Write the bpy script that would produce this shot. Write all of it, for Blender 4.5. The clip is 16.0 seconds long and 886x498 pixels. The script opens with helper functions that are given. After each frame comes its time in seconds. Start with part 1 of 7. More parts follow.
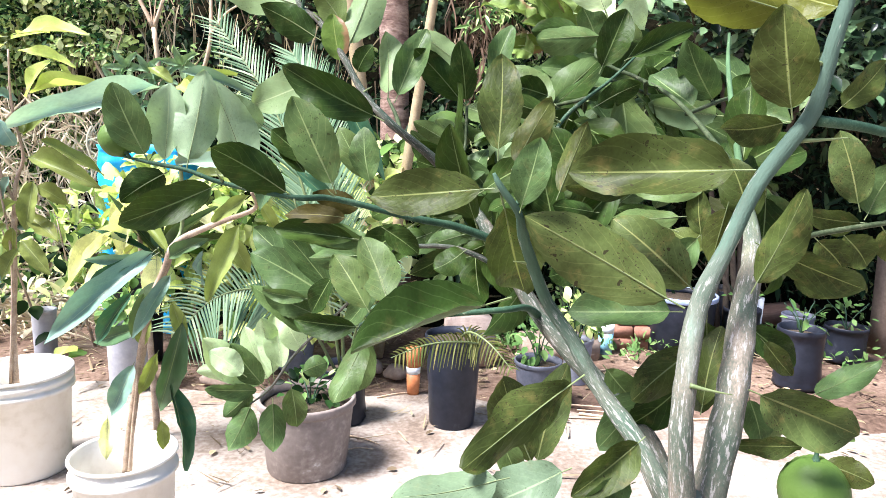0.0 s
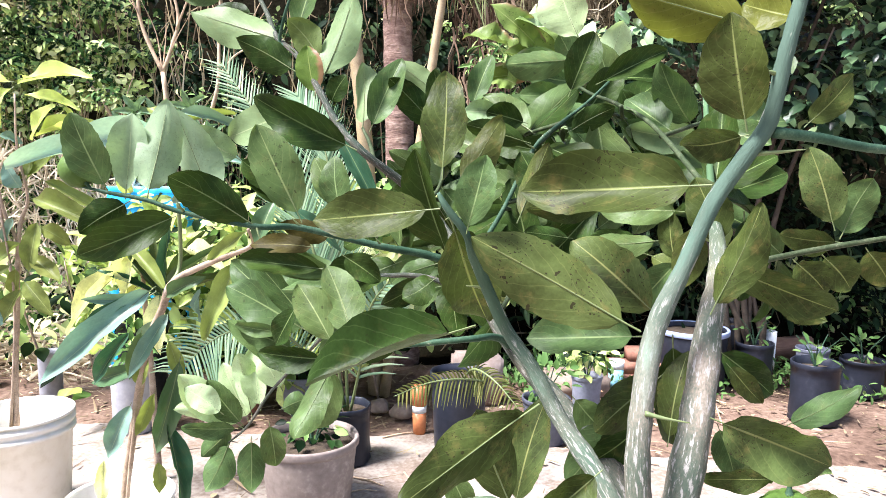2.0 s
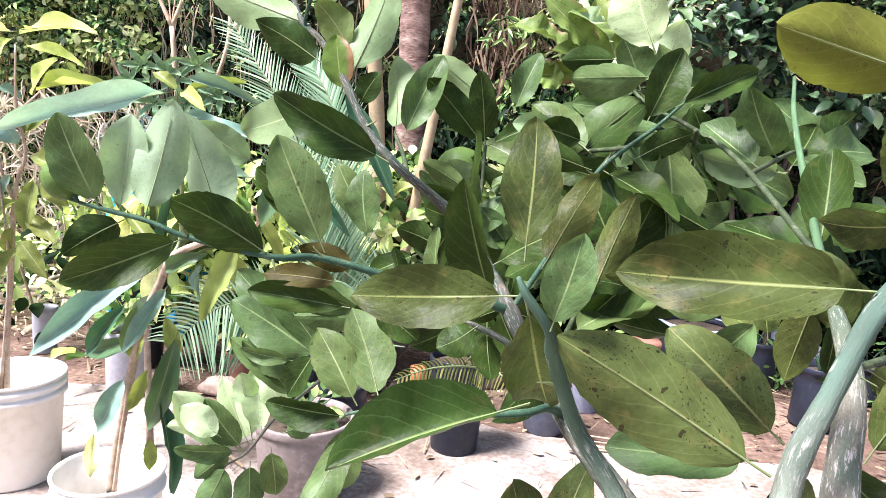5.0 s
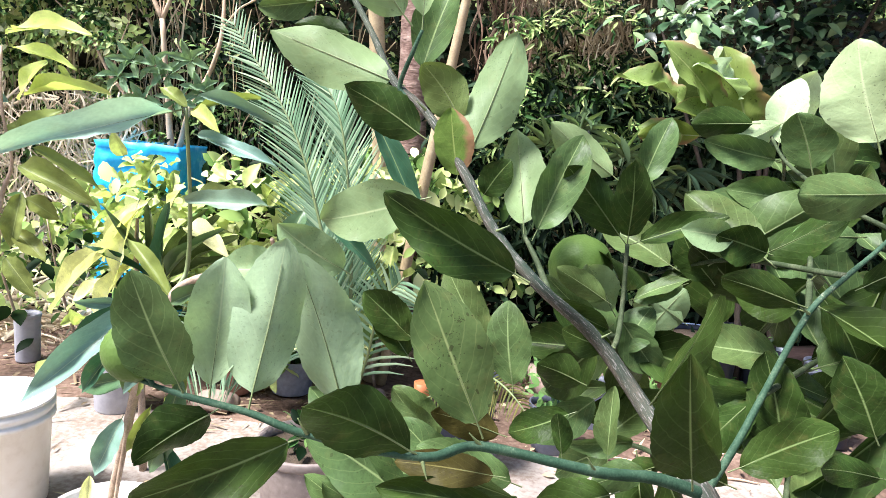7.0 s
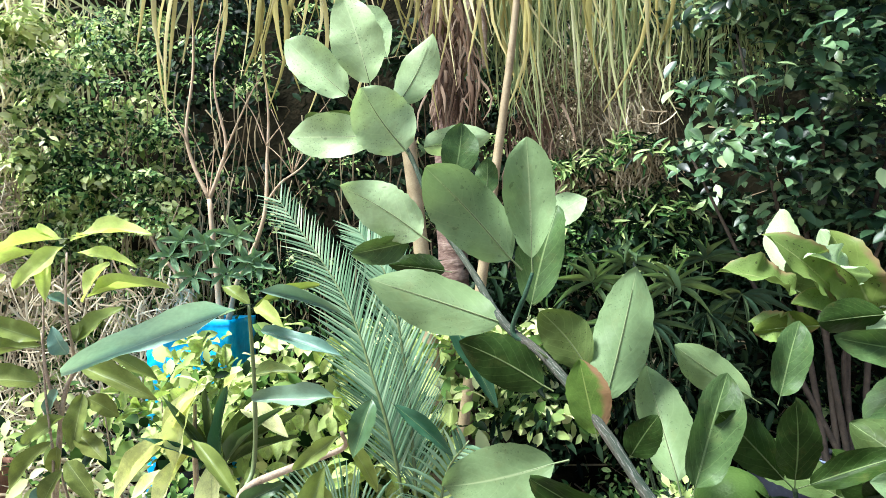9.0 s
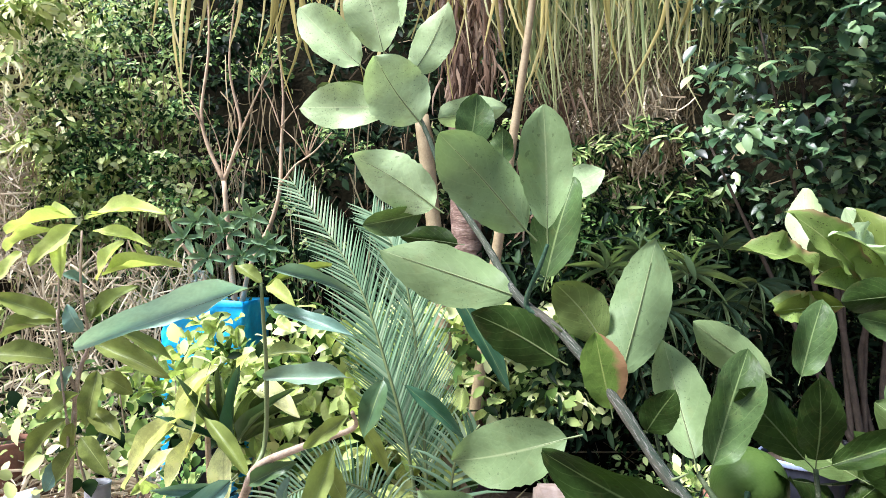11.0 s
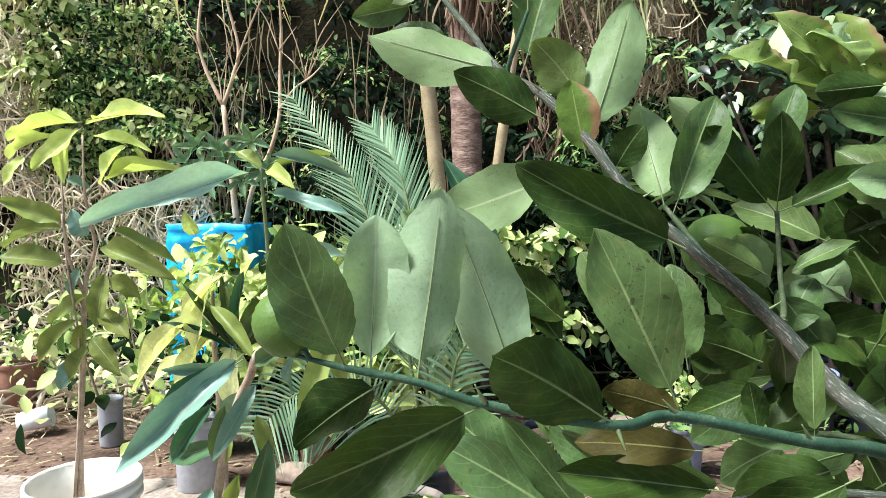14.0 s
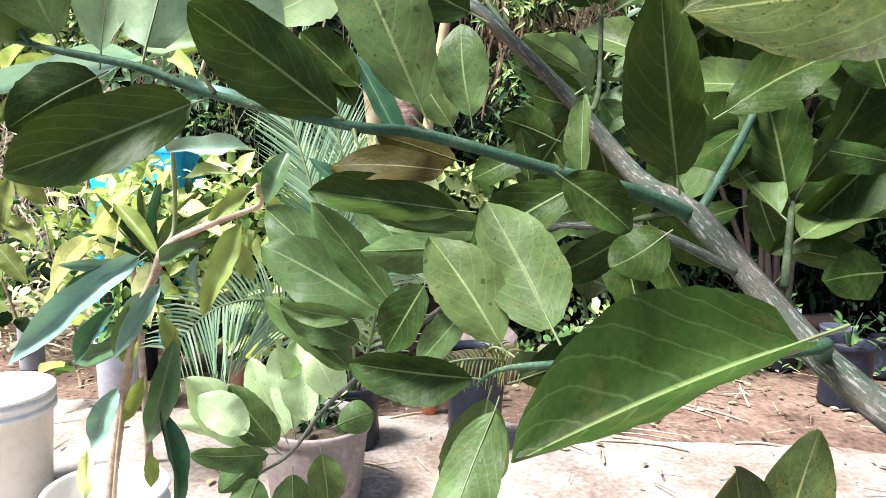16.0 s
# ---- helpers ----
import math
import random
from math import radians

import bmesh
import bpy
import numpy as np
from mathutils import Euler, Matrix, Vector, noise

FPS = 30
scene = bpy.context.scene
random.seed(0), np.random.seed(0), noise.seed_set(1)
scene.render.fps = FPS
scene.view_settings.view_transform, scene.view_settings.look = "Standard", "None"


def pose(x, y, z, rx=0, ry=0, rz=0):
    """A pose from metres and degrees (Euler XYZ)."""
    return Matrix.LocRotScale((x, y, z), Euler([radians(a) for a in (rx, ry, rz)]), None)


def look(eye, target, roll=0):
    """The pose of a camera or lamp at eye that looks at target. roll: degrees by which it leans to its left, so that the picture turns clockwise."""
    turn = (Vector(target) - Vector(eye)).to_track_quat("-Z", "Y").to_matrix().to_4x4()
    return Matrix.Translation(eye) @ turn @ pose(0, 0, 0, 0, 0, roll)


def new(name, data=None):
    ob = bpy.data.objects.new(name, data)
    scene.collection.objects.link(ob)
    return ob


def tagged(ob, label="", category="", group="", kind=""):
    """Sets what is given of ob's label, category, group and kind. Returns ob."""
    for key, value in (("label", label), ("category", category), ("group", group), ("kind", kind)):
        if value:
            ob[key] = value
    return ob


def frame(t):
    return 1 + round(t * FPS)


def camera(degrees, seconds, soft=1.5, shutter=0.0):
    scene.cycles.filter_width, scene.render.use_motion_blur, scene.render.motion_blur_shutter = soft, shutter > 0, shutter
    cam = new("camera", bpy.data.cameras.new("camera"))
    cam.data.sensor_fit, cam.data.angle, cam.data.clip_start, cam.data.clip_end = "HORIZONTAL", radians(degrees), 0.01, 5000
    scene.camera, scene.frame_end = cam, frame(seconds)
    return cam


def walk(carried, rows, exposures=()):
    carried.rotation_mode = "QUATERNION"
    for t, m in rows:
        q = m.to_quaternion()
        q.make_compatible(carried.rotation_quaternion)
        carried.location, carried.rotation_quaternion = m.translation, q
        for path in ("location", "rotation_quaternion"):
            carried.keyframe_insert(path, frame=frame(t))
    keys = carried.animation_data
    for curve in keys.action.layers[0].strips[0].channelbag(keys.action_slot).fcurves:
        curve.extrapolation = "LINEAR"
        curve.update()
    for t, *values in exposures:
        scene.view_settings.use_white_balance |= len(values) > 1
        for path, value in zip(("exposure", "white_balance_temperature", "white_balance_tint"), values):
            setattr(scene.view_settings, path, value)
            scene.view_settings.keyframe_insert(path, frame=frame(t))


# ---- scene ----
cam = camera(66.1, 16.0, soft=0.85)
PATH = [
    (0, (0.058, 0.068, 1.174), (0.009, 2.042, 0.857), 1.5),
    (0.5, (0.061, 0.067, 1.161), (0.036, 2.043, 0.851), 3.9),
    (1, (0.073, 0.071, 1.162), (0.023, 2.054, 0.903), 1.1),
    (1.5, (0.087, 0.08, 1.167), (0.017, 2.065, 0.936), 0.3),
    (2, (0.091, 0.083, 1.165), (0.005, 2.071, 0.958), 0.6),
    (2.5, (0.08, 0.079, 1.173), (-0.012, 2.067, 0.976), 0.5),
    (3, (0.073, 0.082, 1.177), (-0.037, 2.066, 0.952), 0.3),
    (3.2, (0.079, 0.085, 1.176), (-0.021, 2.073, 0.978), 0.3),
    (5.3, (0.042, 0.187, 1.221), (-0.041, 2.163, 0.918), 4.3),
    (5.5, (0.014, 0.205, 1.234), (-0.109, 2.179, 0.933), 3.1),
    (6, (-0.029, 0.241, 1.24), (-0.185, 2.211, 0.933), 2.9),
    (6.5, (-0.049, 0.269, 1.248), (-0.108, 2.238, 0.899), 4.8),
    (7, (-0.063, 0.289, 1.272), (-0.09, 2.262, 0.948), 5.0),
    (7.5, (-0.078, 0.305, 1.281), (-0.114, 2.279, 0.964), 5.1),
    (8, (-0.093, 0.323, 1.301), (-0.174, 2.308, 1.065), 4.0),
    (8.5, (-0.105, 0.337, 1.323), (-0.199, 2.332, 1.229), 1.4),
    (9, (-0.123, 0.327, 1.348), (-0.275, 2.32, 1.409), -0.9),
    (11.5, (-0.124, 0.34, 1.328), (-0.321, 2.331, 1.338), 0.0),
    (12, (-0.13, 0.337, 1.316), (-0.328, 2.327, 1.312), 0.1),
    (12.5, (-0.132, 0.336, 1.297), (-0.339, 2.326, 1.275), 0.4),
    (13, (-0.119, 0.334, 1.255), (-0.166, 2.334, 1.272), 2.4),
    (13.5, (-0.103, 0.317, 1.23), (-0.294, 2.305, 1.13), -1.3),
    (14, (-0.109, 0.313, 1.216), (-0.31, 2.298, 1.076), -0.4),
    (14.5, (-0.105, 0.324, 1.185), (-0.252, 2.311, 1.013), 1.0),
    (15, (-0.089, 0.329, 1.154), (-0.238, 2.312, 0.941), 1.4),
    (15.5, (-0.07, 0.33, 1.142), (-0.127, 2.314, 0.893), 2.0),
    (16, (-0.025, 0.312, 1.12), (-0.078, 2.29, 0.831), 1.5),
]
walk(cam, [(t, look(eye, target, roll)) for t, eye, target, roll in PATH], [(0.0, 2.0, 5850, 17), (3.0, 2.07, 5900, 20), (5.5, 2.07, 5850, 24), (6.0, 2.0, 5850, 23), (7.0, 1.86, 5900, 17.5), (9.0, 1.65, 5650, 5), (11.4, 1.59, 5750, 15), (12.0, 1.57, 5750, 14), (14.0, 1.52, 5850, 8), (15.5, 1.85, 5900, 17.5), (16.0, 1.9, 5900, 15)])

# ---- world and sun ----
world = bpy.data.worlds.new("sky")
scene.world = world
world.use_nodes = True
wn = world.node_tree
sky = wn.nodes.new("ShaderNodeTexSky")
sky.sky_type = "NISHITA"
sky.sun_disc = False
SUN_AT = Vector((-0.46, -0.24, 0.86)).normalized()
sky.sun_elevation = math.asin(SUN_AT.z)
sky.sun_rotation = math.atan2(SUN_AT.x, SUN_AT.y)
sky.air_density, sky.dust_density = 1.0, 2.5
wn.links.new(sky.outputs[0], wn.nodes["Background"].inputs[0])
wn.nodes["Background"].inputs[1].default_value = 0.068
sun = new("sun", bpy.data.lights.new("sun", "SUN"))
sun.data.energy, sun.data.angle, sun.data.color = 4.2, radians(18.0), (1.0, 0.96, 0.88)
sun.matrix_world = look((0, 0, 20), Vector((0, 0, 20)) - SUN_AT)


# ---- materials ----
def mat(name, base=(0.5, 0.5, 0.5), rough=0.6, metal=0.0, spec=0.5):
    m = bpy.data.materials.new(name)
    m.use_nodes = True
    b = m.node_tree.nodes["Principled BSDF"]
    b.inputs["Base Color"].default_value = (*base, 1)
    b.inputs["Roughness"].default_value = rough
    b.inputs["Metallic"].default_value = metal
    b.inputs["Specular IOR Level"].default_value = spec
    return m, m.node_tree, b


def node(nt, kind, **values):
    n = nt.nodes.new(kind)
    for key, v in values.items():
        if key.startswith("i_"):
            n.inputs[int(key[2:])].default_value = v
    return n


def ramp(nt, source, stops):
    r = nt.nodes.new("ShaderNodeValToRGB")
    els = r.color_ramp.elements
    while len(els) < len(stops):
        els.new(0.5)
    for e, (p, c) in zip(els, stops):
        e.position, e.color = p, (*c, 1) if len(c) == 3 else c
    nt.links.new(source, r.inputs[0])
    return r.outputs[0]


def noise_of(nt, coord, scale, detail=4.0, rough=0.55):
    n = nt.nodes.new("ShaderNodeTexNoise")
    n.inputs["Scale"].default_value, n.inputs["Detail"].default_value, n.inputs["Roughness"].default_value = scale, detail, rough
    nt.links.new(coord, n.inputs["Vector"])
    return n.outputs["Fac"]


def maths(nt, op, a, b=0.0, c=None):
    n = nt.nodes.new("ShaderNodeMath")
    n.operation = op
    for i, v in enumerate((a, b, c)):
        if v is None:
            continue
        if isinstance(v, (int, float)):
            n.inputs[i].default_value = v
        else:
            nt.links.new(v, n.inputs[i])
    return n.outputs[0]


def blend(nt, fac, a, b, how="MIX"):
    n = nt.nodes.new("ShaderNodeMix")
    n.data_type, n.blend_type = "RGBA", how
    for sock, v in ((n.inputs[0], fac), (n.inputs[6], a), (n.inputs[7], b)):
        if isinstance(v, (int, float)):
            sock.default_value = v
        elif isinstance(v, tuple):
            sock.default_value = (*v, 1)
        else:
            nt.links.new(v, sock)
    return n.outputs[2]


def bump(nt, b, height, strength, distance=0.01):
    n = nt.nodes.new("ShaderNodeBump")
    n.inputs["Strength"].default_value, n.inputs["Distance"].default_value = strength, distance
    nt.links.new(height, n.inputs["Height"])
    nt.links.new(n.outputs[0], b.inputs["Normal"])


def grained(name, stops, scale, rough=0.7, strength=0.3, distance=0.01, fine=None, spec=0.4, stretch=(1, 1, 1)):
    """A surface whose colour wanders between the stops at two scales, with relief."""
    m, nt, b = mat(name, rough=rough, spec=spec)
    co = nt.nodes.new("ShaderNodeTexCoord")
    mp = nt.nodes.new("ShaderNodeMapping")
    mp.inputs["Scale"].default_value = stretch
    nt.links.new(co.outputs["Object"], mp.inputs[0])
    big = noise_of(nt, mp.outputs[0], scale, 5)
    small = noise_of(nt, mp.outputs[0], fine or scale * 9, 4)
    mixed = maths(nt, "ADD", maths(nt, "MULTIPLY", big, 0.6), maths(nt, "MULTIPLY", small, 0.4))
    nt.links.new(ramp(nt, mixed, stops), b.inputs["Base Color"])
    bump(nt, b, mixed, strength, distance)
    return m


def leaf_mat(name, base, rib, spots=0.0, patch=None, rough=0.38, glow=0.25, vary=0.25, veins=0.5, yellow=(0.20, 0.20, 0.03), spec=0.12, wear=0.35, rot_from=0.0):
    """A living leaf: pale midrib and side veins along its own length, blotches, specks, light that shines through."""
    m, nt, b = mat(name, rough=rough, spec=spec)
    uv = nt.nodes.new("ShaderNodeUVMap")
    sep = nt.nodes.new("ShaderNodeSeparateXYZ")
    nt.links.new(uv.outputs[0], sep.inputs[0])
    info = nt.nodes.new("ShaderNodeObjectInfo")
    u, v = sep.outputs[0], maths(nt, "ABSOLUTE", maths(nt, "SUBTRACT", sep.outputs[1], 0.5))
    shift = nt.nodes.new("ShaderNodeVectorMath")
    shift.operation = "ADD"
    nt.links.new(uv.outputs[0], shift.inputs[0])
    nt.links.new(maths(nt, "MULTIPLY", info.outputs["Random"], 37.0), shift.inputs[1])
    flat = nt.nodes.new("ShaderNodeMapping")
    flat.inputs["Scale"].default_value = (1.0, 0.45, 1.0)
    nt.links.new(shift.outputs[0], flat.inputs[0])
    co = flat.outputs[0]
    blotch = noise_of(nt, co, 2.6, 4, 0.6)
    fine = noise_of(nt, co, 48.0, 3)
    tint = maths(nt, "ADD", maths(nt, "MULTIPLY", blotch, 0.82), maths(nt, "MULTIPLY", fine, 0.18))
    dark = tuple(c * (1 - vary) for c in base)
    light = tuple(c * (1 + vary) for c in base)
    col = ramp(nt, tint, [(0.36, dark), (0.52, base), (0.66, light)])
    # some leaves yellower than others
    col = blend(nt, maths(nt, "MULTIPLY", maths(nt, "POWER", info.outputs["Random"], 2.5), 0.28), col, yellow)
    # faint tan wear between the veins
    worn = ramp(nt, noise_of(nt, co, 5.5, 5, 0.65), [(0.55, (0, 0, 0)), (0.72, (0.5, 0.5, 0.5))])
    col = blend(nt, maths(nt, "MULTIPLY", worn, wear), col, (0.20, 0.15, 0.05))
    # side veins curve forward from the midrib, uneven and faint
    sway = maths(nt, "MULTIPLY", blotch, 0.16)
    wave = maths(nt, "SINE", maths(nt, "MULTIPLY", maths(nt, "ADD", sway, maths(nt, "SUBTRACT", u, maths(nt, "MULTIPLY", maths(nt, "POWER", v, 1.4), 1.1))), 40.0))
    line = nt.nodes.new("ShaderNodeMapRange")
    line.inputs[1].default_value, line.inputs[2].default_value = 0.93, 1.0
    nt.links.new(wave, line.inputs[0])
    col = blend(nt, maths(nt, "MULTIPLY", line.outputs[0], 0.20 * veins), col, rib)
    mid = nt.nodes.new("ShaderNodeMapRange")
    mid.inputs[1].default_value, mid.inputs[2].default_value, mid.inputs[3].default_value, mid.inputs[4].default_value = 0.010, 0.034, 1.0, 0.0
    nt.links.new(maths(nt, "ADD", v, maths(nt, "MULTIPLY", u, 0.016)), mid.inputs[0])
    col = blend(nt, maths(nt, "MULTIPLY", mid.outputs[0], 0.8), col, rib)
    if spots:
        dots = noise_of(nt, co, 62.0, 2, 0.4)
        where = noise_of(nt, co, 3.1, 2)
        mask = maths(nt, "MULTIPLY", maths(nt, "GREATER_THAN", dots, 0.655), maths(nt, "GREATER_THAN", where, 0.52))
        few = maths(nt, "GREATER_THAN", noise_of(nt, co, 17.0, 1, 0.3), 0.76)
        col = blend(nt, maths(nt, "MULTIPLY", maths(nt, "MAXIMUM", mask, few), spots), col, (0.022, 0.016, 0.008))
    if patch:
        rot = noise_of(nt, co, 3.4, 4)
        edge = maths(nt, "ADD", maths(nt, "MULTIPLY", rot, 0.55), maths(nt, "MULTIPLY", maths(nt, "SUBTRACT", 1.0, sep.outputs[1]), 0.8))
        mask = nt.nodes.new("ShaderNodeMapRange")
        mask.inputs[1].default_value, mask.inputs[2].default_value = 0.78 + rot_from, 0.90 + rot_from
        nt.links.new(edge, mask.inputs[0])
        mask = mask.outputs[0]
        col = blend(nt, mask, col, patch)
    nt.links.new(col, b.inputs["Base Color"])
    # quilted between the veins
    height = maths(nt, "ADD", maths(nt, "MULTIPLY", wave, -0.05), maths(nt, "ADD", maths(nt, "MULTIPLY", blotch, 3.0), maths(nt, "MULTIPLY", noise_of(nt, co, 22.0, 3), 0.7)))
    bump(nt, b, height, 0.26, 0.0014)
    tr = nt.nodes.new("ShaderNodeBsdfTranslucent")
    nt.links.new(blend(nt, 1.0, col, (1.0, 1.1, 0.6), "MULTIPLY"), tr.inputs[0])
    mx = nt.nodes.new("ShaderNodeMixShader")
    mx.inputs[0].default_value = glow
    out = nt.nodes["Material Output"]
    nt.links.new(b.outputs[0], mx.inputs[1])
    nt.links.new(tr.outputs[0], mx.inputs[2])
    nt.links.new(mx.outputs[0], out.inputs[0])
    return m


def many_leaf_mat(name, stops, rough=0.55, glow=0.25, spec=0.08):
    """Small leaves in a mass, each with a tint of its own."""
    m, nt, b = mat(name, rough=rough, spec=spec)
    geo = nt.nodes.new("ShaderNodeNewGeometry")
    co = nt.nodes.new("ShaderNodeTexCoord")
    tint = maths(nt, "ADD", maths(nt, "MULTIPLY", geo.outputs["Random Per Island"], 0.58), maths(nt, "MULTIPLY", noise_of(nt, co.outputs["Object"], 2.2, 3), 0.5))
    col = ramp(nt, tint, stops)
    nt.links.new(col, b.inputs["Base Color"])
    tr = nt.nodes.new("ShaderNodeBsdfTranslucent")
    nt.links.new(col, tr.inputs[0])
    mx = nt.nodes.new("ShaderNodeMixShader")
    mx.inputs[0].default_value = glow
    out = nt.nodes["Material Output"]
    nt.links.new(b.outputs[0], mx.inputs[1])
    nt.links.new(tr.outputs[0], mx.inputs[2])
    nt.links.new(mx.outputs[0], out.inputs[0])
    return m


olive = leaf_mat("leaf_olive", (0.045, 0.063, 0.015), (0.27, 0.30, 0.10), spots=0.7, rough=0.46, spec=0.11, glow=0.26, vary=0.5, yellow=(0.092, 0.088, 0.016), wear=0.75)
# Deep green leaf, also used where shade is put into the colour.
deep = leaf_mat("leaf_deep_green_shaded", (0.023, 0.045, 0.009), (0.19, 0.26, 0.09), spots=0.4, rough=0.42, spec=0.07, glow=0.14, vary=0.45, yellow=(0.050, 0.075, 0.012), wear=0.25)
green = leaf_mat("leaf_green", (0.070, 0.120, 0.040), (0.28, 0.37, 0.15), spots=0.35, glow=0.26, vary=0.38, wear=0.3, spec=0.13, rough=0.42, veins=0.7, yellow=(0.14, 0.15, 0.03))
# Sky gloss on upward faces is part of this pale colour.
pale = leaf_mat("leaf_pale", (0.41, 0.53, 0.29), (0.58, 0.66, 0.38), spots=0.4, rough=0.42, glow=0.32, vary=0.24, yellow=(0.32, 0.37, 0.13), wear=0.35, spec=0.15, veins=0.9)
spotted = leaf_mat("leaf_spotted", (0.092, 0.142, 0.046), (0.32, 0.38, 0.15), spots=0.55, rough=0.48, spec=0.14, glow=0.36, vary=0.3, wear=0.4, veins=0.7)
yellowish = leaf_mat("leaf_yellowish", (0.105, 0.118, 0.018), (0.36, 0.38, 0.12), spots=0.3, glow=0.35)
blighted = leaf_mat("leaf_blighted", (0.095, 0.155, 0.028), (0.25, 0.30, 0.08), spots=0.3, patch=(0.20, 0.118, 0.058), rot_from=0.10)
ripe = leaf_mat("leaf_aged_spotted", (0.064, 0.090, 0.026), (0.30, 0.31, 0.11), spots=0.85, rough=0.46, spec=0.12, glow=0.26, vary=0.5, yellow=(0.11, 0.10, 0.015), wear=0.9)
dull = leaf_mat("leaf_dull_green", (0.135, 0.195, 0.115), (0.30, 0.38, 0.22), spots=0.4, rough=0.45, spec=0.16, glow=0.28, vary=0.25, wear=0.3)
# Brighter leaf copies: light on and through the blade is put into the colour.
backlit = leaf_mat("leaf_backlit_green", (0.185, 0.270, 0.130), (0.38, 0.44, 0.23), spots=0.3, rough=0.45, spec=0.13, glow=0.32, vary=0.22, wear=0.35, yellow=(0.22, 0.25, 0.08))
pale_lit = leaf_mat("leaf_pale_lit", (0.255, 0.345, 0.205), (0.42, 0.50, 0.30), spots=0.2, rough=0.45, spec=0.16, glow=0.38, vary=0.2, wear=0.25, yellow=(0.27, 0.33, 0.14))
brownish = leaf_mat("leaf_brownish", (0.050, 0.043, 0.011), (0.20, 0.18, 0.06), spots=0.5, rough=0.5, spec=0.07, yellow=(0.07, 0.06, 0.01))
curled_mat = leaf_mat("leaf_insect_worn", (0.16, 0.23, 0.06), (0.34, 0.38, 0.15), spots=0.6, patch=(0.25, 0.18, 0.09), rot_from=0.20)
petiole = grained("petiole", [(0.3, (0.085, 0.12, 0.042)), (0.7, (0.165, 0.20, 0.078))], 60, 0.5, 0.1, 0.001)
mango_dark = leaf_mat("mango_leaf_dark", (0.040, 0.105, 0.056), (0.20, 0.28, 0.10), rough=0.38, glow=0.2, spec=0.25)
mango_blue = leaf_mat("mango_leaf_shiny", (0.16, 0.27, 0.21), (0.34, 0.44, 0.28), rough=0.42, glow=0.2, spec=0.35)
# The big leaf's sheen is put into its pale blue-green colour.
mango_sheen = leaf_mat("mango_leaf_sheen_colour", (0.36, 0.52, 0.42), (0.50, 0.60, 0.44), rough=0.42, glow=0.25, spec=0.4)
mango_young = leaf_mat("mango_leaf_young", (0.60, 0.68, 0.22), (0.42, 0.45, 0.12), rough=0.4, glow=0.4)
mango_green = leaf_mat("mango_leaf_green", (0.22, 0.27, 0.070), (0.30, 0.36, 0.13), rough=0.38, glow=0.32, spec=0.2, yellow=(0.24, 0.25, 0.06))
mango_dull = leaf_mat("mango_leaf_olive", (0.17, 0.205, 0.055), (0.32, 0.36, 0.13), rough=0.42, glow=0.3, spec=0.15, yellow=(0.22, 0.21, 0.05), vary=0.35)
croton = leaf_mat("croton_leaf", (0.88, 0.87, 0.44), (0.66, 0.66, 0.30), spots=0.2, rough=0.4, glow=0.35, vary=0.4)
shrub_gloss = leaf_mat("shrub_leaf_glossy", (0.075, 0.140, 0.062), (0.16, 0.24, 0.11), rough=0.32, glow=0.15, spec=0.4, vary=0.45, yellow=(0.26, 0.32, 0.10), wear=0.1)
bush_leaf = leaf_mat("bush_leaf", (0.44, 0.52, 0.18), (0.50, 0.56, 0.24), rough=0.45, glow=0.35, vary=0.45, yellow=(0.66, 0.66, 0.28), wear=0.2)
rosette_mat = leaf_mat("rosette_leaf", (0.095, 0.13, 0.045), (0.35, 0.36, 0.10), rough=0.4, glow=0.3, vary=0.4)
# One blade in two copies: sun and shade are put into the colours.
fan_sunlit = leaf_mat("fan_blade_sunny", (0.16, 0.24, 0.11), (0.28, 0.36, 0.17), rough=0.42, glow=0.3, spec=0.25, vary=0.4)
fan_shaded = leaf_mat("fan_blade_shaded", (0.055, 0.10, 0.06), (0.16, 0.24, 0.13), rough=0.36, glow=0.2, spec=0.35, vary=0.4)
cassava = leaf_mat("cassava_leaf", (0.19, 0.30, 0.17), (0.34, 0.44, 0.24), rough=0.5, glow=0.3)
frond_mat = many_leaf_mat("palm_frond", [(0.2, (0.08, 0.16, 0.08)), (0.6, (0.22, 0.34, 0.20)), (0.9, (0.40, 0.50, 0.30))], 0.4)
frond_old = many_leaf_mat("palm_frond_yellowing", [(0.2, (0.06, 0.08, 0.02)), (0.6, (0.13, 0.14, 0.04)), (0.9, (0.24, 0.20, 0.06))], 0.45)


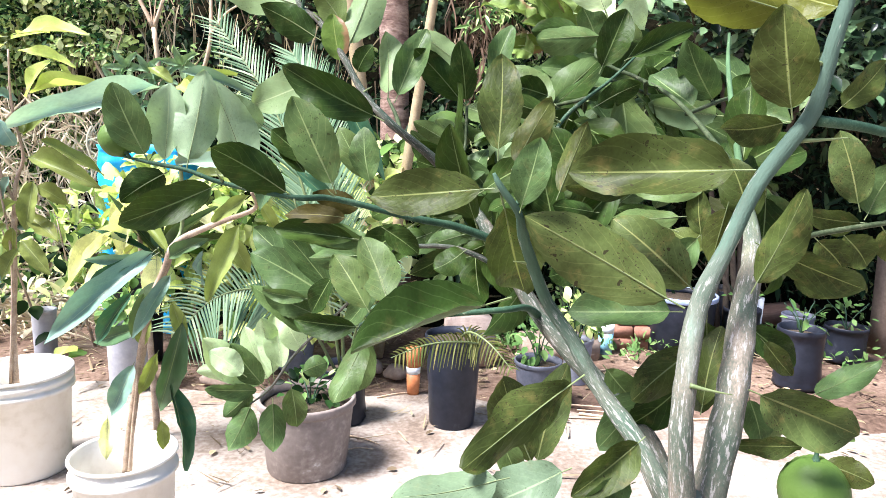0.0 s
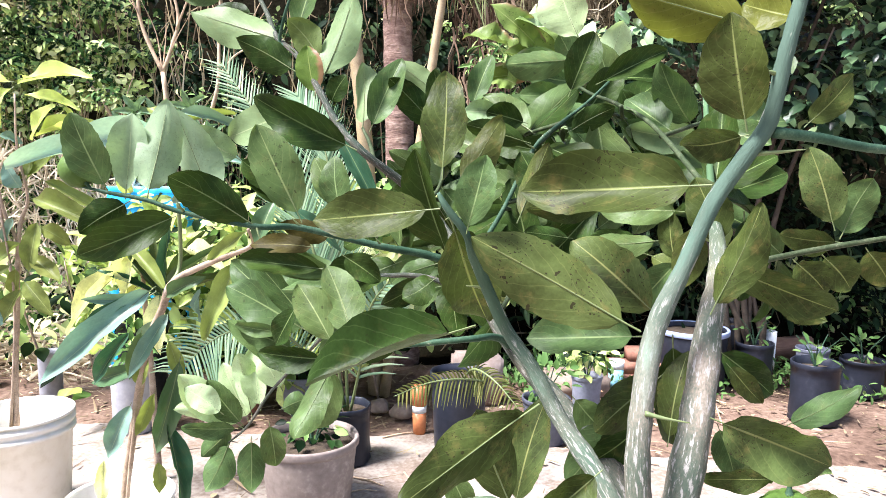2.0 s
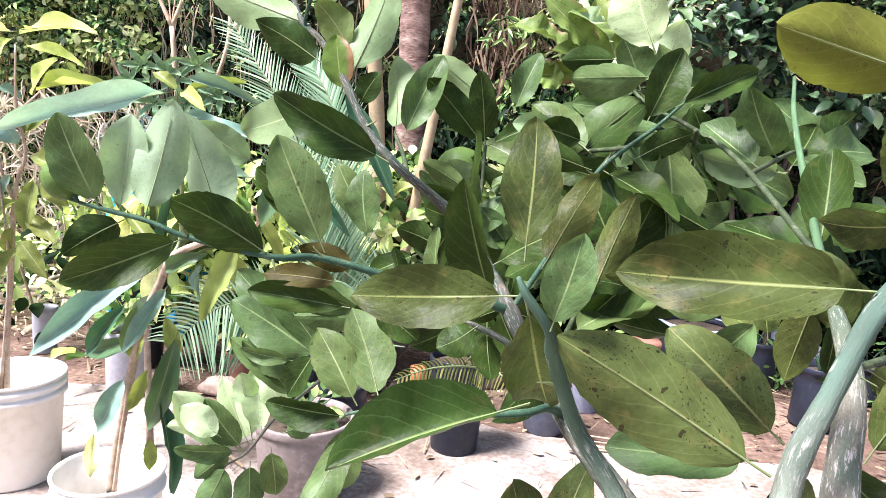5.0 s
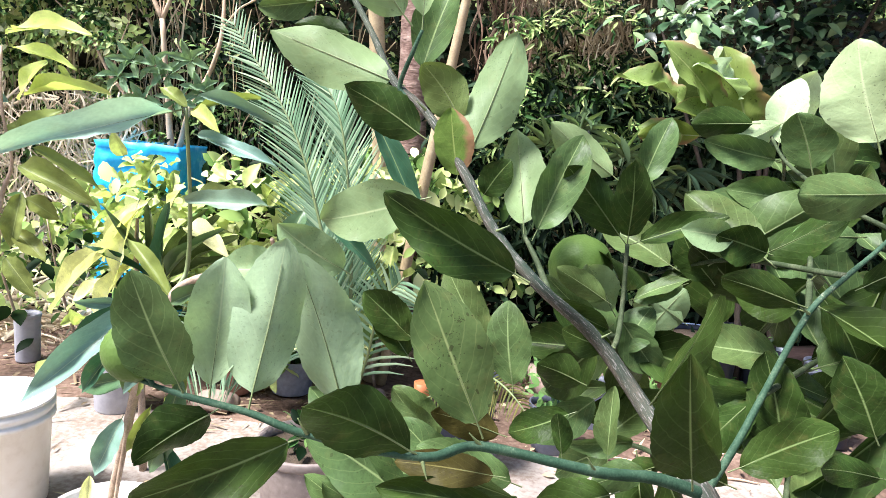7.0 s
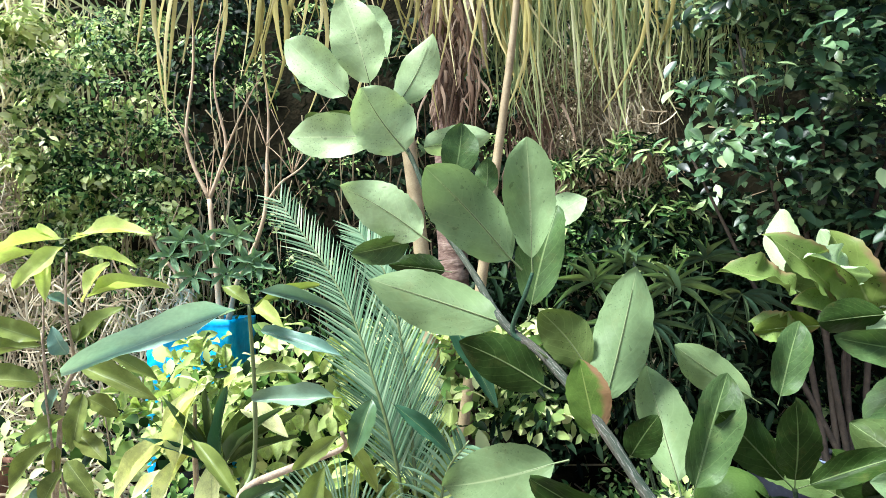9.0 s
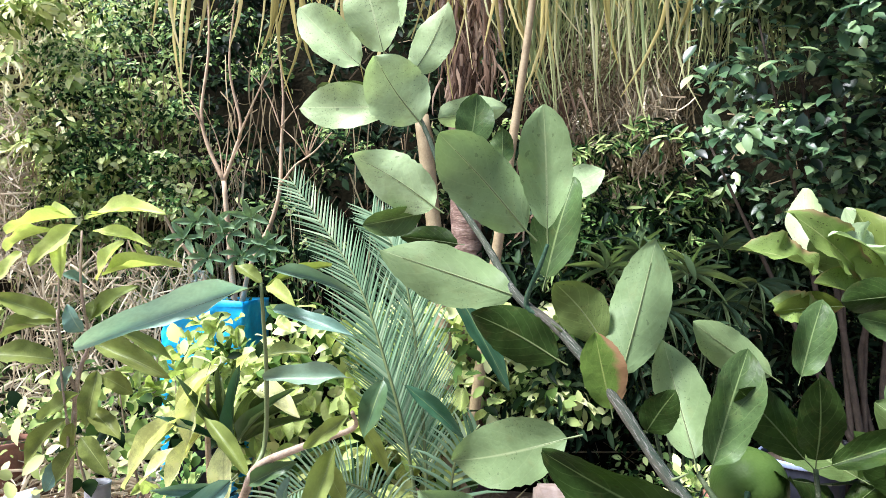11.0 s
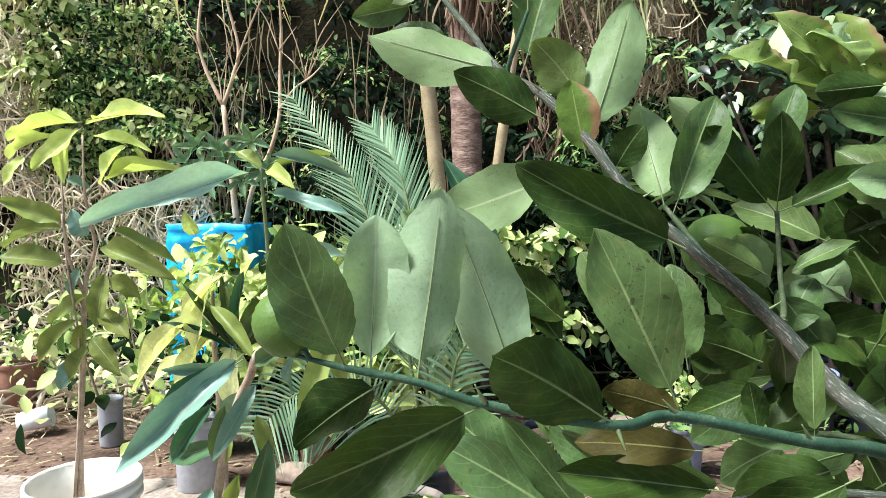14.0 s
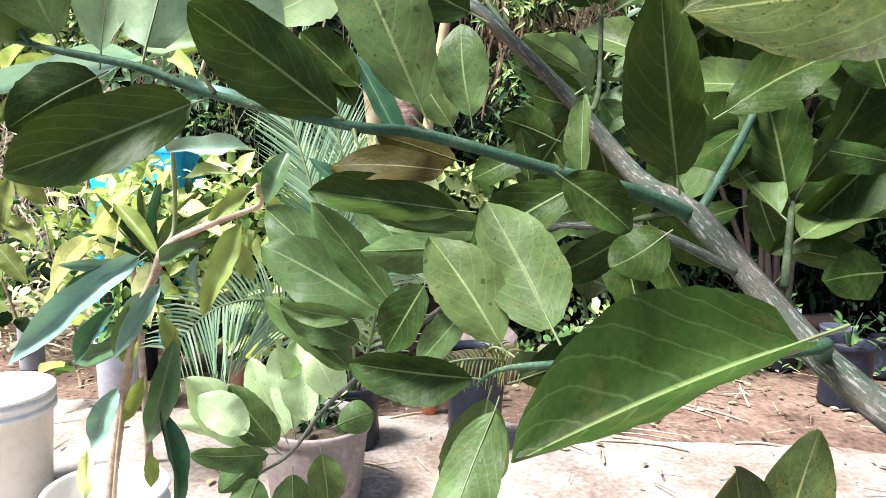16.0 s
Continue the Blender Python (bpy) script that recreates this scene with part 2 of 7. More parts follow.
def lime_bark(name, flaky_to, green_from, young=(0.095, 0.135, 0.088), cream=0.0, pale=1.0, flecks=0.85):
    """Lime bark: pale cork flecks over green on old wood, giving way to smooth blue-green on young wood along the limb."""
    m, nt, b = mat(name, rough=0.6, spec=0.04)
    co = nt.nodes.new("ShaderNodeUVMap")
    def scaled(x, y):
        mp = nt.nodes.new("ShaderNodeMapping")
        mp.inputs["Scale"].default_value = (x, y, 1)
        nt.links.new(co.outputs[0], mp.inputs[0])
        return mp.outputs[0]
    fleck = noise_of(nt, scaled(11.0, 22.0), 1.0, 6, 0.70)
    zone = noise_of(nt, scaled(2.2, 2.6), 1.0, 4)
    grit = noise_of(nt, scaled(60.0, 40.0), 1.0, 3)
    body = ramp(nt, maths(nt, "ADD", maths(nt, "MULTIPLY", zone, 0.7), maths(nt, "MULTIPLY", grit, 0.3)), [(0.36 - cream, (0.075, 0.125, 0.085)), (0.52 - cream, (0.15, 0.165, 0.12)), (0.62 - cream, (0.26, 0.225, 0.17)), (0.72 - cream, (0.40, 0.35, 0.275))])
    cork = ramp(nt, fleck, [(0.36, (0.45, 0.45, 0.45)), (0.41, (0, 0, 0)), (0.535, (0, 0, 0)), (0.585, (1, 1, 1))])
    tone = ramp(nt, fleck, [(0.44, (0.05, 0.05, 0.04)), (0.52, (0.25, 0.23, 0.19)), (0.60, (0.50, 0.475, 0.42))])
    old = blend(nt, 1.0, blend(nt, maths(nt, "MULTIPLY", cork, flecks), body, tone), (pale, pale, pale * 1.02), "MULTIPLY")
    smooth = ramp(nt, zone, [(0.35, tuple(c * 0.8 for c in young)), (0.55, young), (0.70, tuple(c * 1.35 for c in young))])
    scar = ramp(nt, noise_of(nt, scaled(5.5, 4.0), 1.0, 3), [(0.64, (0, 0, 0)), (0.70, (0.8, 0.8, 0.8))])
    smooth = blend(nt, scar, smooth, (0.36, 0.35, 0.29))
    sep = nt.nodes.new("ShaderNodeSeparateXYZ")
    nt.links.new(co.outputs[0], sep.inputs[0])
    age = nt.nodes.new("ShaderNodeMapRange")
    age.inputs[1].default_value, age.inputs[2].default_value = flaky_to, green_from
    nt.links.new(maths(nt, "ADD", sep.outputs[0], maths(nt, "MULTIPLY", maths(nt, "SUBTRACT", zone, 0.5), 2.2)), age.inputs[0])
    nt.links.new(blend(nt, age.outputs[0], old, smooth), b.inputs["Base Color"])
    bump(nt, b, maths(nt, "ADD", fleck, maths(nt, "MULTIPLY", grit, 0.25)), 0.55, 0.0012)
    return m


bark_trunk = lime_bark("bark_trunk", 30, 31)
bark_old = lime_bark("bark_flecked", 1.5, 2.6, (0.07, 0.125, 0.06), cream=0.05, pale=0.72)
bark_young = lime_bark("bark_blue_green", 0.70, 1.7, (0.080, 0.124, 0.092), cream=0.07, pale=0.68)
bark_woody = lime_bark("bark_woody", 7.0, 11.0, (0.045, 0.085, 0.045), pale=0.40, flecks=0.8)
bark_side = lime_bark("bark_side_stem", 0.75, 1.6, (0.070, 0.120, 0.080), pale=0.7)
bark_dark = grained("bark_dark", [(0.3, (0.02, 0.015, 0.010)), (0.6, (0.07, 0.052, 0.036)), (0.8, (0.16, 0.13, 0.10))], 30, 0.8, 0.6, 0.003)
twig_green = grained("twig_green", [(0.32, (0.018, 0.040, 0.022)), (0.5, (0.036, 0.074, 0.044)), (0.62, (0.070, 0.115, 0.068)), (0.67, (0.24, 0.25, 0.17))], 90, 0.5, 0.25, 0.001, spec=0.06)
twig_dull = grained("twig_dull_green", [(0.32, (0.020, 0.030, 0.014)), (0.5, (0.045, 0.062, 0.030)), (0.62, (0.085, 0.10, 0.055)), (0.70, (0.22, 0.21, 0.15))], 90, 0.55, 0.25, 0.001, spec=0.06)
lime_skin, nt, b = mat("lime_skin", (0.09, 0.19, 0.03), 0.5, spec=0.15)
co = nt.nodes.new("ShaderNodeTexCoord")
nt.links.new(ramp(nt, noise_of(nt, co.outputs["Object"], 28, 3), [(0.3, (0.045, 0.088, 0.016)), (0.7, (0.085, 0.140, 0.030))]), b.inputs["Base Color"])
pits = nt.nodes.new("ShaderNodeTexVoronoi")
pits.inputs["Scale"].default_value = 520
nt.links.new(co.outputs["Object"], pits.inputs["Vector"])
bump(nt, b, pits.outputs[0], 0.25, 0.0006)

concrete = grained("concrete", [(0.36, (0.13, 0.095, 0.068)), (0.46, (0.21, 0.165, 0.128)), (0.53, (0.28, 0.24, 0.20)), (0.66, (0.35, 0.315, 0.27))], 3.2, 0.85, 0.35, 0.004, fine=45)
soil = grained("soil", [(0.34, (0.058, 0.036, 0.025)), (0.5, (0.140, 0.092, 0.066)), (0.68, (0.27, 0.195, 0.145))], 2.2, 0.95, 0.9, 0.02, fine=38, spec=0.1)
# Bank soil is near-black: shade under the creepers is put into its colour.
bank_soil_shaded = grained("bank_soil_shaded", [(0.30, (0.004, 0.004, 0.002)), (0.55, (0.010, 0.009, 0.005)), (0.75, (0.030, 0.022, 0.012))], 3.0, 0.95, 1.0, 0.05, fine=26, spec=0.02)
pail_white = grained("pail_plastic", [(0.3, (0.60, 0.55, 0.43)), (0.5, (0.77, 0.73, 0.63)), (0.75, (0.83, 0.81, 0.73))], 3.0, 0.45, 0.06, 0.002, fine=30)
pot_brown = grained("pot_brown_plastic", [(0.3, (0.13, 0.105, 0.09)), (0.52, (0.22, 0.18, 0.155)), (0.62, (0.32, 0.275, 0.24)), (0.68, (0.55, 0.52, 0.48))], 5.0, 0.7, 0.2, 0.002, fine=50)
pot_black = grained("pot_black_plastic", [(0.3, (0.008, 0.010, 0.015)), (0.6, (0.020, 0.023, 0.034)), (0.8, (0.07, 0.073, 0.083))], 7.0, 0.42, 0.35, 0.004, fine=40, spec=0.25)
pot_grey = grained("pot_grey_plastic", [(0.3, (0.10, 0.11, 0.14)), (0.6, (0.22, 0.23, 0.28)), (0.8, (0.36, 0.36, 0.38))], 5.0, 0.55, 0.2, 0.002, fine=44)
pot_slate = grained("pot_slate_plastic", [(0.3, (0.035, 0.040, 0.055)), (0.6, (0.085, 0.090, 0.115)), (0.8, (0.17, 0.165, 0.17))], 5.0, 0.5, 0.2, 0.002, fine=44)
pail_grey = grained("pail_grey_plastic", [(0.3, (0.26, 0.26, 0.28)), (0.6, (0.38, 0.38, 0.40)), (0.8, (0.50, 0.50, 0.50))], 5.0, 0.5, 0.15, 0.002, fine=44)
board = grained("weathered_board", [(0.3, (0.10, 0.055, 0.038)), (0.55, (0.20, 0.115, 0.08)), (0.75, (0.32, 0.21, 0.15))], 12, 0.85, 0.4, 0.003, stretch=(0.2, 1, 1))
clay = grained("clay", [(0.3, (0.16, 0.070, 0.045)), (0.6, (0.30, 0.145, 0.095)), (0.8, (0.42, 0.28, 0.20))], 9.0, 0.85, 0.4, 0.003)
pink_stone = grained("pinkish_concrete", [(0.3, (0.22, 0.16, 0.13)), (0.5, (0.36, 0.28, 0.235)), (0.7, (0.48, 0.40, 0.35))], 7.0, 0.9, 0.7, 0.006, fine=30)
stone = grained("stone", [(0.3, (0.15, 0.105, 0.08)), (0.6, (0.29, 0.22, 0.17)), (0.8, (0.42, 0.35, 0.29))], 6.0, 0.9, 0.6, 0.006)
blue_plastic = grained("blue_plastic", [(0.34, (0.01, 0.22, 0.50)), (0.5, (0.015, 0.36, 0.72)), (0.60, (0.06, 0.48, 0.80)), (0.68, (0.40, 0.70, 0.86))], 6.5, 0.42, 0.5, 0.006, fine=24)
cyan_plastic = grained("cyan_plastic", [(0.3, (0.16, 0.42, 0.55)), (0.7, (0.34, 0.62, 0.72))], 7.0, 0.45, 0.1, 0.001)
rim_blue = grained("rim_pale_blue_plastic", [(0.3, (0.16, 0.21, 0.38)), (0.7, (0.42, 0.50, 0.68))], 7.0, 0.35, 0.1, 0.001)
white_plastic = grained("white_plastic", [(0.3, (0.60, 0.62, 0.62)), (0.7, (0.80, 0.82, 0.82))], 5.0, 0.4, 0.05, 0.001)
orange_clay = grained("orange_clay", [(0.3, (0.48, 0.15, 0.05)), (0.7, (0.66, 0.27, 0.11))], 8.0, 0.45, 0.1, 0.001)
compost = grained("compost", [(0.3, (0.025, 0.018, 0.012)), (0.6, (0.07, 0.05, 0.03)), (0.8, (0.15, 0.11, 0.07))], 30, 0.95, 1.0, 0.01)
stem_tan = grained("stem_tan", [(0.3, (0.28, 0.19, 0.115)), (0.55, (0.52, 0.38, 0.25)), (0.75, (0.66, 0.53, 0.38))], 18, 0.75, 0.4, 0.003)
stem_mango = grained("stem_mango", [(0.3, (0.16, 0.115, 0.075)), (0.5, (0.34, 0.25, 0.175)), (0.7, (0.50, 0.41, 0.31))], 30, 0.7, 0.4, 0.002)
trunk_bark = grained("palm_trunk_bark", [(0.32, (0.075, 0.042, 0.032)), (0.48, (0.21, 0.130, 0.10)), (0.66, (0.42, 0.30, 0.24))], 9, 0.9, 1.0, 0.012, stretch=(1, 1, 3), fine=34)
palm_bark = grained("palm_bark", [(0.32, (0.11, 0.078, 0.058)), (0.48, (0.32, 0.235, 0.18)), (0.66, (0.55, 0.45, 0.37))], 9, 0.85, 0.9, 0.01, stretch=(1, 1, 3))
bamboo = grained("bamboo", [(0.3, (0.20, 0.145, 0.075)), (0.55, (0.34, 0.265, 0.15)), (0.75, (0.46, 0.38, 0.25))], 14, 0.6, 0.15, 0.002)
straw = many_leaf_mat("dry_straw", [(0.1, (0.06, 0.045, 0.028)), (0.45, (0.20, 0.15, 0.09)), (0.75, (0.42, 0.34, 0.20)), (0.95, (0.62, 0.53, 0.34))], 0.7, 0.15)
pale_straw = many_leaf_mat("pale_dry_straw", [(0.1, (0.16, 0.12, 0.07)), (0.45, (0.42, 0.34, 0.22)), (0.75, (0.62, 0.54, 0.38)), (0.95, (0.76, 0.70, 0.54))], 0.7, 0.15)
cane = many_leaf_mat("pale_yellow_canes", [(0.1, (0.30, 0.26, 0.12)), (0.45, (0.56, 0.50, 0.26)), (0.75, (0.72, 0.68, 0.42)), (0.95, (0.82, 0.80, 0.58))], 0.6, 0.2)
dead_mat = many_leaf_mat("dead_frond_bits", [(0.2, (0.035, 0.020, 0.012)), (0.42, (0.11, 0.066, 0.042)), (0.62, (0.25, 0.165, 0.11)), (0.9, (0.50, 0.39, 0.28))], 0.75, 0.1)
strap_mat = many_leaf_mat("hanging_straps", [(0.2, (0.12, 0.18, 0.07)), (0.4, (0.34, 0.40, 0.18)), (0.65, (0.56, 0.57, 0.27)), (0.95, (0.76, 0.72, 0.46))], 0.6, 0.25)
gold_strap = many_leaf_mat("yellow_straps", [(0.1, (0.20, 0.19, 0.06)), (0.4, (0.42, 0.36, 0.12)), (0.7, (0.58, 0.50, 0.22)), (0.95, (0.74, 0.68, 0.42))], 0.55, 0.3)
tall_grass = many_leaf_mat("tall_grass_blades", [(0.15, (0.10, 0.18, 0.06)), (0.4, (0.28, 0.38, 0.18)), (0.6, (0.52, 0.52, 0.28)), (0.85, (0.78, 0.78, 0.47))], 0.5, 0.3)
# Near-black low stops in the leaf ramps below paint the shade between leaves.
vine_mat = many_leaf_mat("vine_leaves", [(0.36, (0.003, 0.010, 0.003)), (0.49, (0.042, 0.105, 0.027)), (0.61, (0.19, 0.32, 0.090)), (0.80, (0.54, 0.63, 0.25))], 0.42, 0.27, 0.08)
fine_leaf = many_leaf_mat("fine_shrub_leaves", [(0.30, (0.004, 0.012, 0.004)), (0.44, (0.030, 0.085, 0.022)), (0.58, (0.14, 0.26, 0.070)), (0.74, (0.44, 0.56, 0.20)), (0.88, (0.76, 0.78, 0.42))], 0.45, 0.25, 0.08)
# Brighter copies of the vine leaves, with sunlight put into their colours.
sunlit_creeper = many_leaf_mat("sunlit_vine_leaves", [(0.28, (0.02, 0.04, 0.01)), (0.40, (0.24, 0.34, 0.09)), (0.60, (0.56, 0.64, 0.22)), (0.86, (0.84, 0.84, 0.48))], 0.5, 0.3)
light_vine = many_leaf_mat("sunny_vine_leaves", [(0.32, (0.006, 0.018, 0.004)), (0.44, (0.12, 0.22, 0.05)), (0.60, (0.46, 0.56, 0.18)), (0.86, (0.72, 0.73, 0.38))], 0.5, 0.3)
# Deep shade is put into the colours of these dark leaves.
shade_leaf = many_leaf_mat("shaded_undergrowth_leaves", [(0.3, (0.003, 0.007, 0.003)), (0.52, (0.010, 0.024, 0.011)), (0.72, (0.032, 0.062, 0.027)), (0.95, (0.11, 0.16, 0.07))], 0.5, 0.15, 0.06)
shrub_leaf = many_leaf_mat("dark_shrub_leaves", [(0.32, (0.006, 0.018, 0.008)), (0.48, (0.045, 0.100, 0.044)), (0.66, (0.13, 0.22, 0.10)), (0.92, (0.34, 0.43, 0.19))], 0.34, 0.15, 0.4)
herb_mat = many_leaf_mat("herb_leaves", [(0.1, (0.05, 0.12, 0.03)), (0.5, (0.11, 0.21, 0.06)), (0.95, (0.24, 0.34, 0.12))], 0.5, 0.3)


# ---- builders ----
def world_of(ob):
    m = ob.matrix_basis.copy()
    while ob.parent:
        ob = ob.parent
        m = ob.matrix_basis @ m
    return m


def thing(name, at, label, category, group="", kind=""):
    ob = new(name)
    ob.empty_display_size = 0.05
    ob.matrix_basis = Matrix.Translation(at)
    return tagged(ob, label, category, group, kind)


def mesh_of(name, bm):
    me = bpy.data.meshes.new(name)
    bm.to_mesh(me)
    bm.free()
    return me


def part(name, bm, material, parent, label="", m=None, smooth=True):
    """Links a bmesh, or a mesh to share, as one object under a thing or part; m is its pose in the world."""
    me = bm if isinstance(bm, bpy.types.Mesh) else mesh_of(name, bm)
    if smooth and not me.materials:
        me.polygons.foreach_set("use_smooth", [True] * len(me.polygons))
    if not me.materials:
        me.materials.append(material)
    ob = new(name, me)
    if me.materials[0] != material:
        ob.material_slots[0].link = "OBJECT"
        ob.material_slots[0].material = material
    m = m or Matrix.Identity(4)
    if parent:
        ob.parent = parent
        m = world_of(parent).inverted() @ m
    ob.matrix_basis = m
    return tagged(ob, label) if label else ob


def solid(name, bm, material, label, category, at=None, group="", kind="", smooth=True):
    """A thing that is one mesh."""
    ob = part(name, bm, material, None, m=Matrix.Translation(at) if at else None, smooth=smooth)
    return tagged(ob, label, category, group, kind)


def smooth_line(points, steps=5):
    """Points on a smooth line through (x, y, z, r) knots."""
    k = [Vector(p) for p in points]
    k = [k[0] * 2 - k[1]] + k + [k[-1] * 2 - k[-2]]
    out = []
    for i in range(1, len(k) - 2):
        a, b2, c, d = k[i - 1], k[i], k[i + 1], k[i + 2]
        for s in range(steps):
            t = s / steps
            out.append(0.5 * ((2 * b2) + (c - a) * t + (2 * a - 5 * b2 + 4 * c - d) * t * t + (3 * b2 - a - 3 * c + d) * t ** 3))
    out.append(k[-2])
    return out


def tube(points, sides=9, steps=5, knobby=0.0, seed=0, flat=1.0):
    """A tapering round limb through (x, y, z, r) knots, closed at both ends."""
    line = smooth_line([Vector((*p[:3], p[3])) for p in points], steps)
    bm = bmesh.new()
    uv = bm.loops.layers.uv.new("UVMap")
    rnd = random.Random(seed)
    rings, side, along = [], None, [0.0]
    for i, p in enumerate(line):
        q0, q1 = line[max(i - 1, 0)], line[min(i + 1, len(line) - 1)]
        way = Vector((q1 - q0)[:3]).normalized()
        side = (side - way * side.dot(way)).normalized() if side else way.orthogonal().normalized()
        up = way.cross(side)
        r = max(p[3], 0.0003) * (1 + knobby * rnd.uniform(-1, 1))
        at = Vector(p[:3])
        rings.append([bm.verts.new(at + (side * math.cos(a) + up * math.sin(a) * flat) * r * (1 + knobby * 0.5 * rnd.uniform(-1, 1))) for a in (2 * math.pi * j / sides for j in range(sides))])
        if i:
            along.append(along[-1] + (Vector(p[:3]) - Vector(line[i - 1][:3])).length)
    for i in range(len(rings) - 1):
        for j in range(sides):
            f = bm.faces.new((rings[i][j], rings[i][(j + 1) % sides], rings[i + 1][(j + 1) % sides], rings[i + 1][j]))
            for loop, (s, l) in zip(f.loops, ((j, i), (j + 1, i), (j + 1, i + 1), (j, i + 1))):
                loop[uv].uv = (along[l] * 10, s / sides)
    bm.faces.new(list(reversed(rings[0])))
    bm.faces.new(rings[-1])
    return bm


def limb(name, points, material, parent, label="", sides=9, knobby=0.0, seed=0, steps=5):
    return part(name, tube(points, sides, steps, knobby, seed), material, parent, label)


def leaf_mesh(name, seed, fold=0.18, curl=0.15, wave=0.03, teeth=0.007, blunt=0.74, rows=25, stalk=0.09, twist=0.0, peak=0.46, point=0.0, ripple=0.0, bend=0.0):
    """A leaf of length 1 along x and width 1 across y, stalk at the origin; ribbed below its middle.
    blunt rounds both ends, point draws the tip out, ripple makes the edge uneven, bend curves the midrib sideways."""
    rnd = random.Random(seed)
    bm = bmesh.new()
    uv = bm.loops.layers.uv.new("UVMap")
    across = (-1, -0.72, -0.36, 0, 0.36, 0.72, 1)
    grid, ph = [], rnd.uniform(0, 6)
    for i in range(rows + 1):
        u = i / rows
        s = u ** (math.log(0.5) / math.log(peak))
        w = 0.5 * max(4 * s * (1 - s), 0.0) ** blunt
        w *= 1 - point * max((u - 0.80) / 0.20, 0.0) ** 2 * (1 - u) * 5
        if i == rows:
            w = 0.022
        if i == 0:
            w = 0.015
        w *= 1 + (teeth if i % 2 else -teeth)
        x = stalk + (1 - stalk) * u
        drop = -curl * u * u + curl * 0.25 * u
        row = []
        for v in across:
            z = drop + fold * (abs(v) ** 1.3) * w * 2 * 0.5 + wave * math.sin(u * 9 + ph + (2 if v > 0 else 0)) * abs(v) ** 2 * (1 if u > 0.05 else 0)
            side = 0.6 if v > 0 else 2.9
            y = v * w * (1 + 0.03 * rnd.uniform(-1, 1) + ripple * math.sin(u * 17 + ph * side) + ripple * 0.7 * math.sin(u * 31 + ph * side)) + bend * math.sin(u * 3.14)
            z += ripple * 0.5 * abs(v) * w * 2 * math.sin(u * 24 + ph * side)
            a = twist * u
            row.append((x, y * math.cos(a) - z * math.sin(a), y * math.sin(a) + z * math.cos(a), u, v))
        grid.append([(bm.verts.new(p[:3]), p[3], p[4]) for p in row])
    for i in range(rows):
        for j in range(len(across) - 1):
            c = (grid[i][j], grid[i + 1][j], grid[i + 1][j + 1], grid[i][j + 1])
            f = bm.faces.new([q[0] for q in c])
            for loop, q in zip(f.loops, c):
                loop[uv].uv = (q[1], q[2] * 0.5 + 0.5)
    # stalk and midrib
    rings = []
    for i in range(8):
        u = i / 7
        x = u * 0.85
        g = max((x - stalk) / (1 - stalk), 0)
        r = 0.0125 * (1 - u) ** 1.5 + 0.003
        z = -curl * g * g + curl * 0.25 * g - (0.004 if x > stalk else 0)
        sway, turn2 = bend * math.sin(g * 3.14), twist * g
        rings.append([bm.verts.new((x, (sway + r * 1.2 * math.cos(a)) * math.cos(turn2) - (z + r * 0.8 * math.sin(a)) * math.sin(turn2), (sway + r * 1.2 * math.cos(a)) * math.sin(turn2) + (z + r * 0.8 * math.sin(a)) * math.cos(turn2))) for a in (0.4, 1.97, 3.54, 5.11)])
    for i in range(7):
        for j in range(4):
            f = bm.faces.new((rings[i][j], rings[i][(j + 1) % 4], rings[i + 1][(j + 1) % 4], rings[i + 1][j]))
            f.material_index = 1
            for loop in f.loops:
                loop[uv].uv = (0.1, 0.5)
    me = mesh_of(name, bm)
    me.polygons.foreach_set("use_smooth", [True] * len(me.polygons))
    me.materials.append(green)
    me.materials.append(petiole)
    return me


LIME_LEAVES = [leaf_mesh("leaf", 11 + i, fold=f, curl=c, wave=w, twist=tw, blunt=bl, peak=pk, teeth=0.008, stalk=0.11, point=po, ripple=0.011, bend=be) for i, (f, c, w, tw, bl, pk, po, be) in enumerate((
    (0.20, 0.14, 0.045, 0.0, 0.66, 0.48, 0.3, 0.02), (0.28, 0.20, 0.050, 0.15, 0.68, 0.50, 0.4, -0.03), (0.32, 0.10, 0.060, -0.15, 0.62, 0.46, 0.2, 0.03), (0.36, -0.10, 0.050, 0.1, 0.66, 0.52, 0.5, -0.02),
    (0.16, 0.24, 0.055, -0.2, 0.70, 0.46, 0.3, 0.04), (0.12, 0.18, 0.065, 0.2, 0.63, 0.47, 0.1, -0.04), (0.42, 0.16, 0.040, 0.05, 0.68, 0.49, 0.4, 0.0), (0.14, 0.30, 0.060, -0.05, 0.64, 0.51, 0.2, 0.05)))]
FOLDED_LEAF = leaf_mesh("leaf", 40, fold=0.55, curl=0.16, wave=0.03, teeth=0.008, blunt=0.56, stalk=0.17, ripple=0.015, point=0.15)
WORN_LEAF = leaf_mesh("leaf", 41, fold=0.45, curl=0.35, wave=0.12, teeth=0.03, twist=0.5, blunt=0.6, ripple=0.08)
LONG_LEAVES = [leaf_mesh("leaf", 60 + i, fold=f, curl=c, wave=w, teeth=0.003, blunt=0.78, stalk=0.06, twist=tw, rows=17, point=0.5, ripple=0.03, bend=0.03) for i, (f, c, w, tw) in enumerate((
    (0.35, 0.22, 0.06, 0.1), (0.45, 0.35, 0.08, 0.3), (0.3, 0.12, 0.07, -0.3), (0.5, 0.45, 0.06, 0.15)))]
pick = random.Random(5)


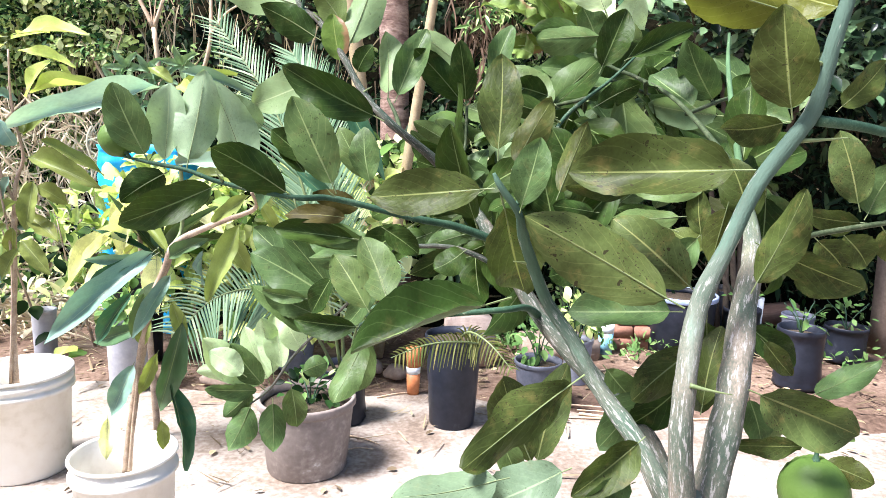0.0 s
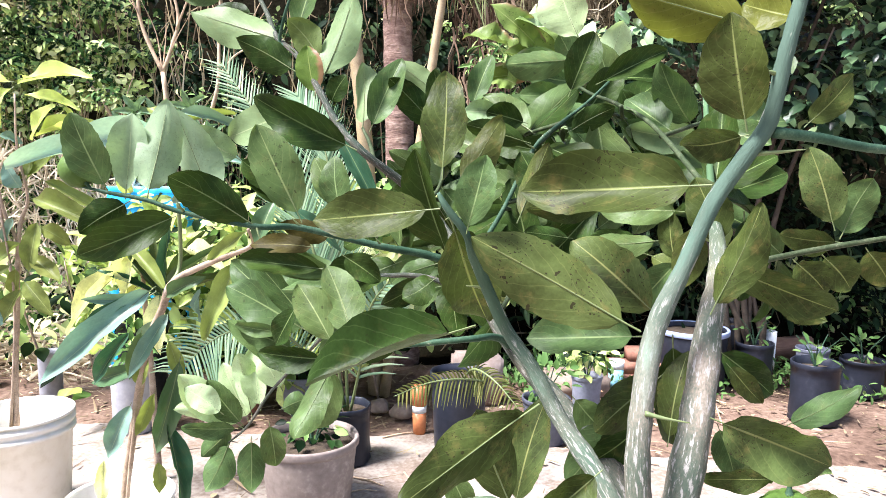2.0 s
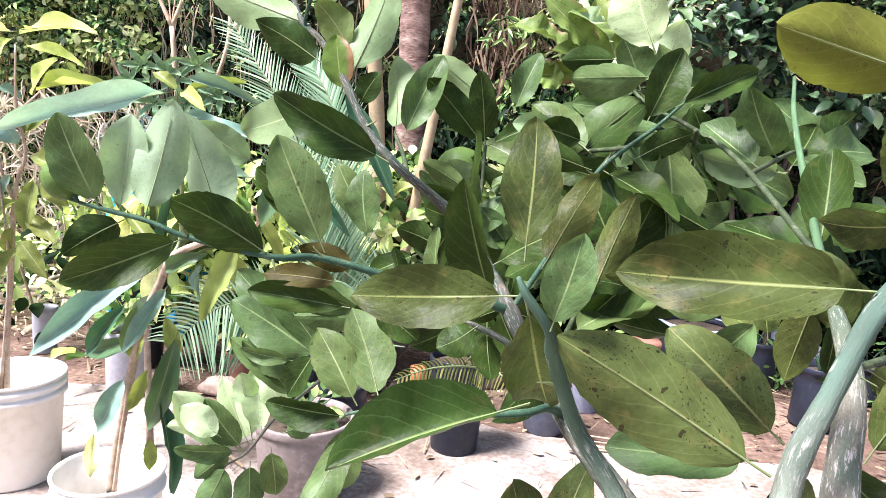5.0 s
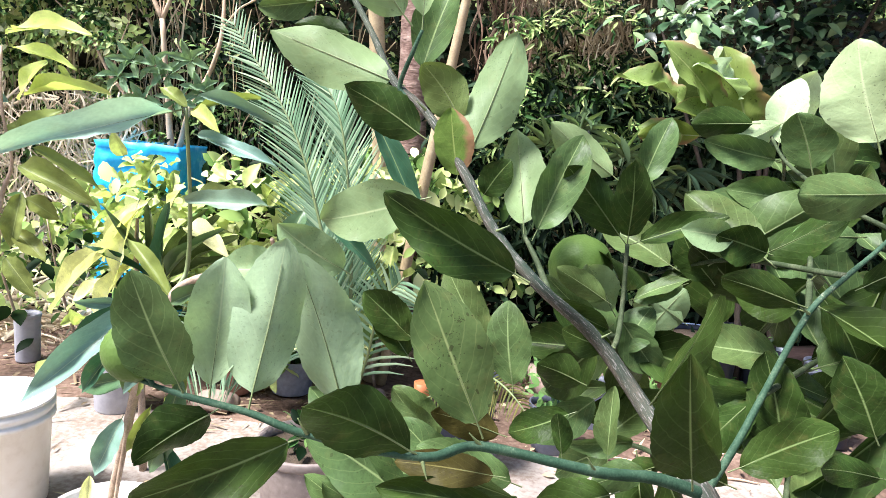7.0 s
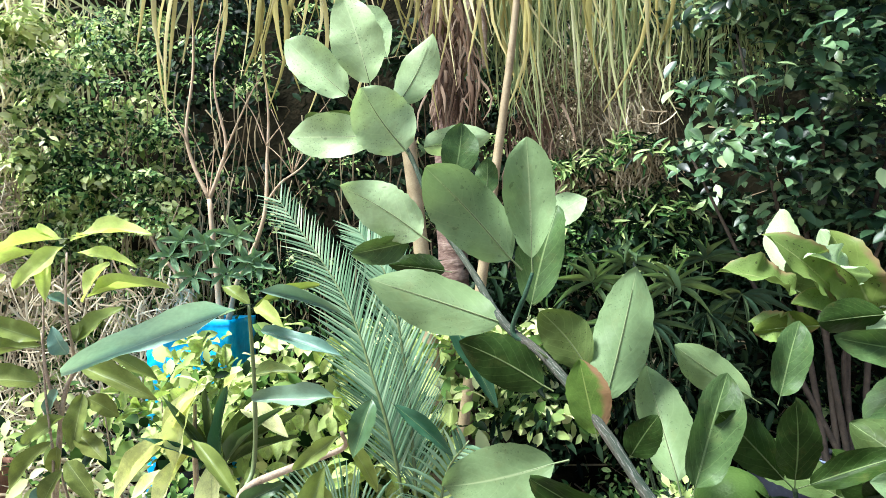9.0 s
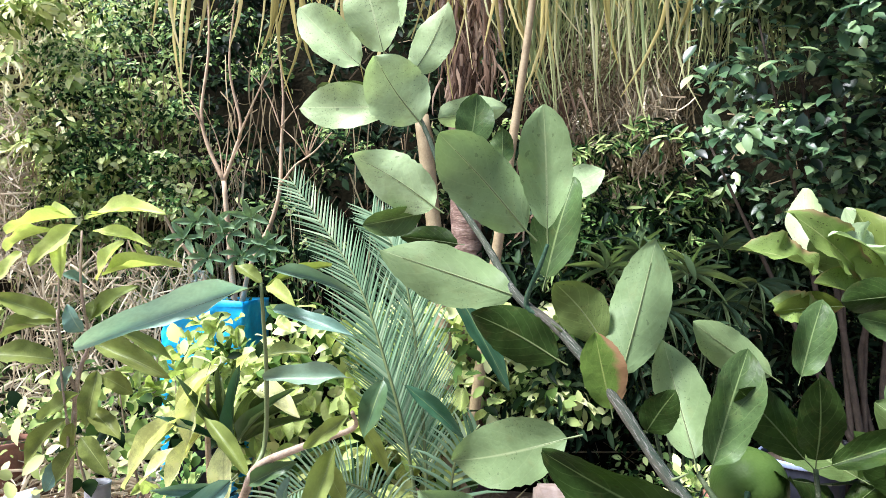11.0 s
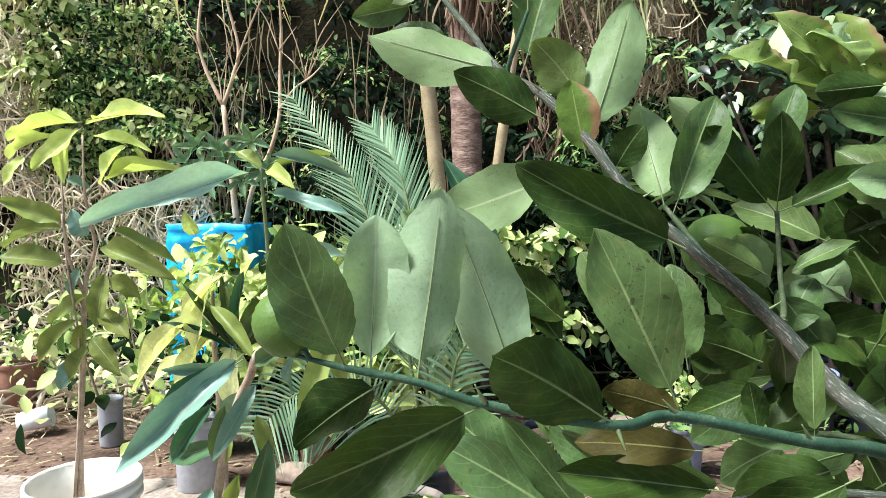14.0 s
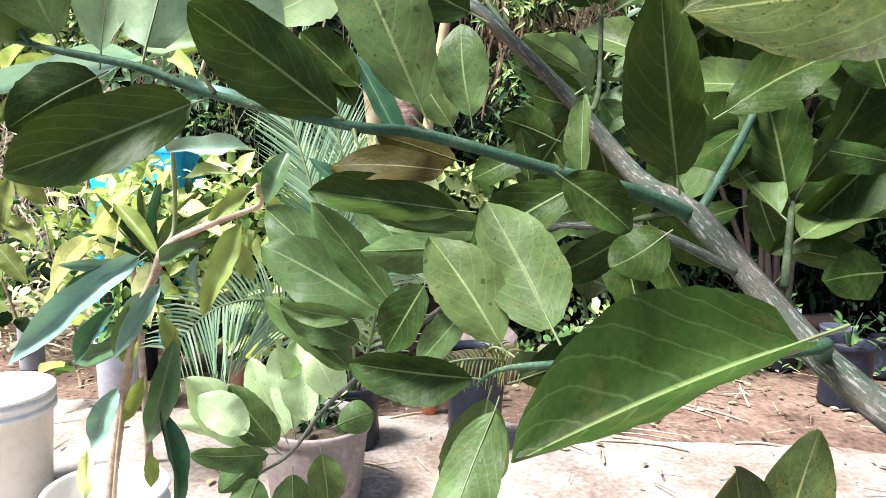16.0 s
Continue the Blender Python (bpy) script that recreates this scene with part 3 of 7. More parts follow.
def leaf(parent, base, tip, width, facing, material, shape=None, label=""):
    """One leaf from its stalk's foot to its tip, turned to face a direction."""
    base, tip = Vector(base), Vector(tip)
    x = tip - base
    length = x.length
    x = x / length
    z = Vector(facing)
    z = (z - x * z.dot(x)).normalized()
    y = z.cross(x)
    # some leaves show their hollow side, some their back
    if not shape and pick.random() < 0.35:
        y, z = -y, -z
    m = Matrix.Identity(4)
    for k, (a, s) in enumerate(((x, length), (y, width), (z, (width + length) * 0.5))):
        for r in range(3):
            m[r][k] = a[r] * s
    m.translation = base
    if not shape:
        shape = WORN_LEAF if material == curled_mat else pick.choice(LIME_LEAVES)
    return part("leaf", shape, material, parent, label, m)


def turned(profile, sides=32, wobble=0.0, seed=0):
    """A round vessel from (radius, height) pairs, closed on its axis where a radius is 0."""
    bm = bmesh.new()
    rnd = random.Random(seed)
    lumps = [1 + wobble * rnd.uniform(-1, 1) for _ in range(sides)]
    rings = []
    for r, z in profile:
        if r < 1e-5:
            rings.append([bm.verts.new((0, 0, z))])
        else:
            rings.append([bm.verts.new((r * lumps[j] * math.cos(2 * math.pi * j / sides), r * lumps[j] * math.sin(2 * math.pi * j / sides), z + wobble * 0.05 * rnd.uniform(-1, 1))) for j in range(sides)])
    for a, b2 in zip(rings, rings[1:]):
        for j in range(sides):
            k = (j + 1) % sides
            if len(a) == 1:
                bm.faces.new((a[0], b2[k], b2[j]))
            elif len(b2) == 1:
                bm.faces.new((a[j], a[k], b2[0]))
            else:
                bm.faces.new((a[j], a[k], b2[k], b2[j]))
    bmesh.ops.recalc_face_normals(bm, faces=bm.faces)
    return bm


def leaf_mass(name, places, ways, ups, sizes, slim, material, label, category, kind="stuff"):
    """Many small folded leaves as one object: foot, direction, upward side and length of each."""
    n = len(places)
    ways = ways / np.linalg.norm(ways, axis=1, keepdims=True)
    side = np.cross(ways, ups)
    side /= np.linalg.norm(side, axis=1, keepdims=True) + 1e-9
    up = np.cross(side, ways)
    L = np.asarray(sizes)[:, None]
    W = L * slim
    # oval outline round a sunk midrib
    spec = [(0, 0, 0), (0.22, 0.74, 0.05), (0.50, 1.0, 0.05), (0.78, 0.66, 0.0), (1.0, 0, -0.14), (0.78, -0.66, 0.0), (0.50, -1.0, 0.05), (0.22, -0.74, 0.05), (0.22, 0, 0.0), (0.50, 0, -0.02), (0.78, 0, -0.06)]
    pts = np.stack([places + ways * L * a + side * W * 0.5 * c + up * L * h for a, c, h in spec], 1).reshape(-1, 3)
    base = np.arange(n)[:, None] * len(spec)
    quads = np.concatenate([base + np.array(q) for q in ((1, 2, 9, 8), (2, 3, 10, 9), (8, 9, 6, 7), (9, 10, 5, 6))], 0)
    tris = np.concatenate([base + np.array(q) for q in ((0, 1, 8), (0, 8, 7), (3, 4, 10), (10, 4, 5))], 0)
    me = bpy.data.meshes.new(name)
    me.from_pydata(pts.tolist(), [], quads.tolist() + tris.tolist())
    me.polygons.foreach_set("use_smooth", [True] * len(me.polygons))
    me.materials.append(material)
    return tagged(new(name, me), label, category, "", kind)


def ribbons(name, lines, widths, material, label, category, kind="stuff", parent=None, flat_to=(0, -1, 0)):
    """Straps or blades as one mesh: an array of (strap, knot, xyz) and a width for each strap, tapering to the tip."""
    n, k, _ = lines.shape
    way = np.gradient(lines, axis=1)
    side = np.cross(way, np.broadcast_to(np.array(flat_to, float), way.shape) + 0.3 * np.random.RandomState(3).randn(n, 1, 3))
    side /= np.linalg.norm(side, axis=2, keepdims=True) + 1e-9
    taper = np.clip(1.15 - np.linspace(0, 1, k) ** 2, 0.06, 1)[None, :, None]
    w = np.asarray(widths)[:, None, None] * 0.5 * taper
    fold = np.cross(side, way)
    fold /= np.linalg.norm(fold, axis=2, keepdims=True) + 1e-9
    pts = np.stack([lines - side * w, lines + fold * w * 0.35, lines + side * w], 2).reshape(-1, 3)
    ids = np.arange(n * k * 3).reshape(n, k, 3)
    faces = np.concatenate([np.stack([ids[:, :-1, c], ids[:, :-1, c + 1], ids[:, 1:, c + 1], ids[:, 1:, c]], -1).reshape(-1, 4) for c in (0, 1)])
    me = bpy.data.meshes.new(name)
    me.from_pydata(pts.tolist(), [], faces.tolist())
    me.polygons.foreach_set("use_smooth", [True] * len(me.polygons))
    me.materials.append(material)
    ob = new(name, me)
    if parent:
        ob.parent = parent
        ob.matrix_basis = world_of(parent).inverted()
        return ob
    return tagged(ob, label, category, "", kind)


def shoot(parent, start, end, count, long, looks, seed):
    """A thin side twig with leaves set alternately along it."""
    r = random.Random(seed)
    a, c = Vector(start), Vector(end)
    mid = a.lerp(c, 0.5) + Vector((0, 0, 0.012))
    twig = limb("branch", [(*a, 0.002), (*mid, 0.0017), (*c, 0.001)], twig_dull, parent, sides=7)
    way = (c - a).normalized()
    for k in range(count):
        at = a.lerp(c, (k + 0.6) / count) + Vector((0, 0, 0.010 * (1 - abs(2 * (k + 0.6) / count - 1))))
        out = (way * 0.45 + Vector((r.uniform(-1, 1), r.uniform(-0.8, 0.5), r.uniform(-0.8, 0.9)))).normalized()
        L = long * r.uniform(0.75, 1.15)
        leaf(twig, at, at + out * L, L * r.uniform(0.38, 0.5), (r.uniform(-0.6, 0.6), -0.7, r.uniform(0.1, 0.9)), r.choice(looks))


OVAL_LEAVES = [leaf_mesh("leaf", 90 + i, fold=f, curl=c, wave=0.05, twist=tw, blunt=0.66, rows=7) for i, (f, c, tw) in enumerate(((0.4, 0.25, 0.1), (0.6, 0.35, -0.2), (0.3, 0.15, 0.25)))]


def strew(parent, points, ways, ups, lengths, slim, material):
    """Single leaves of a bush, each an object on a shared mesh."""
    for k, (p, w, u, L) in enumerate(zip(points, ways, ups, lengths)):
        x = Vector(w).normalized()
        z = Vector(u)
        z = (z - x * z.dot(x)).normalized()
        y = z.cross(x)
        m = Matrix.Identity(4)
        for c, (a, f) in enumerate(((x, L), (y, L * slim), (z, L * 0.7))):
            for r in range(3):
                m[r][c] = a[r] * f
        m.translation = Vector(p)
        part("leaf", OVAL_LEAVES[k % 3], material, parent, "", m)

# ---- ground, slab and bank ----
def height(x, y):
    """The lie of the land: level by the slab, then a steep overgrown bank."""
    s = min(max((y - 4.5) / 3.2, 0.0), 1.0)
    rise = 6.2 * s * s * (3 - 2 * s)
    lump = noise.noise((x * 0.9, y * 0.9, 0.3)) * (0.03 + 0.35 * s) + noise.noise((x * 4, y * 4, 2.3)) * (0.008 + 0.08 * s)
    near = -0.02 if y < 3.0 else 0.0
    return rise + lump * (1 if y > 3.1 else 0.15) + near - 0.012


def spaced(a, b2, n):
    return [a + (b2 - a) * i / (n - 1) for i in range(n)]


bm = bmesh.new()
xs = [-600, -150, -40, -15] + spaced(-9, 9, 110) + [15, 40, 150, 600]
ys = [-600, -150, -40, -12, -4, 0, 1.5, 2.5] + spaced(2.8, 8.4, 76) + [12, 30, 120, 700]
grid = [[bm.verts.new((x, y, height(x, min(y, 7.8)))) for x in xs] for y in ys]
for i in range(len(ys) - 1):
    for j in range(len(xs) - 1):
        bm.faces.new((grid[i][j], grid[i][j + 1], grid[i + 1][j + 1], grid[i + 1][j]))
ground = solid("ground", bm, soil, "reddish brown bare soil with litter", "ground", kind="structure")
ground.data.materials.append(bank_soil_shaded)
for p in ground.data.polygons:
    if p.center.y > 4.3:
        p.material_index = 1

bm = bmesh.new()
edge = [(-12, 2.95)] + [(x, 3.08 - 0.19 * min(max(x / 0.7, 0.0), 1.0) + 0.03 * math.sin(x * 2.1) + 0.07 * noise.noise((x * 3, 1.7, 0)) + 0.02 * noise.noise((x * 11, 4.7, 0))) for x in spaced(-3, 3.2, 120)] + [(12, 2.9)]
top = [bm.verts.new((x, y, 0.0)) for x, y in edge]
low = [bm.verts.new((x, y + 0.02, -0.05)) for x, y in edge]
back = [bm.verts.new((x, -9.0, 0.0)) for x, _ in edge]
for i in range(len(edge) - 1):
    bm.faces.new((back[i], back[i + 1], top[i + 1], top[i]))
    bm.faces.new((top[i], top[i + 1], low[i + 1], low[i]))
slab = solid("pavement", bm, concrete, "worn pale concrete yard slab dusted with soil", "slab", kind="structure", smooth=False)

# ---- bank growth ----
rs = np.random.RandomState(4)


def on_bank(n, x0, x1, y0, y1, out=0.15):
    x, y = rs.uniform(x0, x1, n), rs.uniform(y0, y1, n)
    z = np.array([height(a, c) for a, c in zip(x, y)])
    return np.stack([x, y - rs.uniform(0, out, n), z + rs.uniform(0, out, n)], 1)


def clumps(n, centres, spread):
    c = centres[rs.randint(0, len(centres), n)]
    return c + rs.randn(n, 3) * np.array(spread)


def mass(name, p, size, slim, material, label, category, down=0.35, toward=0.8):
    n = len(p)
    w = rs.randn(n, 3) * 0.7 + np.array([0, -toward * 0.6, -down])
    u = rs.randn(n, 3) * 0.45 + np.array([0, -0.5, 0.9])
    return leaf_mass(name, p, w, u, rs.uniform(0.55, 1.35, n) * size, slim, material, label, category)


def mounds(centres, r0, r1, leaves):
    """Leaves over the sunny side of rounded clumps: places, directions and upward sides."""
    c = np.repeat(centres, leaves, 0)
    r = np.repeat(rs.uniform(r0, r1, len(centres)), leaves)[:, None]
    d = rs.randn(len(c), 3)
    d /= np.linalg.norm(d, axis=1, keepdims=True)
    d[:, 2] = np.where(d[:, 2] < -0.25, -d[:, 2], d[:, 2])
    d[:, 1] = np.where(d[:, 1] > 0.35, -d[:, 1], d[:, 1])
    p = c + d * r * rs.uniform(0.62, 1.08, (len(c), 1)) * np.array([1.25, 0.85, 0.75])
    side = np.cross(d, rs.randn(len(c), 3))
    side /= np.linalg.norm(side, axis=1, keepdims=True)
    return p, side + d * 0.35 + np.array([0, -0.15, -0.30]), d + np.array([0, -0.25, 0.45]) + rs.randn(len(c), 3) * 0.22


def mound_mass(name, centres, r0, r1, leaves, s0, s1, slim, material, label, category):
    p, w, u = mounds(centres, r0, r1, leaves)
    return leaf_mass(name, p, w, u, rs.uniform(s0, s1, len(p)), slim, material, label, category)


cover = on_bank(470, -6.0, 6.5, 4.6, 7.6, 0.45)
hollow = (cover[:, 0] > -2.25) & (cover[:, 0] < -1.0) & (cover[:, 2] > 1.1) & (cover[:, 2] < 2.8)
cover = cover[~(hollow & (rs.rand(len(cover)) < 0.55))]
cover = cover[~((cover[:, 0] > 0.4) & (cover[:, 0] < 1.0) & (cover[:, 2] > 1.5) & (rs.rand(len(cover)) < 0.7))]
mound_mass("vine_cover", cover, 0.10, 0.26, 84, 0.03, 0.068, 0.52, vine_mat, "dense green creepers covering the earth bank", "creeper")
cover = on_bank(150, -6.0, -2.5, 4.6, 6.6, 0.6)
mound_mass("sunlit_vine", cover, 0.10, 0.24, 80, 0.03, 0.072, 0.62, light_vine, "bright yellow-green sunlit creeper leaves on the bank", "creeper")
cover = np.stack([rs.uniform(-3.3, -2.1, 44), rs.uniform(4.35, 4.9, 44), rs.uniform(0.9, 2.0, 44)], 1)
mound_mass("bright_creeper", cover, 0.10, 0.20, 75, 0.03, 0.068, 0.62, sunlit_creeper, "sunny yellow-green creeper hanging over the bank's foot", "creeper")
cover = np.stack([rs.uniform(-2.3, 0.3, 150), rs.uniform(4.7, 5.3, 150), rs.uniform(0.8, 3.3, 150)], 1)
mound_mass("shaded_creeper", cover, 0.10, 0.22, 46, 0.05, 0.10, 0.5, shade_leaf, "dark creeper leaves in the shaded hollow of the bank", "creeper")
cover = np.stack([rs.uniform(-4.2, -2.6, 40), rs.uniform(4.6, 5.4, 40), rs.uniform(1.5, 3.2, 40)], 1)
mound_mass("pale_creeper", cover, 0.10, 0.22, 55, 0.03, 0.09, 0.66, sunlit_creeper, "pale broad creeper leaves in full sun on the bank", "creeper")
cover = np.stack([rs.uniform(0.15, 1.0, 46), rs.uniform(4.15, 4.6, 46), rs.uniform(1.15, 2.05, 46)], 1)
mound_mass("bank_weeds", cover, 0.09, 0.18, 64, 0.05, 0.11, 0.20, vine_mat, "narrow-leaved green weeds in half shade", "weeds")
cover = np.stack([rs.uniform(-0.75, 0.25, 30), rs.uniform(4.0, 4.3, 30), rs.uniform(0.45, 1.12, 30)], 1)
mound_mass("foot_creeper", cover, 0.09, 0.17, 40, 0.06, 0.11, 0.55, light_vine, "yellow-green leaves at the foot of the palm", "creeper")

# straw litter and roots hanging down the bank
def straps(n, x0, x1, y0, y1, z0, z1, l0, l1, w0, w1, lean=0.25, knots=5):
    top = np.stack([rs.uniform(x0, x1, n), rs.uniform(y0, y1, n), rs.uniform(z0, z1, n)], 1)
    length = rs.uniform(l0, l1, n)
    t = np.linspace(0, 1, knots)[None, :, None]
    drift = np.stack([rs.randn(n) * lean, rs.randn(n) * lean * 0.4, -np.ones(n)], 1)[:, None, :] * length[:, None, None]
    bend = np.stack([rs.randn(n) * 0.10, rs.randn(n) * 0.05, np.zeros(n)], 1)[:, None, :] * length[:, None, None]
    return top[:, None, :] + drift * t + bend * np.sin(t * 3.1), rs.uniform(w0, w1, n)


def bank_straw(n, x0, x1, y0, y1, l0, l1, w0, w1):
    x, y = rs.uniform(x0, x1, n), rs.uniform(y0, y1, n)
    z = np.array([height(a, c) for a, c in zip(x, y)]) + 0.05
    t = np.linspace(0, 1, 4)[None, :, None]
    L = rs.uniform(l0, l1, n)[:, None, None]
    way = np.stack([rs.randn(n) * 0.55, -0.30 - 0.2 * rs.rand(n), rs.randn(n) * 0.7 - 0.2], 1)[:, None, :]
    bend = np.stack([rs.randn(n) * 0.2, -0.25 * np.ones(n), rs.randn(n) * 0.2], 1)[:, None, :]
    return np.stack([x, y, z], 1)[:, None, :] + way * L * t + bend * L * np.sin(t * 3.14), rs.uniform(w0, w1, n)


line, w = bank_straw(1000, -5.5, 5.5, 4.5, 6.6, 0.15, 0.6, 0.006, 0.014)
ribbons("bank_straw", line, w, straw, "dry stalks, roots and straw hanging on the bank", "dry stalks")
n = 1500
x, y = rs.uniform(-3.9, -2.05, n), rs.uniform(3.7, 4.7, n)
foot = np.stack([x, y, np.array([max(height(a, c), 0.0) for a, c in zip(x, y)]) + rs.uniform(0.0, 0.55, n) * np.clip(y - 3.6, 0, 1)], 1)[:, None, :]
t = np.linspace(0, 1, 4)[None, :, None]
line = foot + np.stack([rs.randn(n) * 0.7, rs.randn(n) * 0.5, rs.randn(n) * 0.35 + 0.25], 1)[:, None, :] * rs.uniform(0.08, 0.26, n)[:, None, None] * t + np.array([0, 0, -0.05]) * t * t
ribbons("dry_litter", line, rs.uniform(0.006, 0.026, n), pale_straw, "pale dry leaves and stalks heaped at the bank's foot", "dry litter")
line, w = bank_straw(520, -5.8, -2.9, 5.3, 7.6, 0.2, 0.7, 0.006, 0.020)
ribbons("dry_grass", line, w, pale_straw, "pale dry grass stalks on the sunny bank", "dry grass")
n = 240
x, y = rs.uniform(-5.5, -2.7, n), rs.uniform(5.7, 7.2, n)
foot = np.stack([x, y - 0.35, [height(a, c) for a, c in zip(x, y)]], 1)[:, None, :]
t = np.linspace(0, 1, 5)[None, :, None]
way = np.stack([rs.randn(n) * 0.3, -0.35 - 0.2 * rs.rand(n), np.ones(n)], 1)[:, None, :] * rs.uniform(0.3, 0.9, n)[:, None, None]
line = foot + way * t + np.stack([rs.randn(n) * 0.25, -0.35 * rs.rand(n), -0.45 * rs.rand(n)], 1)[:, None, :] * t ** 2.2
ribbons("tall_grass", line, rs.uniform(0.010, 0.034, n), tall_grass, "tall arching grass blades, green and straw-coloured", "grass")
line, w = bank_straw(1900, 0.40, 1.0, 5.0, 6.2, 0.10, 0.34, 0.008, 0.022)
ribbons("straw_heap", line, w, pale_straw, "pale sunlit heap of dry straw on the bank", "straw")
line, w = straps(300, 0.50, 0.86, 4.40, 4.6, 2.05, 2.55, 0.10, 0.28, 0.005, 0.015, 0.5)
ribbons("hanging_straw", line, w, pale_straw, "pale pinkish dry straw hanging over the bank", "straw")
line, w = straps(900, -0.15, 1.5, 4.1, 4.5, 2.88, 4.2, 0.4, 0.95, 0.006, 0.020, 0.07)
ribbons("hanging_leaf_curtain", line, w, strap_mat, "curtain of yellow-green drooping palm leaflets", "palm leaves")
line, w = straps(150, -2.1, 0.9, 3.95, 4.2, 3.1, 3.9, 0.5, 1.05, 0.016, 0.040, 0.09, 7)
ribbons("drooping_leaflets", line, w, gold_strap, "long straw-coloured palm leaflets hanging down", "palm leaves")
line, w = straps(150, -0.05, 0.30, 4.20, 4.4, 1.5, 2.40, 0.10, 0.32, 0.005, 0.016, 0.28)
ribbons("dead_fronds", line, w, dead_mat, "brown dead palm fronds hanging by the trunk", "palm leaves")


def tangle(n, x0, x1, y0, y1, z0, z1, l0, l1, w0, w1, flat=0.6):
    """Short bent stalks lying every way."""
    t = np.linspace(-0.5, 0.5, 5)[None, :, None]
    at = np.stack([rs.uniform(x0, x1, n), rs.uniform(y0, y1, n), rs.uniform(z0, z1, n)], 1)[:, None, :]
    way = rs.randn(n, 3) * np.array([flat, 0.25, 1.0])
    way = (way / np.linalg.norm(way, axis=1, keepdims=True) * rs.uniform(l0, l1, n)[:, None])[:, None, :]
    bow = (rs.randn(n, 3) * np.array([0.3, 0.2, 0.3]) * rs.uniform(l0, l1, n)[:, None])[:, None, :]
    return at + way * t + bow * (0.25 - t * t), rs.uniform(w0, w1, n)


line, w = tangle(1500, 0.05, 0.95, 4.35, 4.62, 1.80, 2.65, 0.07, 0.24, 0.004, 0.011)
ribbons("matted_straw", line, w, straw, "matted brown straw and dead stalks on the bank", "straw")
# Sun patch on the matted straw, put into this clump's paler colour.
line, w = tangle(380, -0.5, 0.5, 4.18, 4.36, -0.5, 0.5, 0.05, 0.18, 0.004, 0.010, 0.35)
drift = rs.randn(380, 2) * np.array([0.085, 0.14])
line[:, :, 0] += (0.66 + drift[:, 0] - line[:, :, 0].mean(1))[:, None]
line[:, :, 2] += (2.06 + drift[:, 1] - line[:, :, 2].mean(1))[:, None]
ribbons("sunlit_straw", line, w, pale_straw, "clump of pale straw coloured as a sunlit patch", "straw")
line, w = tangle(1700, -4.0, -3.0, 4.12, 4.3, 1.2, 2.25, 0.06, 0.26, 0.004, 0.013)
ribbons("dry_tangle", line, w, pale_straw, "tangle of pale pinkish dry stalks", "dry stalks")
line, w = tangle(380, -4.9, -3.3, 4.85, 5.3, 2.3, 3.6, 0.30, 0.95, 0.008, 0.024, 0.55)
ribbons("dry_canes", line, w, cane, "pale yellow dry canes leaning every way", "dry canes")
line, w = tangle(1000, -3.1, -1.9, 4.12, 4.3, 0.45, 1.35, 0.06, 0.26, 0.004, 0.014)
ribbons("bleached_litter", line, w, pale_straw, "bleached dry leaves and stalks caught on the bank's foot", "dry litter")
cover = np.stack([rs.uniform(-4.1, -2.75, 46), rs.uniform(4.1, 4.3, 46), rs.uniform(1.85, 2.95, 46)], 1)
mound_mass("yellow_creeper", cover, 0.07, 0.15, 42, 0.045, 0.095, 0.50, sunlit_creeper, "loose bright yellow-green creeper leaves in full sun", "creeper")
cover = np.stack([rs.uniform(-3.0, -2.1, 46), rs.uniform(4.25, 4.5, 46), rs.uniform(1.55, 2.75, 46)], 1)
mound_mass("fine_shrub", cover, 0.08, 0.17, 92, 0.026, 0.058, 0.42, fine_leaf, "dark green shrub with small narrow leaves", "shrub foliage")
line, w = straps(300, -3.4, -1.75, 4.45, 4.95, 1.0, 2.05, 0.20, 0.6, 0.005, 0.014, 0.16)
ribbons("hanging_stalks", line, w, pale_straw, "dense pale dry stalks hanging at the bank's foot", "dry stalks")
line, w = straps(260, -0.50, -0.20, 4.15, 4.23, 2.30, 3.30, 0.10, 0.34, 0.006, 0.022, 0.16)
ribbons("trunk_fibre", line, w, dead_mat, "dark brown fibre hanging on the palm trunk", "palm fibre")
line, w = straps(170, -3.2, -0.5, 4.3, 4.7, 1.0, 2.7, 0.25, 0.8, 0.004, 0.010, 0.12)
ribbons("dry_stalks", line, w, straw, "brown dry stalks and hanging roots on the bank", "dry stalks")

# dark glossy shrub and undergrowth
def shrub_points(n, centres, spread):
    return clumps(n, np.array(centres, float), spread)


dark_shrub = thing("dark_shrub", (1.6, 4.0, 0), "tall dark green shrub with broad glossy leaves", "shrub")
for k, (tx, ty, tz) in enumerate(((1.1, 3.8, 2.5), (1.5, 3.7, 2.9), (2.0, 3.6, 2.7), (1.3, 4.1, 3.1), (2.4, 3.8, 2.6), (0.85, 3.9, 2.0), (1.8, 3.5, 1.9))):
    limb("stem", [(1.6 + 0.04 * k, 4.0, 0, 0.02), (1.6 + (tx - 1.6) * 0.3, 4.0, tz * 0.45, 0.014), (tx, ty, tz, 0.005)], bark_dark, dark_shrub, sides=7)
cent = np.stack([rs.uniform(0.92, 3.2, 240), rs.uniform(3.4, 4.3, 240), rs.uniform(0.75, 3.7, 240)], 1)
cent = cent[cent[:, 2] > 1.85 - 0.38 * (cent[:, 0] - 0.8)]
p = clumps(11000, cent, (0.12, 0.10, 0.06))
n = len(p)
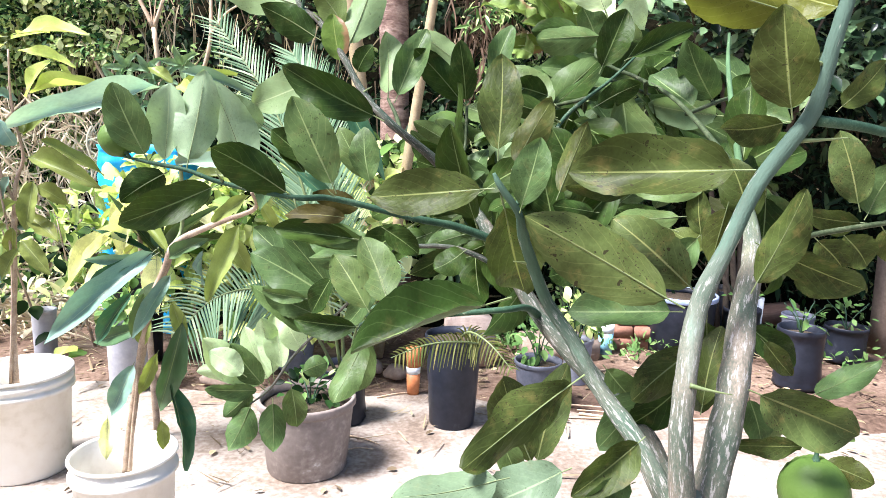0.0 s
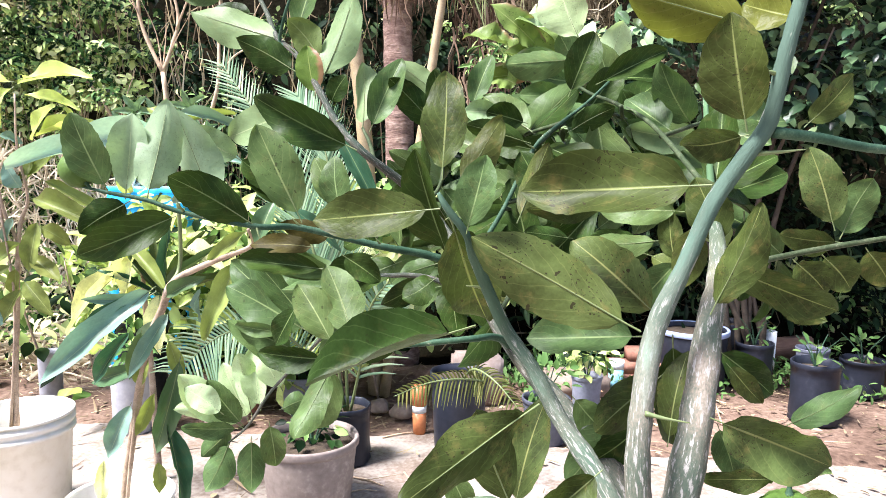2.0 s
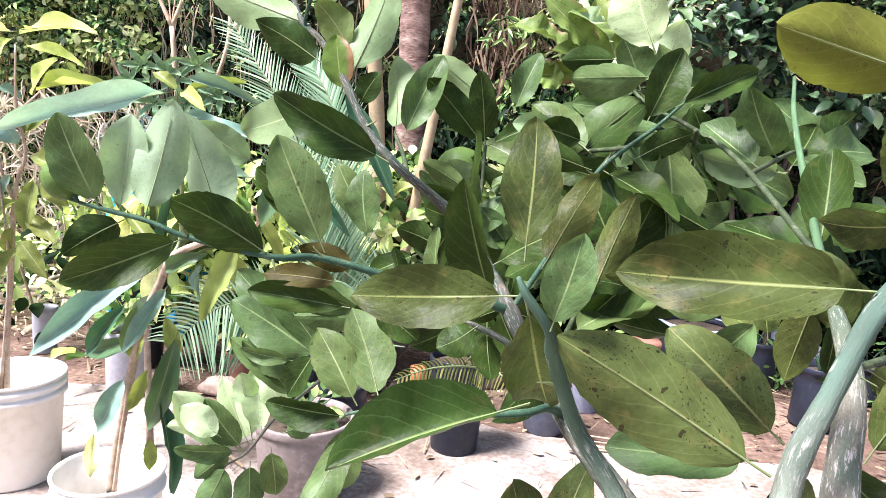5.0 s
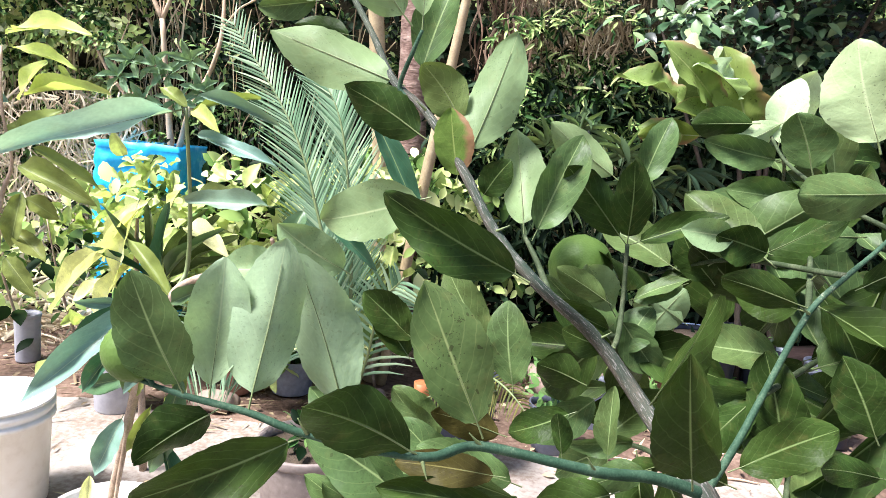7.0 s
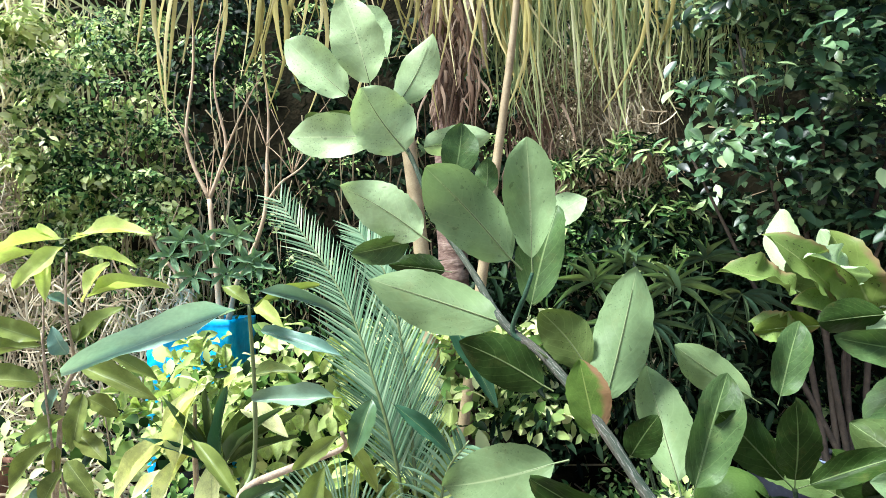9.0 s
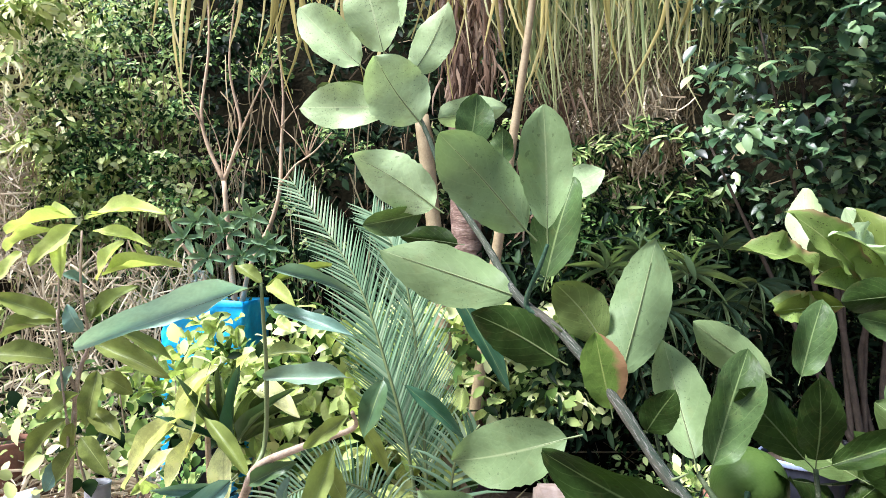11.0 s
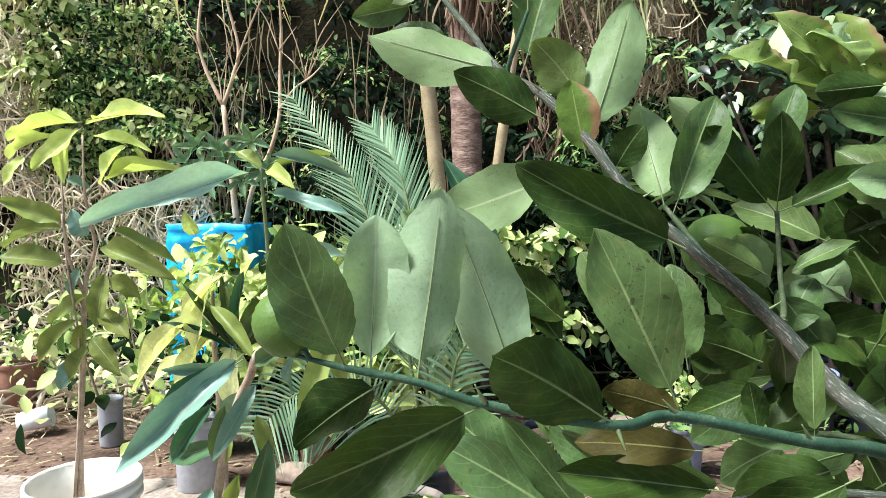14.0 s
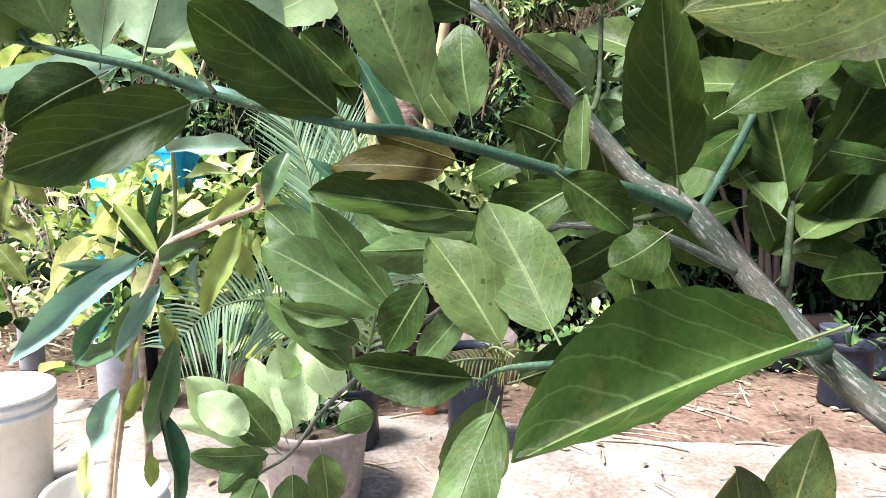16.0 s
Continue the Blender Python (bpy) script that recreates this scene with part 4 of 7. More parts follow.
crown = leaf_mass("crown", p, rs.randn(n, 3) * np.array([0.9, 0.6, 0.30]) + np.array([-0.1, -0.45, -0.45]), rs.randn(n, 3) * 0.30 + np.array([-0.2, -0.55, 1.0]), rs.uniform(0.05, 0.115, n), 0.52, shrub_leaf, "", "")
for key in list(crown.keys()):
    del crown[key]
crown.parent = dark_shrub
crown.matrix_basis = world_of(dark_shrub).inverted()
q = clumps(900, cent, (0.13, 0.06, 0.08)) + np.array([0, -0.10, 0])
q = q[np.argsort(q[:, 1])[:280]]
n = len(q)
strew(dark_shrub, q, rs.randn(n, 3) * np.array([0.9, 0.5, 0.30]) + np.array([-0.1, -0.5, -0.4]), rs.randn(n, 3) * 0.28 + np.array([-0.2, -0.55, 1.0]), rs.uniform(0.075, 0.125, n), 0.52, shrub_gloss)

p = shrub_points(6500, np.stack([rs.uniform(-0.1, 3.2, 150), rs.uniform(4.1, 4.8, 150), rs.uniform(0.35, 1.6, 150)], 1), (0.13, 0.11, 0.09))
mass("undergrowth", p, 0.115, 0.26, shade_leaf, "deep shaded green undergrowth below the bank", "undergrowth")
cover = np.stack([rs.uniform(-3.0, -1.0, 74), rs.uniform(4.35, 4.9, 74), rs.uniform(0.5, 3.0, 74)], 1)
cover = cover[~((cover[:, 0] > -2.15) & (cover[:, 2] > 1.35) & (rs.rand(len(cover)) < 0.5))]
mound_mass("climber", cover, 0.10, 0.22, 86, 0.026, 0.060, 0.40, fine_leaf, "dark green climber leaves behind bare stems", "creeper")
# Dark leaf layer added behind the shrub to blacken its gaps.
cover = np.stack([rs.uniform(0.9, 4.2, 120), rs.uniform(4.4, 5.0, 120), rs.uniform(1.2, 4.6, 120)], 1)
mound_mass("shade_thicket", cover, 0.12, 0.26, 46, 0.05, 0.11, 0.5, shade_leaf, "dense dark leaf layer added behind the shrub", "thicket")
p = shrub_points(2700, np.stack([rs.uniform(-2.4, -0.35, 110), rs.uniform(3.2, 3.9, 110), rs.uniform(0.25, 1.0, 110)], 1), (0.09, 0.10, 0.07))
p = p[~((p[:, 0] < -1.2) & (p[:, 2] > 0.62 + 0.38 * rs.rand(len(p)) ** 2 + 0.35 * np.clip(p[:, 0] + 1.85, 0, 1)))]
p = p[(p[:, 0] > -1.55) | (rs.rand(len(p)) < 0.30)]
sunlit_bush = thing("sunlit_bush", (-1.3, 3.6, 0), "pale yellow-green sunlit leafy bush", "bush")
for k in range(9):
    bx, by = -2.2 + 0.22 * k, 3.45 + 0.08 * (k % 4)
    limb("stem", [(bx + 0.05, by + 0.1, 0, 0.008), (bx, by, 0.4, 0.006), (bx - 0.06 + 0.03 * (k % 5), by - 0.05, 0.72, 0.003)], stem_mango, sunlit_bush, sides=6)
n = len(p)
foliage = leaf_mass("foliage", p, rs.randn(n, 3) * 0.7 + np.array([0, -0.3, -0.1]), rs.randn(n, 3) * 0.45 + np.array([0, -0.5, 0.9]), rs.uniform(0.06, 0.14, n), 0.52, light_vine, "", "", "")
for key in list(foliage.keys()):
    del foliage[key]
foliage.parent = sunlit_bush
foliage.matrix_basis = world_of(sunlit_bush).inverted()
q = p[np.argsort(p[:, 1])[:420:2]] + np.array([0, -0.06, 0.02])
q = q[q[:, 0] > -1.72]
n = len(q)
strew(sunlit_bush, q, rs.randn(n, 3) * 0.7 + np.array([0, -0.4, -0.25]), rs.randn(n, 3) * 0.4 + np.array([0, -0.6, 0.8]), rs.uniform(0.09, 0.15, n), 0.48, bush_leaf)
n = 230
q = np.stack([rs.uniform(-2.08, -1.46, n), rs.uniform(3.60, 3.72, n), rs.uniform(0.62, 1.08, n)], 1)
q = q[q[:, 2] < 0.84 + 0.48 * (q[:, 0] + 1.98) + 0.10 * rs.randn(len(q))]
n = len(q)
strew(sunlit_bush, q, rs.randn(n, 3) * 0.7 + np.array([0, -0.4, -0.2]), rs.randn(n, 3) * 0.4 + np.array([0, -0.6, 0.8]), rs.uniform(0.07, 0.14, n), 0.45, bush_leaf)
for k in range(6):
    limb("stem", [(-2.0 + 0.1 * k, 3.72, 0.4, 0.004), (-2.02 + 0.1 * k, 3.68, 0.7, 0.003), (-2.0 + 0.11 * k, 3.66, 0.98, 0.0015)], stem_mango, sunlit_bush, sides=6)
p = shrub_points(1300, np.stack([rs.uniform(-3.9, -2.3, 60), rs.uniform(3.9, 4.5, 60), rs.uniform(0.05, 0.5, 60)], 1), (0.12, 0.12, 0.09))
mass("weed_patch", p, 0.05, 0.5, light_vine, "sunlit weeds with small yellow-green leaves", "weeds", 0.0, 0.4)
p = shrub_points(1500, np.stack([rs.uniform(0.2, 2.6, 60), rs.uniform(3.7, 4.3, 60), rs.uniform(0.02, 0.10, 60)], 1), (0.10, 0.08, 0.03))
mass("ground_weeds", p, 0.045, 0.4, herb_mat, "low green weeds on the soil", "weeds", -0.3, 0.2)

# small fan palm in the shade: fans of narrow blades on thin stalks
FAN_BLADES = [leaf_mesh("blade", 75 + i, fold=0.5, curl=c, wave=0.03, teeth=0.0, blunt=0.9, rows=9, stalk=0.02, bend=be) for i, (c, be) in enumerate(((0.35, 0.03), (0.55, -0.03), (0.2, 0.0)))]
fan_palm = thing("fan_palm", (0.80, 4.05, 0.0), "small fan palm with narrow green blades in half shade", "palm")
fans = random.Random(31)
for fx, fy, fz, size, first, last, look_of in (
        (1.13, 3.92, 1.20, 0.21, -200, 20, fan_shaded), (0.80, 3.95, 1.25, 0.22, -30, 200, fan_sunlit), (0.38, 3.95, 1.27, 0.24, -60, 190, fan_sunlit),
        (0.56, 4.00, 1.36, 0.20, -20, 210, fan_sunlit), (0.97, 3.98, 1.10, 0.20, -170, 60, fan_shaded), (0.66, 3.92, 1.06, 0.20, -190, 40, fan_shaded),
        (0.98, 4.02, 1.38, 0.20, 0, 190, fan_shaded), (0.45, 3.90, 1.05, 0.20, -200, 20, fan_sunlit)):
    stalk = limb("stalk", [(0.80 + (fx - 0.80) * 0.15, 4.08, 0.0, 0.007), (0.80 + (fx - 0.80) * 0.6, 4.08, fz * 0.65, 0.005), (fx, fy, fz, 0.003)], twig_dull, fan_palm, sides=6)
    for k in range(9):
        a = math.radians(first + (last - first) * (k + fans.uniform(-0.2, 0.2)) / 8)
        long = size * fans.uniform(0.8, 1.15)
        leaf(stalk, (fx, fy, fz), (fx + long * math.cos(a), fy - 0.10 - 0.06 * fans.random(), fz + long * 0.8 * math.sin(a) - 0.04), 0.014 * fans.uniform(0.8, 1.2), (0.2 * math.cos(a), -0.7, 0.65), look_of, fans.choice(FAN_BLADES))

# ---- bare-stemmed shrub ----
bare_shrub = thing("bare_shrub", (-1.75, 4.25, 0.0), "bare tan forked shrub stems with few leaves", "shrub")
limb("stem", [(-1.70, 4.28, 0.0, 0.0211), (-1.72, 4.26, 0.7, 0.0186), (-1.766, 4.25, 1.293, 0.0170), (-1.811, 4.25, 1.791, 0.0148)], stem_tan, bare_shrub, knobby=0.10)
limb("stem", [(-1.811, 4.25, 1.79, 0.0132), (-1.91, 4.25, 2.0, 0.0112), (-1.952, 4.25, 2.209, 0.0099), (-1.93, 4.3, 2.6, 0.0077), (-1.936, 4.3, 3.1, 0.0042)], stem_tan, bare_shrub, knobby=0.10)
limb("stem", [(-1.811, 4.25, 1.79, 0.0132), (-1.75, 4.27, 1.98, 0.0112), (-1.729, 4.3, 2.143, 0.0099), (-1.80, 4.3, 2.5, 0.0070), (-1.76, 4.32, 3.0, 0.0035)], stem_tan, bare_shrub, knobby=0.10)
limb("stem", [(-1.735, 4.28, 2.05, 0.0077), (-1.66, 4.26, 2.2, 0.0062), (-1.55, 4.25, 2.42, 0.0042), (-1.48, 4.25, 2.52, 0.0022)], stem_tan, bare_shrub, knobby=0.10)
limb("stem", [(-1.70, 4.24, 1.05, 0.0170), (-1.626, 4.2, 1.292, 0.0139), (-1.52, 4.2, 1.50, 0.0132), (-1.454, 4.2, 1.718, 0.0117), (-1.46, 4.25, 2.0, 0.0091), (-1.466, 4.3, 2.306, 0.0070), (-1.50, 4.3, 2.7, 0.0035)], stem_tan, bare_shrub, knobby=0.10)
limb("stem", [(-1.454, 4.2, 1.75, 0.0077), (-1.36, 4.2, 1.87, 0.0062), (-1.25, 4.2, 1.945, 0.0048), (-1.14, 4.2, 2.06, 0.0028)], stem_tan, bare_shrub, knobby=0.10)
limb("stem", [(-1.85, 4.3, 1.0, 0.0126), (-2.015, 4.3, 1.313, 0.0112), (-2.14, 4.3, 1.47, 0.0099), (-2.261, 4.3, 1.68, 0.0070), (-2.45, 4.3, 1.85, 0.0042)], stem_tan, bare_shrub, knobby=0.10)
twigs = random.Random(77)
for k in range(14):
    ax, az = twigs.choice(((-1.81, 1.79), (-1.93, 2.1), (-1.73, 2.1), (-1.45, 1.75), (-1.46, 2.1), (-2.1, 1.45), (-1.3, 1.92)))
    dx, dz = twigs.uniform(-0.28, 0.28), twigs.uniform(0.10, 0.45)
    limb("twig", [(ax, 4.24, az, 0.0045), (ax + dx * 0.4, 4.22 + twigs.uniform(-0.05, 0.05), az + dz * 0.55, 0.0034), (ax + dx, 4.22, az + dz, 0.0014)], stem_tan, bare_shrub, sides=6, knobby=0.1)
for k in range(9):
    cx, cz = -1.98 + 0.065 * k, 1.45 + 0.12 * math.sin(k * 2.3)
    for j in range(6):
        a = j * 1.05 + k
        leaf(bare_shrub, (cx, 4.12, cz), (cx + 0.12 * math.cos(a), 4.06, cz + 0.10 * math.sin(a)), 0.04, (0.1 * math.cos(a), -1, 0.5), cassava, pick.choice(LONG_LEAVES))

# ---- coconut palm behind ----
palm_tree = thing("palm_tree", (-0.36, 4.35, 0), "ringed reddish-brown palm trunk with dead leaf bases", "tree")
limb("trunk", [(-0.36, 4.35, -0.05, 0.12), (-0.36, 4.35, 0.9, 0.095), (-0.38, 4.34, 1.9, 0.088), (-0.385, 4.33, 2.6, 0.095), (-0.31, 4.33, 3.3, 0.10), (-0.26, 4.33, 4.3, 0.09)], trunk_bark, palm_tree, sides=18, knobby=0.035, seed=9, steps=9)
for k, (dx, r, z0) in enumerate(((-0.13, 0.022, 2.55), (0.12, 0.026, 2.40), (0.20, 0.022, 2.50), (0.02, 0.026, 2.65), (-0.06, 0.022, 2.75))):
    limb("leaf_base", [(-0.36 + dx, 4.20, z0, r * 0.8), (-0.36 + dx * 0.9, 4.2, z0 + 0.5, r), (-0.34 + dx * 0.5, 4.24, z0 + 1.1, r * 0.8), (-0.33, 4.28, z0 + 1.5, r * 0.6)], palm_bark, palm_tree, sides=8, knobby=0.05, seed=k)
pole = solid("bamboo_pole", tube([(-0.37, 3.62, 0.0, 0.028), (-0.24, 3.6, 0.95, 0.027), (-0.169, 3.6, 1.435, 0.026), (-0.097, 3.6, 1.928, 0.022), (-0.02, 3.6, 2.45, 0.018), (0.03, 3.6, 2.9, 0.016)], 10, 6, 0.03), bamboo, "leaning yellow bamboo pole", "pole")
solid("cut_stump", tube([(-0.42, 3.66, 0.0, 0.042), (-0.44, 3.64, 0.9, 0.040), (-0.485, 3.62, 1.5, 0.038), (-0.54, 3.6, 2.02, 0.036)], 12, 6, 0.05), bamboo, "tall pale yellow cut stump among the plants", "stump")

# ---- pots, pails and bags ----
def pail(at, r, h, material, label, rings=2):
    """A plastic pail with a thick collar and stacking rings."""
    ob = thing("bucket", at, label, "bucket", "plant containers")
    b2 = r * 0.88
    prof = [(0, 0.0), (b2 * 0.97, 0.0), (b2, 0.008), (r * 0.965, h * 0.80)]
    for k in range(rings):
        z = h * (0.80 + 0.09 * k)
        prof += [(r * 1.035, z + 0.004), (r * 1.035, z + h * 0.05), (r * 0.975, z + h * 0.06)]
    prof += [(r * 0.985, h * 0.975), (r * 0.955, h * 0.97), (r * 0.90, h * 0.40)]
    part("body", turned(prof, 40), material, ob, m=Matrix.Translation(at))
    part("rim", turned([(r * 0.982, h * 0.965), (r * 1.025, h * 0.972), (r * 1.038, h * 0.98), (r * 1.035, h * 0.996), (r * 1.015, h), (r * 0.985, h), (r * 0.958, h * 0.985), (r * 0.955, h * 0.95)], 40), material, ob, m=Matrix.Translation(at))
    part("soil", turned([(0, h * 0.50), (r * 0.4, h * 0.515), (r * 0.90, h * 0.49)], 28, 0.01), compost, ob, m=Matrix.Translation(at))
    return ob


def pot(at, r, h, material, label, rim=0.02, taper=0.75, tilt=(0, 0), edge=None):
    ob = thing("plant_pot", at, label, "pot", "plant containers")
    prof = [(0, 0.0), (r * taper * 0.97, 0.0), (r * taper, 0.006), (r * 0.96, h - rim), (r * 0.955, h - 0.004), (r * 0.93, h - 0.004), (r * 0.92, h - 0.03)]
    m = Matrix.Translation(at) @ pose(0, 0, 0, tilt[0], tilt[1], 0)
    part("body", turned(prof, 36, 0.006, 2), material, ob, m=m)
    part("rim", turned([(r * 0.958, h - rim), (r * 0.995, h - rim + 0.001), (r * 1.01, h - rim + 0.005), (r * 1.012, h - 0.005), (r, h), (r * 0.945, h), (r * 0.93, h - 0.006), (r * 0.925, h - 0.02)], 36, 0.006, 2), edge or material, ob, m=m)
    part("soil", turned([(0, h - 0.03), (r * 0.5, h - 0.022), (r * 0.925, h - 0.035)], 24, 0.01), compost, ob, m=m)
    return ob


def grow_bag(at, r, h, label, turn=0.0):
    """A black film bag: lumpy sides, creases at the foot, a turned-down mouth."""
    ob = thing("grow_bag", at, label, "plant bag", "plant containers")
    prof = [(0, 0.0), (r * 0.95, 0.0), (r * 1.04, 0.012), (r * 0.98, 0.03), (r * 1.03, 0.045), (r * 0.98, h * 0.4), (r, h * 0.75), (r * 1.03, h * 0.9), (r * 1.05, h * 0.905), (r * 1.04, h * 0.98), (r * 1.02, h), (r * 0.97, h * 0.99), (r * 0.95, h * 0.85)]
    m = Matrix.Translation(at) @ pose(0, 0, 0, 0, 0, turn)
    part("body", turned(prof, 30, 0.035, int(turn) + 3), pot_black, ob, m=m)
    part("soil", turned([(0, h * 0.87), (r * 0.5, h * 0.88), (r * 0.96, h * 0.86)], 24, 0.02), compost, ob, m=m)
    return ob


pail((-1.445, 2.27, 0.0), 0.165, 0.36, pail_white, "large dirty white plastic bucket with double collar")
pail((-0.855, 1.815, 0.0), 0.137, 0.30, pail_white, "white plastic paint bucket holding a mango sapling", 1)
pot((-0.47, 2.36, 0.0), 0.172, 0.265, pot_brown, "dusty brown plastic plant pot", 0.03, 0.82)
pot((0.045, 2.79, 0.0), 0.118, 0.385, pot_black, "tall dark blue-black plastic pot on the slab", 0.045, 0.80)
grow_bag((1.77, 3.40, 0.0), 0.108, 0.30, "black plastic plant bag with a seedling", 40)
grow_bag((1.70, 3.95, 0.0), 0.10, 0.26, "small black plastic plant bag in the weeds", 70)
grow_bag((2.25, 3.85, 0.0), 0.11, 0.20, "low slumped black plastic plant bag", 120)
grow_bag((-0.42, 2.78, 0.0), 0.10, 0.24, "black plastic bag holding a young palm", 160)
pot((0.43, 3.05, 0.0), 0.108, 0.20, pot_slate, "low round dusty dark plastic pot", 0.02, 0.78)
pot((0.655, 3.33, 0.0), 0.075, 0.225, pot_grey, "small grey nursery pot with a dark rim", 0.02, 0.8)
pot((1.34, 3.93, 0.0), 0.20, 0.34, pot_black, "large dark plastic tub with a pale blue rim", 0.03, 0.9, edge=rim_blue)
pot((-1.45, 3.05, 0.0), 0.098, 0.30, pail_grey, "tall pale grey plastic pail", 0.03, 0.90)
# Pot shape stands in for a grey block on the soil.
pot((-2.125, 3.50, 0.0), 0.062, 0.24, pail_grey, "small grey pot shape standing in for a grey block", 0.02, 0.9)
pot((-1.58, 3.42, 0.0), 0.13, 0.46, pot_black, "black plastic tub behind the pails", 0.05, 0.85)
pot((-1.02, 3.35, 0.0), 0.09, 0.15, clay, "small red clay pot", 0.025, 0.7)
pot((-0.78, 3.42, 0.0), 0.11, 0.17, pot_grey, "ribbed grey pot on the soil", 0.03, 0.85)
pot((-2.98, 3.98, 0.0), 0.13, 0.30, clay, "red clay pot among the litter", 0.03, 0.75)
pot((2.05, 4.0, 0.0), 0.09, 0.22, pot_grey, "grey plastic nursery pot", 0.02, 0.8)

def draped_sheet(w, d, h, seed):
    """A sheet hung over a squarish load: creased sides, a folded top edge and a sagging top."""
    bm = bmesh.new()
    uv = bm.loops.layers.uv.new("UVMap")
    path = [(-w / 2, d)] + [(-w / 2 - 0.01, d * (1 - k / 6)) for k in range(6)] + [(-w / 2 + w * k / 30, 0.0) for k in range(31)] + [(w / 2 + 0.01, d * (k + 1) / 6) for k in range(6)]
    rows = 30
    grid = []
    for i in range(rows + 1):
        v = i / rows
        row = []
        for k, (x, y) in enumerate(path):
            q = Vector((x * 4.0, y * 4.0 + seed, v * 5.0))
            crease = (1 - abs(noise.noise(Vector((q.x * 0.7 + q.z * 0.9, q.y, q.z * 2.6))))) ** 5 * 0.030
            hang = 0.020 * noise.noise(Vector((q.x * 2.2, q.y, q.z * 0.5)))
            out = crease + hang + 0.035 * (1 - v) * (0.5 + noise.noise(Vector((x * 9, seed, 0))))
            fold = 0.012 if 0.90 < v < 0.955 else 0.0
            row.append(bm.verts.new((x * (1 + 0.5 * out), y - out - fold, v * h + (0.012 * noise.noise(Vector((x * 6, seed, 3.0))) if i == rows else 0))))
        grid.append(row)
    for i in range(rows):
        for k in range(len(path) - 1):
            bm.faces.new((grid[i][k], grid[i][k + 1], grid[i + 1][k + 1], grid[i + 1][k]))
    top = bm.verts.new((0, d * 0.5, h - 0.05))
    for k in range(len(path) - 1):
        bm.faces.new((grid[rows][k], grid[rows][k + 1], top))
    bm.faces.new((grid[rows][-1], grid[rows][0], top))
    back = [grid[i][0] for i in range(rows + 1)], [grid[i][-1] for i in range(rows + 1)]
    for i in range(rows):
        bm.faces.new((back[1][i], back[0][i], back[0][i + 1], back[1][i + 1]))
    return bm


solid("blue_tarpaulin", draped_sheet(0.47, 0.36, 1.10, 2.0), blue_plastic, "creased bright blue tarpaulin bundle half hidden by leaves", "tarpaulin", (-1.80, 3.96, 0.0))


def tumbler(name, at, r, h, bands, label, category, m=None):
    ob = thing(name, at, label, category)
    z = 0.0
    for k, (part_h, material) in enumerate(bands):
        a, c = r * (0.8 + 0.2 * z), r * (0.8 + 0.2 * (z + part_h))
        prof = [(0, z * h), (a, z * h + 0.001), (c, (z + part_h) * h), (c * 0.93, (z + part_h) * h), (0, (z + part_h) * h - 0.004)]
        part("cup" if k == 0 else "band", turned(prof, 24), material, ob, m=(m or Matrix.Translation(at)))
        z += part_h
    return ob


tumbler("plastic_cup", (0.90, 3.82, 0.0), 0.045, 0.17, ((0.72, cyan_plastic), (0.28, white_plastic)), "pale blue plastic cup with a white top", "cup")
# Can shape stands in for a half-hidden piece of orange clay pot.
tumbler("clay_piece", (-0.14, 3.10, 0.0), 0.036, 0.22, ((0.45, orange_clay), (0.15, white_plastic), (0.40, orange_clay)), "orange banded cylinder standing in for a clay pot piece", "can")
pot((1.62, 4.12, 0.0), 0.12, 0.34, pot_black, "black plastic tub under the shrub", 0.03, 0.85)
tumbler("white_cup", (1.83, 4.06, 0.0), 0.04, 0.30, ((1.0, white_plastic),), "tall white plastic tumbler by the bags", "cup")
tumbler("fallen_cup", (-2.72, 3.62, 0.08), 0.06, 0.16, ((1.0, white_plastic),), "white plastic cup lying on its side", "cup", Matrix.Translation((-2.72, 3.62, 0.055)) @ pose(0, 0, 0, 0, 80, 20))


def block(sx, sy, sz, bevel=0.006):
    bm = bmesh.new()
    bmesh.ops.create_cube(bm, size=1)
    bmesh.ops.scale(bm, vec=(sx, sy, sz), verts=bm.verts)
    bmesh.ops.bevel(bm, geom=bm.edges[:], offset=bevel, segments=2, affect="EDGES")
    return bm


for x, y, z, rz in ((0.985, 3.93, 0.035, 3), (1.19, 3.95, 0.035, -2), (0.97, 3.94, 0.107, -3), (1.175, 3.93, 0.107, 4), (1.08, 3.95, 0.179, 2)):
    ob = solid("brick", block(0.2, 0.10, 0.068), clay, "red clay brick in a low stack", "brick", group="stacked bricks")
    ob.matrix_basis = pose(x, y, z, 0, 0, rz)


def boulder(name, at, size, seed, material, label):
    bm = bmesh.new()
    bmesh.ops.create_icosphere(bm, subdivisions=3, radius=1)
    for v in bm.verts:
        f = 1 + 0.22 * noise.noise(v.co * 1.3 + Vector((seed, 0, 0))) + 0.07 * noise.noise(v.co * 4 + Vector((0, seed, 0)))
        v.co = Vector((v.co.x * size[0] * f, v.co.y * size[1] * f, max(v.co.z, -0.6) * size[2] * f))
    return solid(name, bm, material, label, "stone", at)


boulder("stone", (-0.24, 3.30, 0.03), (0.06, 0.05, 0.045), 2, stone, "rounded brown stone by the slab's edge")
boulder("stone", (-0.36, 3.36, 0.03), (0.05, 0.045, 0.04), 3, stone, "small brown stone by the slab's edge")
boulder("stone", (-1.05, 3.14, 0.03), (0.10, 0.06, 0.05), 5, stone, "flat brown stone at the slab's edge")
post = solid("concrete_post", block(0.24, 0.16, 0.62, 0.012), stone, "weathered pinkish concrete post", "post")
post.matrix_basis = pose(2.62, 4.0, 0.28, 2, -3, 14)
